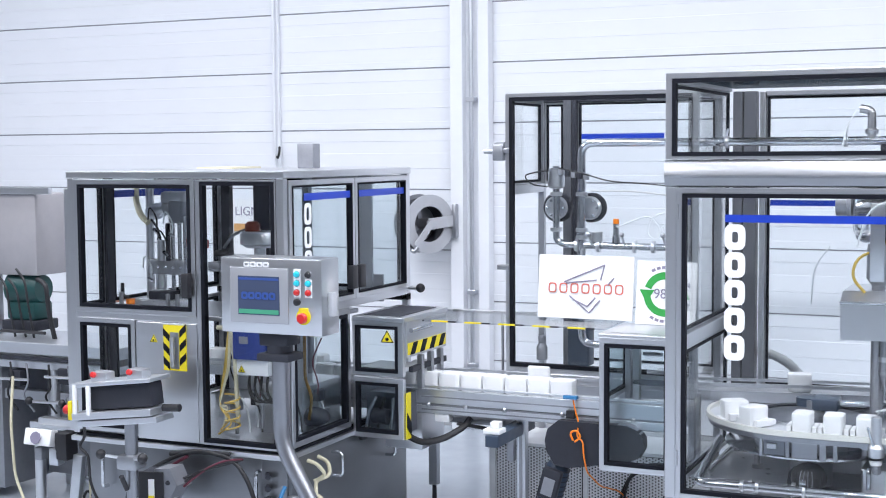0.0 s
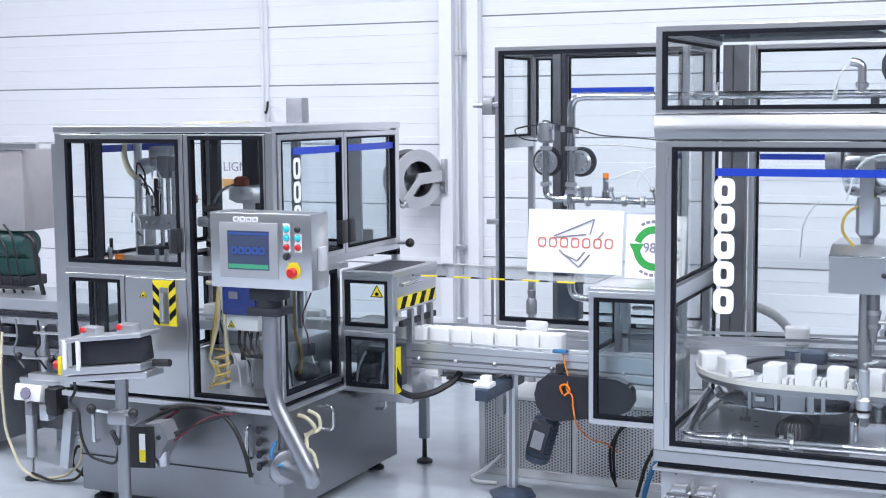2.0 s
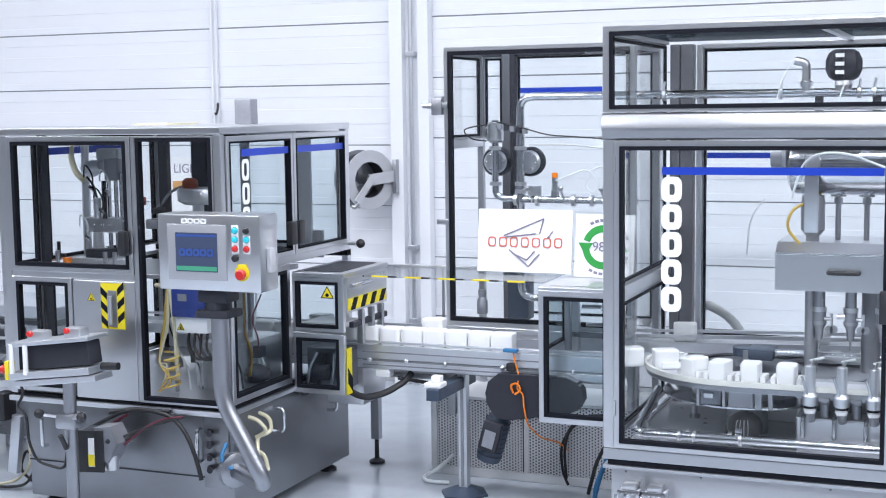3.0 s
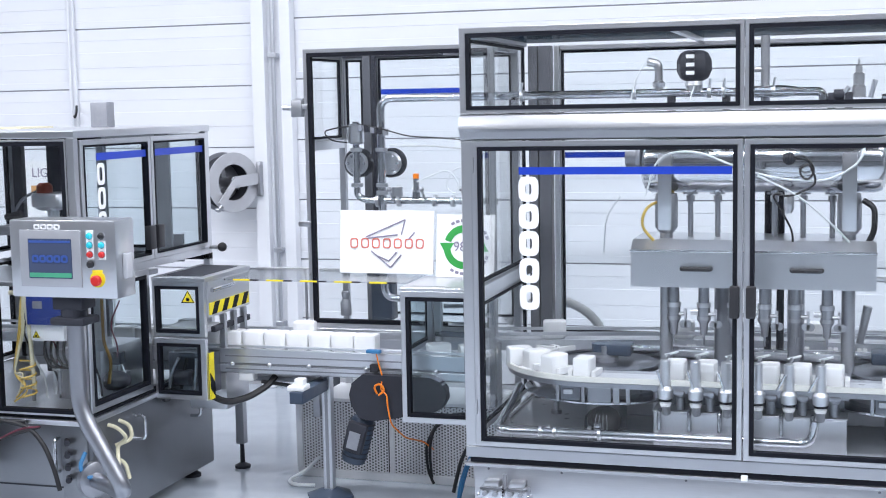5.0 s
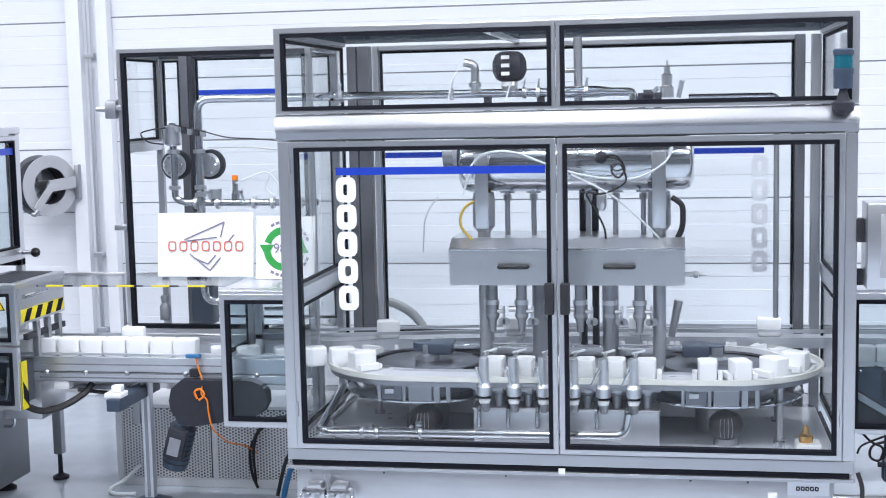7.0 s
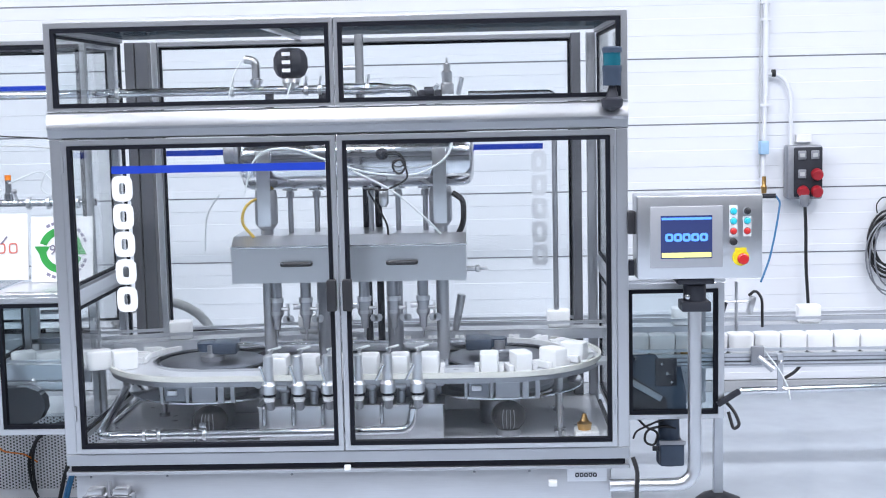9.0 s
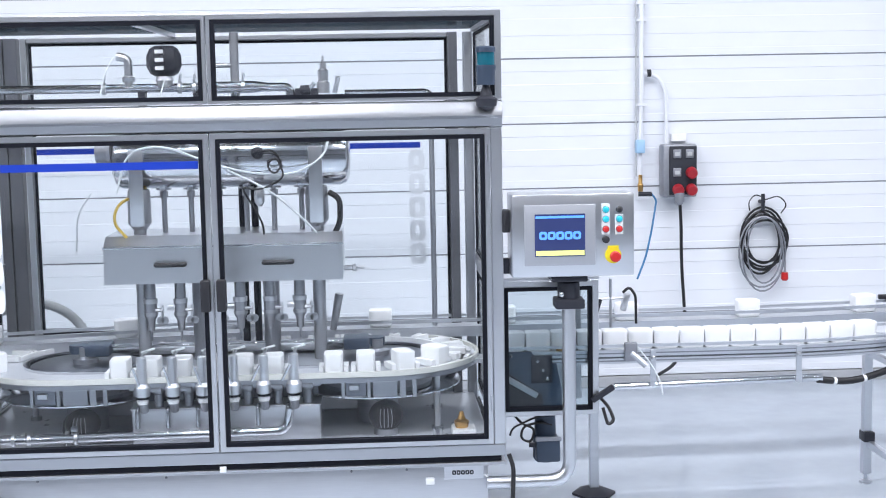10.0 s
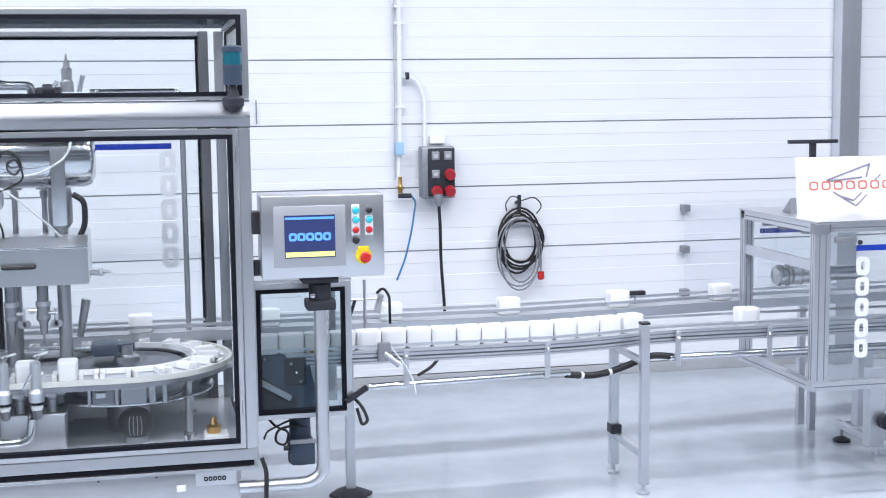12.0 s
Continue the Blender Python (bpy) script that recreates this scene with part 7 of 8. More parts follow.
part("valve_bar", rod((-4.05, 0.14, 0.995), (-3.72, 0.14, 0.995), 0.010, seg=8), BLACK, fd)
part("bed", box(-4.9, -3.10, 0.02, 0.50, 0.885, 0.955, 0.006), ALU, fd, "aluminium conveyor bed", smooth=False)
part("bed_slot", box(-4.9, -3.12, 0.005, 0.02, 0.855, 0.875), CHARCOAL, fd, smooth=False)
part("bed_lower", box(-4.9, -3.10, 0.02, 0.45, 0.805, 0.85, 0.004), ALU, fd, smooth=False)
part("cabinet", box(-4.9, -4.02, 0.10, 0.55, 0.06, 0.80, 0.006), GREY_METAL, fd, "dark steel cabinet")
part("support", rod((-3.62, 0.1, 0.50), (-3.62, 0.1, 0.80), 0.03), STEEL, fd)
part("support_foot", box(-3.75, -3.30, 0.02, 0.2, 0.46, 0.50, 0.006), STEEL, fd, smooth=False)
part("cross_handle", rod((-3.72, 0.0, 0.62), (-3.48, -0.02, 0.63), 0.010, seg=8), STEEL, fd)
for x in (-3.72, -3.48):
    part("knob", ball((x, -0.01, 0.625), 0.024, seg=10), BLACK, fd)
part("corner_block", box(-3.16, -3.10, -0.03, 0.03, 0.80, 0.94, 0.006), CHARCOAL, fd)
for k, x in enumerate((-3.86, -3.74, -3.58, -3.44, -3.30)):
    part("hanging_cable", tube([(x, 0.0, 0.84), (x + 0.03, -0.02, 0.74 - 0.02 * k), (x - 0.02, -0.02, 0.66), (x + 0.05, 0.0, 0.56)], 0.006, 0.05, 8), CABLE if k % 2 == 0 else GREY_METAL, fd)
for x, z in ((-3.88, 0.70), (-3.52, 0.73), (-3.28, 0.68)):
    part("under_box", box(x, x + 0.09, 0.0, 0.08, z, z + 0.09, 0.006), CHARCOAL, fd)
    part("under_rod", rod((x - 0.08, -0.01, z + 0.04), (x + 0.16, -0.01, z + 0.045), 0.009, seg=8), STEEL, fd)
part("under_frame", box(-4.0, -3.12, 0.10, 0.16, 0.60, 0.66, 0.005), STEEL_DULL, fd, smooth=False)
part("rear_cabinet", box(-4.0, -3.15, 0.46, 0.60, 0.08, 0.80, 0.006), GREY_METAL, fd, "grey steel rear cabinet", smooth=False)
ps = root("display_stand", -3.42, -0.26, 0, "steel post with a white indicator box", "indicator")
part("post", rod((-3.427, -0.26, 0.13), (-3.427, -0.26, 0.50), 0.030), STEEL, ps)
part("foot_rod", rod((-3.427, -0.26, 0.02), (-3.427, -0.26, 0.14), 0.009, seg=8), STEEL_DULL, ps)
part("foot", turned([(0, 0.045), (0.014, 0.045), (0.02, 0.012)], (-3.427, -0.26, 0)), CHARCOAL, ps)
part("indicator", box(-3.45, -3.27, -0.36, -0.30, 0.46, 0.55, 0.006, turn=about(-3.36, -0.33, 0.5, -14, 0, 0)), WHITE, ps, "white indicator face")
part("dial", turned([(0, 0.034), (0.008, 0.034)], (-3.36, -0.368, 0.51), (0, -1, 0.2), 8), PRINT_GREY, ps)
part("housing", box(-3.26, -3.18, -0.34, -0.24, 0.39, 0.54, 0.01), BLACK, ps)
part("relay", box(-3.40, -3.35, -0.34, -0.28, 0.38, 0.45, 0.006), GREY_METAL, ps)
part("relay", box(-3.30, -3.24, -0.34, -0.28, 0.36, 0.45, 0.006), ALU, ps)
part("bracket", box(-3.42, -3.14, -0.28, -0.22, 0.56, 0.60, 0.004), STEEL, ps, smooth=False)
part("hose", tube([(-3.66, -0.2, 0.80), (-3.64, -0.25, 0.55), (-3.62, -0.25, 0.25), (-3.50, -0.28, 0.06), (-3.36, -0.30, 0.015), (-3.20, -0.25, 0.04), (-3.12, -0.22, 0.12), (-3.14, -0.2, 0.26)], 0.008, 0.06, 8), HOSE_CREAM, ps)
part("cable", tube([(-3.40, -0.3, 0.05), (-3.26, -0.3, 0.015), (-3.12, -0.26, 0.03), (-3.08, -0.22, 0.14), (-3.16, -0.2, 0.22), (-3.20, -0.22, 0.10), (-3.10, -0.24, 0.05)], 0.008, 0.05, 8), CABLE, ps)
part("grey_duct", box(-3.19, -3.13, -0.30, -0.26, 0.10, 0.42, 0.004, turn=about(-3.16, -0.28, 0.26, 0, 8, 0)), ALU, ps)

# ---- right end: tunnel machine in aluminium profile ----
AX, AY0, AY1, AZ0, AZ1 = 5.225, -0.035, 0.80, 0.585, 1.362
tm = root("inspection_machine", 6.0, 0.4, 0, "aluminium profile machine frame with glazed sides", "machine")


def profile(x0, x1, y0, y1, z0, z1):
    """A slotted aluminium bar: a box with dark grooves along its length."""
    bar = part("profile", box(x0, x1, y0, y1, z0, z1, 0.003), ALU, tm, smooth=False)
    size = (x1 - x0, y1 - y0, z1 - z0)
    k = size.index(max(size))
    t = 0.008
    if k == 2:
        for q in (0.3, 0.7):
            xm = x0 + size[0] * q
            part("groove", box(xm - 0.003, xm + 0.003, y0 - 0.001, y0 + 0.002, z0 + 0.01, z1 - 0.01), GREY_METAL, bar, smooth=False)
            ym = y0 + size[1] * q
            part("groove", box(x0 - 0.001, x0 + 0.002, ym - 0.003, ym + 0.003, z0 + 0.01, z1 - 0.01), GREY_METAL, bar, smooth=False)
    elif k == 0:
        zm = (z0 + z1) / 2
        part("groove", box(x0 + 0.01, x1 - 0.01, y0 - 0.001, y0 + 0.002, zm - 0.003, zm + 0.003), GREY_METAL, bar, smooth=False)
    else:
        zm = (z0 + z1) / 2
        part("groove", box(x0 - 0.001, x0 + 0.002, y0 + 0.01, y1 - 0.01, zm - 0.003, zm + 0.003), GREY_METAL, bar, smooth=False)
    return bar


for x in (AX, 7.2):
    for y in (AY0, AY1 - 0.05):
        profile(x, x + (0.085 if y < 0.1 else 0.06), y, y + 0.05, AZ0, AZ1)
for z in (AZ0 - 0.045, AZ1 - 0.045):
    for y in (AY0, AY1 - 0.05):
        profile(AX, 7.26, y, y + 0.05, z, z + 0.045)
    profile(AX, AX + 0.05, AY0 + 0.05, AY1 - 0.05, z, z + 0.045)
part("side_bar", box(AX + 0.01, AX + 0.03, AY0 + 0.05, AY1 - 0.05, 1.13, 1.18), ALU, tm, smooth=False)
for c, a0, a1, pl_ in ((AX + 0.025, AY0 + 0.05, AY1 - 0.05, "x"),):
    part("side_pane", box(c - 0.002, c + 0.002, a0, a1, AZ0 + 0.35, AZ1 - 0.05), GLASS, tm, "clear pane", smooth=False).visible_shadow = False
fp = part("front_pane", box(AX + 0.09, 7.2, AY0 + 0.022, AY0 + 0.027, AZ0, AZ1 - 0.05), GLASS, tm, "clear pane", smooth=False)
fp.visible_shadow = False
part("blue_strip", box(5.455, 7.1, AY0 + 0.017, AY0 + 0.020, 1.222, 1.25), BLUE, fp, "blue film strip", smooth=False)
letter_bars(fp, "brand_mark", 5.455, AY0 + 0.020, 0.69, 0.072, 0.51, WHITE, 0.1)
part("top_plate", box(AX - 0.005, 7.27, AY0 - 0.005, AY1 + 0.005, AZ1, AZ1 + 0.012, 0.003), STEEL, tm, smooth=False)
part("corner_cap", box(AX - 0.006, AX + 0.075, AY0 - 0.008, AY0 + 0.04, AZ1 - 0.05, AZ1 + 0.001, 0.003), GREY_METAL, tm, smooth=False)
for y in (0.16, 0.42, 0.60):
    part("clip", box(AX + 0.05, AX + 0.11, y, y + 0.04, AZ1 - 0.07, AZ1 - 0.046), GREY_METAL, tm, smooth=False)
part("latch", box(5.335, 5.45, AY0 + 0.002, AY0 + 0.02, 1.265, 1.295, 0.004), GREY_METAL, tm)
part("latch_bolt", ball((5.47, AY0 + 0.01, 1.265), 0.013, seg=8), CHARCOAL, tm)
drum = part("drum", turned([(0, 0.030), (0.01, 0.046), (0.05, 0.046), (0.06, 0.036), (0.09, 0.036), (0.10, 0.052), (0.22, 0.052), (0.24, 0.040), (0.50, 0.040)], (5.30, 0.55, 1.035), (1, 0, 0), 28), STEEL, tm, "clamped steel cylinder")
for x in (5.33, 5.37, 5.44):
    part("drum_clamp", turned([(0, 0.057), (0.012, 0.057)], (x, 0.55, 1.035), (1, 0, 0), 20), STEEL_DULL, drum)
bp_ = part("back_pane", box(AX + 0.09, 7.2, AY1 - 0.03, AY1 - 0.025, AZ0 + 0.30, AZ1 - 0.05), GLASS, tm, "clear pane", smooth=False)
bp_.visible_shadow = False
part("blue_strip", box(AX + 0.10, 5.60, AY1 - 0.036, AY1 - 0.033, 1.235, 1.262), BLUE, bp_, "blue film strip", smooth=False)
part("inner_cabinet", box(6.25, 6.9, 0.20, 0.70, 0.62, 1.20, 0.008), ALU, tm)
for x, y in ((5.78, 0.38), (5.95, 0.80), (7.0, 0.10), (7.0, 0.70)):
    part("leg", box(x, x + 0.09, y, y + 0.07, 0.12, AZ0 - 0.045, 0.004), ALU, tm, smooth=False)
part("under_frame", box(5.93, 7.2, 0.06, 0.10, 0.085, 0.12, 0.004), ALU, tm, smooth=False)
part("under_frame", box(5.90, 5.94, 0.06, 0.97, 0.085, 0.12, 0.004), ALU, tm, smooth=False)
part("under_plate", box(5.92, 7.2, 0.93, 0.97, 0.085, 0.12), ALU, tm, smooth=False)
part("strut", rod((5.86, 0.36, 0.26), (6.15, 0.36, 0.44), 0.02), STEEL, tm)
part("pivot", turned([(0, 0.04), (0.05, 0.04)], (5.86, 0.33, 0.26), (0, 1, 0)), CHARCOAL, tm)
for x, y in ((5.94, 0.95), (7.0, 0.2), (5.94, 0.12)):
    part("foot_rod", rod((x, y, 0.03), (x, y, 0.09), 0.008, seg=8), STEEL_DULL, tm)
    part("foot", turned([(0, 0.05), (0.014, 0.05), (0.03, 0.012)], (x, y, 0)), CHARCOAL, tm)
tb = root("tee_handle", 5.62, 0.75, 1.37, "grey tee-shaped handle above the machine", "handle")
part("stem", box(5.605, 5.635, 0.74, 0.77, 1.374, 1.72, 0.003), CHARCOAL, tb, smooth=False)
part("bar", box(5.48, 5.76, 0.735, 0.775, 1.715, 1.735, 0.003), CHARCOAL, tb, smooth=False)


# ---- boards with marks ----
def mark_board(x0, x1, z0, z1, y, lean, stroke, bars_mat, stroke_r):
    """White board with a triangular line mark and a row of word blocks."""
    ob = root("mark_board", (x0 + x1) / 2, y, z0, "white board with a thin triangular mark and red word blocks", "sign board")
    w, t = x1 - x0, z1 - z0
    R = about(0, y, z0, lean, 0, 0)
    part("board", box(x0, x1, y, y + 0.012, z0, z1, 0.002, turn=R), PAPER, ob, smooth=False)

    def at(u, v, d=0.003):
        return R @ Vector((x0 + u * w, y - d, z0 + v * t))
    for a, b in (((0.28, 0.58), (0.70, 0.86)), ((0.70, 0.86), (0.66, 0.62)), ((0.34, 0.36), (0.55, 0.10)), ((0.55, 0.10), (0.66, 0.30)), ((0.38, 0.30), (0.53, 0.20)), ((0.53, 0.20), (0.61, 0.34)), ((0.30, 0.56), (0.62, 0.62)), ((0.74, 0.55), (0.80, 0.66))):
        part("stroke", rod(at(*a), at(*b), stroke_r, seg=6), stroke, ob)
    for k in range(7):
        u = 0.11 + 0.117 * k
        bm = bmesh.new()
        soft_ring(x0 + (u + 0.045) * w, z0 + 0.48 * t, 0.043 * w, 0.08 * t, 0.013 * w, y - 0.0035, y - 0.0015, bm)
        bmesh.ops.transform(bm, matrix=R, verts=bm.verts)
        part("word_block", bm, bars_mat, ob, smooth=False)
    return ob


mark_board(-0.848, -0.335, 1.165, 1.492, 0.61, -6, PRINT_GREY, PRINT_RED, 0.0035)
mb = mark_board(5.36, 5.95, 1.375, 1.66, 0.40, -8, PRINT_GREY, PRINT_RED, 0.0045)
part("prop", plate([(0.42, 1.375), (0.52, 1.375), (0.43, 1.45)], 5.33, 5.36, "x"), GREY_METAL, mb, smooth=False)
rb = root("ring_board", -0.2, 0.64, 1.15, "white board with a green ring of arrows and a number", "sign board")
RX, RZ, RY = -0.165, 1.31, 0.60
R = about(-0.315, RY, 1.155, -6, 0, -6)
part("board", box(-0.318, 0.0, RY, RY + 0.012, 1.155, 1.475, 0.002, turn=R), PAPER, rb, smooth=False)
bm = bmesh.new()
n = 40
for k in range(n):
    a0, a1 = 2 * math.pi * k / n, 2 * math.pi * (k + 1) / n
    if k in (18, 38):
        continue
    q = [bm.verts.new((RX + r * math.cos(a), RY - 0.002, RZ + r * math.sin(a))) for r, a in ((0.075, a0), (0.075, a1), (0.112, a1), (0.112, a0))]
    bm.faces.new(q)
for sx in (-1, 1):
    q = [bm.verts.new((RX + sx * u, RY - 0.0024, RZ + sx * v)) for u, v in ((0.055, -0.02), (0.135, -0.02), (0.095, 0.045))]
    bm.faces.new(q)
bmesh.ops.transform(bm, matrix=R, verts=bm.verts)
part("green_ring", bm, GREEN, rb, smooth=False)
words("98%", 0.07, PRINT_GREY, "number", rb, R @ Matrix.Translation((RX, RY - 0.0025, RZ)) @ pose(0, 0, 0, 90))
for k in range(9):
    for c, s in ((118, -1), (-118, 1)):
        a = math.radians(c + s * 12 * k)
        m = Matrix.Translation((RX + 0.135 * math.cos(a), RY - 0.002, RZ + 0.135 * math.sin(a))) @ pose(0, 0, 0, 0, -math.degrees(a) + 90, 0)
        bm = box(-0.010, 0.010, -0.0008, 0.0008, -0.007, 0.007)
        bmesh.ops.transform(bm, matrix=R @ m, verts=bm.verts)
        part("word_bar", bm, PRINT_GREY, rb, smooth=False)

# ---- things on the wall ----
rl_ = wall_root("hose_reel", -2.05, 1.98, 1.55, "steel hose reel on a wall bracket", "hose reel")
RC = Vector((-2.03, 1.86, 1.565))
RN = Vector((0.86, -0.51, 0)).normalized()
RT = Vector((0.51, 0.86, 0)).normalized()


def reel_spot(u, v, w):
    """Point of the reel: u across, v up, w towards its open side."""
    return RC + RT * u + Vector((0, 0, v)) + RN * w


def reel_disc(r0, r1, w0, w1, n=48):
    bm = bmesh.new()
    rings = [[bm.verts.new(reel_spot(r * math.cos(2 * math.pi * k / n), r * math.sin(2 * math.pi * k / n), w)) for k in range(n)] for r, w in ((r0, w0), (r1, w0), (r1, w1), (r0, w1))]
    for p in range(4):
        a, b = rings[p], rings[(p + 1) % 4]
        for k in range(n):
            j = (k + 1) % n
            bm.faces.new((a[k], a[j], b[j], b[k]))
    bmesh.ops.recalc_face_normals(bm, faces=bm.faces)
    return bm


def reel_bar(p, q, half, thick):
    """Flat bar between two spots in the reel's plane."""
    d = Vector((q[0] - p[0], q[1] - p[1])).normalized()
    s_ = Vector((-d.y, d.x)) * half
    bm = bmesh.new()
    c = []
    for w in (p[2], p[2] + thick):
        c.append([bm.verts.new(reel_spot(x, y, w)) for x, y in ((p[0] + s_.x, p[1] + s_.y), (q[0] + s_.x, q[1] + s_.y), (q[0] - s_.x, q[1] - s_.y), (p[0] - s_.x, p[1] - s_.y))])
    bm.faces.new(c[0])
    bm.faces.new(c[1])
    for k in range(4):
        j = (k + 1) % 4
        bm.faces.new((c[0][k], c[0][j], c[1][j], c[1][k]))
    bmesh.ops.recalc_face_normals(bm, faces=bm.faces)
    return bm


part("flange", reel_disc(0.115, 0.190, 0.0, 0.010), REEL_GREY, rl_, "round steel flange")
part("flange", reel_disc(0.03, 0.190, -0.125, -0.115), GREY_METAL, rl_, "round steel flange")
part("hose_pack", reel_disc(0.118, 0.165, -0.112, -0.004), CHARCOAL, rl_, "wound dark hose")
part("hub", reel_disc(0.012, 0.035, -0.11, 0.022, 24), STEEL_DULL, rl_)
for k in range(3):
    a = math.radians(100 + 120 * k)
    part("spoke", reel_bar((0, 0, -0.10), (0.12 * math.cos(a), 0.12 * math.sin(a), 0), 0.016, 0.008), STEEL_DULL, rl_)
part("arm", reel_bar((-0.02, 0.0, 0.024), (0.185, 0.02, 0), 0.036, 0.012), REEL_GREY, rl_, "flat steel arm")
part("arm", reel_bar((0.0, 0.02, 0.038), (-0.125, -0.135, 0), 0.022, 0.010), REEL_GREY, rl_, "flat steel arm")
bk = reel_spot(0.185, 0.02, 0.03)
part("wall_bracket", box(bk.x - 0.015, bk.x + 0.012, bk.y - 0.02, 2.138, 1.47, 1.69, 0.004), STEEL_DULL, rl_)
tip = reel_spot(-0.125, -0.14, 0.06)
part("hose_end", tube([tip, tip + Vector((-0.02, -0.01, -0.03)), tip + Vector((-0.04, -0.01, -0.02))], 0.014, 0.015), STEEL_DULL, rl_)

sk = wall_root("socket_box", 3.80, 2.05, 1.37, "grey wall socket box with red round sockets", "socket box")
part("body", box(3.70, 3.905, 2.02, 2.138, 1.375, 1.69, 0.012), GREY_METAL, sk, "dark grey plastic body")
part("front", box(3.735, 3.90, 2.005, 2.02, 1.39, 1.68, 0.006), CHARCOAL, sk)
for x, z in ((3.78, 1.635), (3.855, 1.635), (3.78, 1.525)):
    part("flap", box(x - 0.024, x + 0.024, 1.996, 2.006, z - 0.026, z + 0.026, 0.004), GREY_METAL, sk)
    part("flap_window", box(x - 0.014, x + 0.014, 1.993, 1.997, z - 0.012, z + 0.010), HOSE_GREY, sk, smooth=False)
for x, z in ((3.865, 1.525), (3.785, 1.425), (3.865, 1.425)):
    part("red_socket", turned([(0, 0.034), (0.03, 0.034), (0.04, 0.028)], (x, 2.005, z), (0, -1, -0.25)), DARK_RED, sk, "red round socket")
part("plug", turned([(0, 0.03), (0.05, 0.026), (0.07, 0.012)], (3.79, 1.985, 1.40), (0, -0.2, -1)), GREY_METAL, sk)
part("cable", tube([(3.79, 1.97, 1.34), (3.80, 1.98, 1.20), (3.805, 2.0, 1.0), (3.83, 2.02, 0.70), (3.82, 1.95, 0.52), (3.72, 1.80, 0.40), (3.60, 1.72, 0.36)], 0.010, 0.1, 8), CABLE, sk)
part("label_plate", box(3.77, 3.86, 2.11, 2.139, 1.705, 1.75, 0.003), PAPER, sk, smooth=False)
cd = wall_root("wall_conduit", 3.58, 2.1, 0.9, "white conduit pipes with an air line on the wall", "conduit")
part("pipe", rod((3.585, 2.10, 2.0), (3.59, 2.10, 4.86), 0.016), WALL, cd)
part("pipe", rod((3.57, 2.10, 1.45), (3.585, 2.10, 2.0), 0.013), WALL, cd)
part("wire", rod((3.555, 2.11, 1.50), (3.556, 2.11, 4.80), 0.004, seg=6), HOSE_GREY, cd)
part("branch", tube([(3.60, 2.10, 2.11), (3.68, 2.10, 2.10), (3.735, 2.10, 2.0), (3.735, 2.10, 1.69)], 0.012, 0.08), WALL, cd)
part("grommet", turned([(0, 0.022), (0.02, 0.022)], (3.62, 2.09, 2.115), (1, 0, 0)), CABLE, cd)
for z in (1.92, 2.42, 2.52):
    part("clip", box(3.555, 3.615, 2.085, 2.138, z, z + 0.016, 0.002), WALL, cd, smooth=False)
part("blue_block", box(3.55, 3.60, 2.06, 2.13, 1.64, 1.72, 0.006), material("pale_blue_plastic", (0.35, 0.55, 0.75), 0.4, 0, 0.05, 30), cd)
part("brass_fitting", turned([(0, 0.014), (0.04, 0.018), (0.05, 0.012), (0.10, 0.012)], (3.575, 2.08, 1.41)), BRASS, cd)
part("tee", rod((3.56, 2.07, 1.395), (3.64, 2.06, 1.395), 0.014), CHARCOAL, cd)
part("air_line", tube([(3.64, 2.06, 1.395), (3.665, 2.05, 1.36), (3.63, 2.0, 1.20), (3.55, 1.8, 1.05), (3.46, 1.6, 0.95)], 0.006, 0.08, 8), HOSE_BLUE, cd)
part("thin_wire", rod((2.725, 2.12, 1.84), (2.725, 2.12, 1.98), 0.004, seg=6), GREY_METAL, cd)
cr = wall_root("cable_coil", 4.32, 2.08, 0.8, "coiled black and grey cable hung on a wall hook", "cable")
random.seed(5)
for k in range(9):
    cx, cz = 4.325 + random.uniform(-0.018, 0.018), 1.10 + random.uniform(-0.03, 0.02)
    rx, rz = 0.130 + random.uniform(-0.025, 0.015), 0.165 + random.uniform(-0.03, 0.03)
    if k > 5:
        cz, rz = 1.04 - 0.012 * (k - 6), 0.205 + 0.012 * (k - 6)
    pts = [(cx + rx * math.cos(2 * math.pi * q / 24), 2.10 - 0.006 * k, cz + rz * math.sin(2 * math.pi * q / 24)) for q in range(25)]
    part("loop", tube(pts, 0.0068 if k < 6 else 0.005, 0.03, 8, None, 1), CABLE if k < 6 else GREY_METAL, cr)
part("hook", rod((4.32, 2.138, 1.33), (4.32, 2.06, 1.33), 0.012, seg=8), CHARCOAL, cr)
part("hanger", rod((4.32, 2.07, 1.28), (4.32, 2.07, 1.38), 0.012, seg=8), CHARCOAL, cr)
part("wire", tube([(4.32, 2.07, 1.36), (4.27, 2.07, 1.38), (4.23, 2.07, 1.33), (4.24, 2.07, 1.28)], 0.004, 0.04, 6), CABLE, cr)
part("wire", tube([(4.32, 2.07, 1.34), (4.42, 2.07, 1.37), (4.47, 2.07, 1.31), (4.43, 2.07, 1.26)], 0.004, 0.04, 6), CABLE, cr)
part("red_plug", turned([(0, 0.02), (0.04, 0.022), (0.05, 0.014)], (4.455, 2.06, 0.90), (0, 0, -1)), RED, cr, "red plug")
part("wire", tube([(4.44, 2.08, 1.05), (4.46, 2.07, 0.98), (4.455, 2.06, 0.90)], 0.006, 0.04, 6), GREY_METAL, cr)
wp = wall_root("clear_wall_plate", 5.8, 2.1, 0.7, "clear plate on small grey blocks against the wall", "panel")
part("sheet", box(5.42, 6.3, 2.09, 2.096, 0.70, 1.31), glass_material("clear_plate", (0.982, 0.986, 0.992), 0.05), wp, smooth=False)
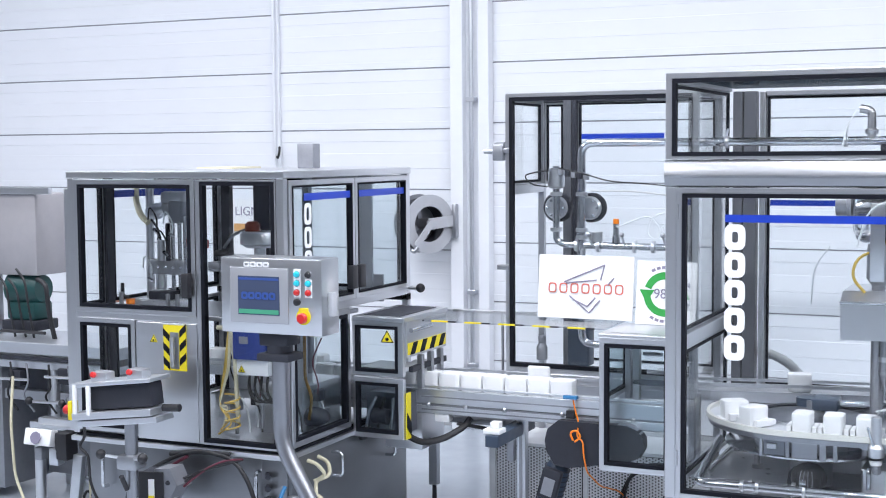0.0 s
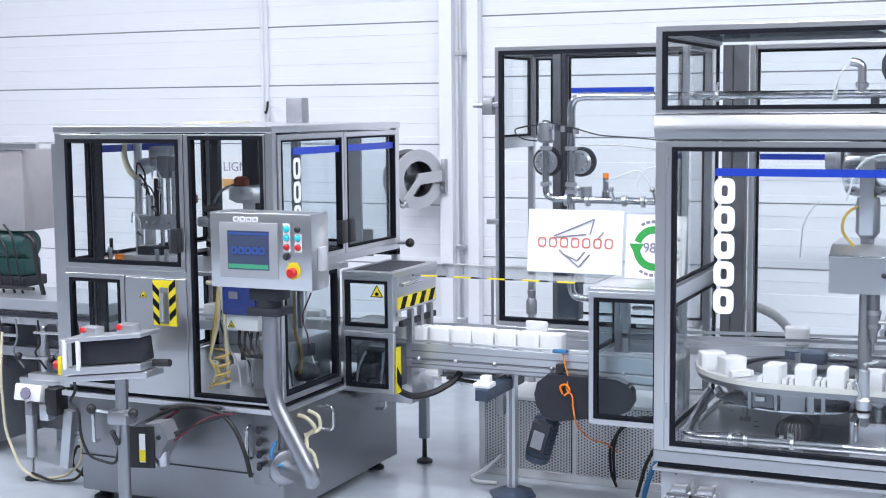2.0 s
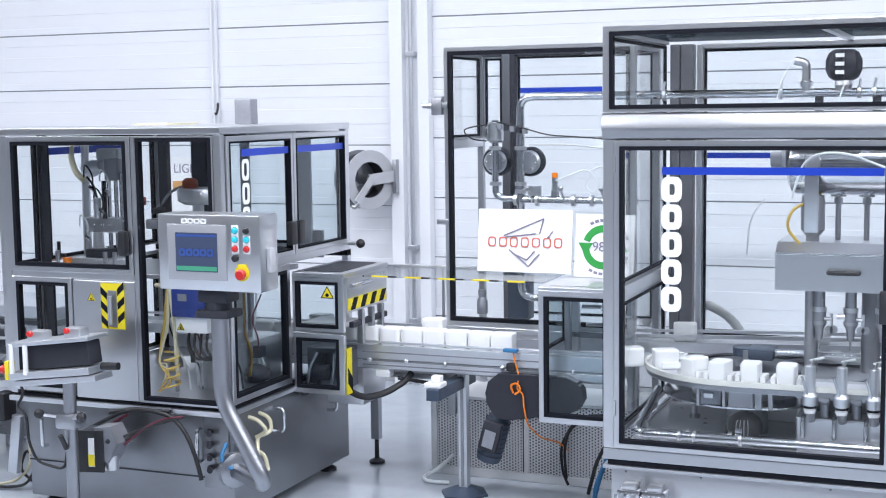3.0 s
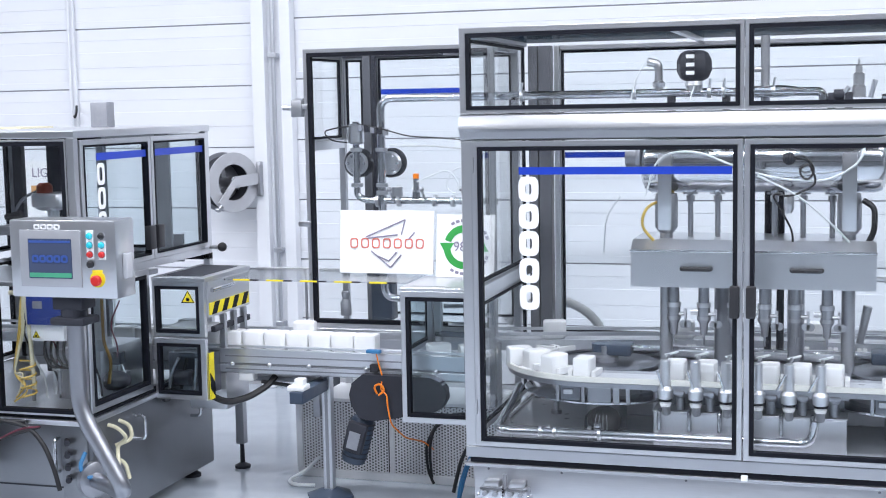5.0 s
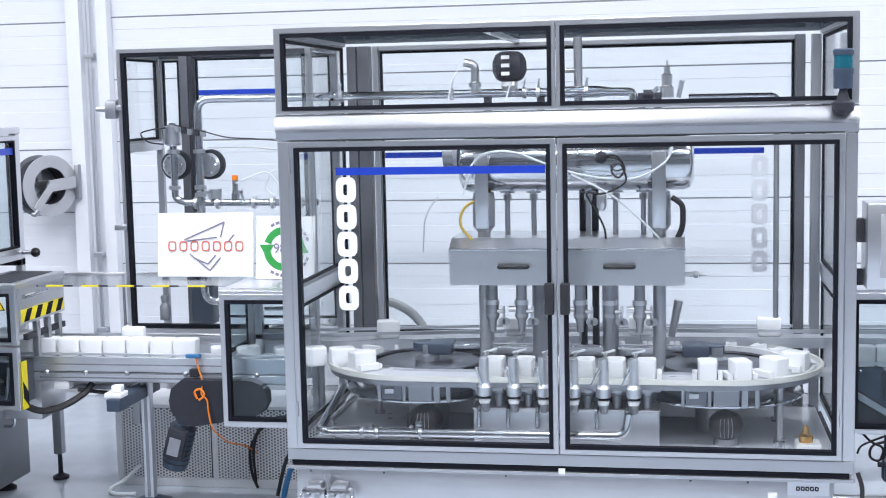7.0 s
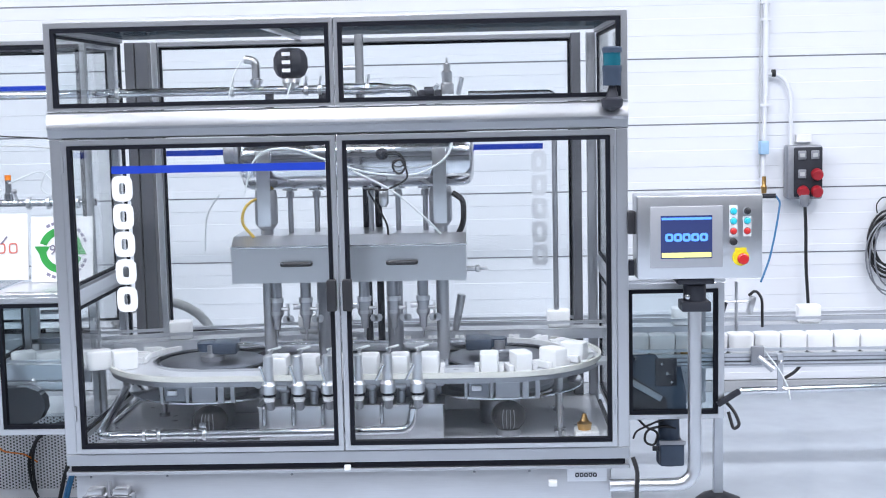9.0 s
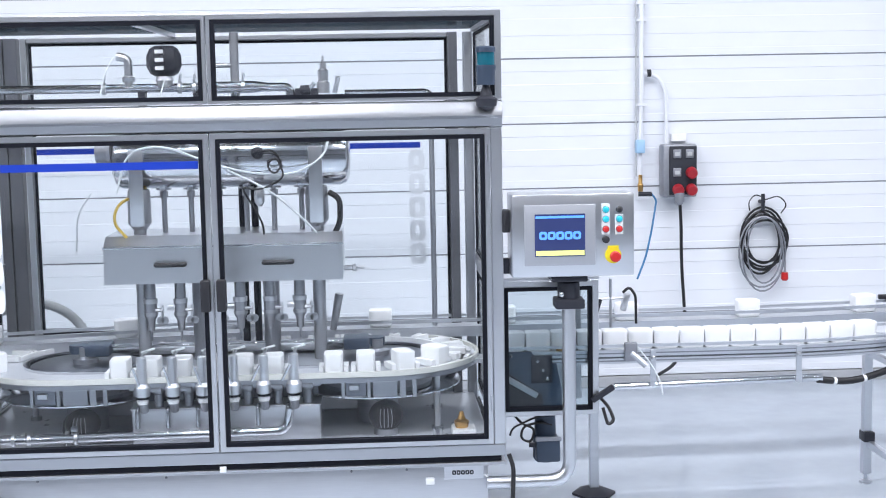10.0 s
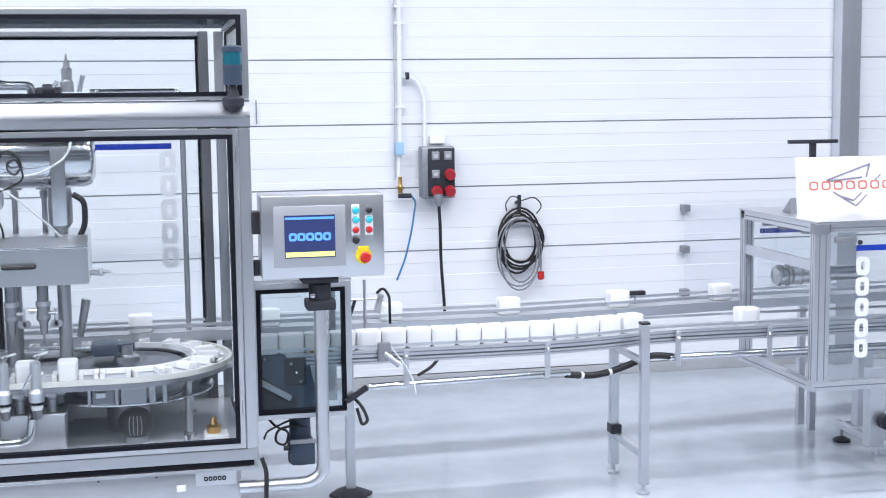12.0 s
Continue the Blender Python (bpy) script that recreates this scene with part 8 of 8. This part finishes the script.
for z in (0.72, 1.0, 1.265):
    part("block", box(5.405, 5.455, 2.08, 2.138, z - 0.022, z + 0.022, 0.003), GREY_METAL, wp, smooth=False)


# ---- motion ----
CAROUSEL_ROWS = [(0.0, 0.0), (0.35, 0.075), (1.0, 0.075), (2.35, 0.075), (2.9, 0.20), (3.6, 0.36), (4.3, 0.48), (4.7, 0.505), (6.0, 0.505), (7.3, 0.505), (9.3, 0.505), (10.0, 0.655), (10.5, 0.72), (11.2, 0.935), (12.0, 1.205)]


def leaving(t):
    """How far the first batch has been drawn off on the exit belt after the wheel has stopped."""
    return 0.55 * min(max((t - 5.4) / 3.2, 0.0), 1.0)




def shift(t):
    for (a, p), (b, q) in zip(CAROUSEL_ROWS, CAROUSEL_ROWS[1:]):
        if t <= b:
            return p + (q - p) * (t - a) / (b - a)
    return CAROUSEL_ROWS[-1][1]


def motions():
    lane_times = [0.75 * k for k in range(17)]
    for x0, ob in lane_tubs:
        rows = []
        for t in lane_times:
            x = x0 + SPEED * t
            rows.append((t, pose(x, lane_y(x), LANE_Z + 0.001, 0, 0, math.degrees(math.atan2(lane_y(x + 0.1) - lane_y(x - 0.1), 0.2)))))
        walk(ob, rows)
    car_times = sorted({t for t, _ in CAROUSEL_ROWS} | {3.2, 5.0, 5.4, 6.6, 8.0, 8.6, 10.25, 10.8, 11.6})
    for x0, ob in single_tubs:
        rows = []
        for t in lane_times:
            x = x0 - SINGLE_SPEED * t
            rows.append((t, pose(x, belt_place(x), 0.793, 0, 0, math.degrees(math.atan2(belt_place(x + 0.05) - belt_place(x - 0.05), 0.1)))))
        walk(ob, rows)
    for s0, last, first, ob in car_tubs:
        rows = []
        for t in car_times:
            x, y, a = on_way(min(s0 + shift(t) + (leaving(t) if first else 0.0), last))
            rows.append((t, pose(x, y, CZ + 0.001, 0, 0, a)))
        walk(ob, rows)
    for s0, first, ob in carriers:
        rows = []
        for t in car_times:
            x, y, a = on_oval(s0 + shift(t) + (leaving(t) if first else 0.0))
            rows.append((t, pose(x, y, CZ + 0.001, 0, 0, a)))
        walk(ob, rows)


motions()
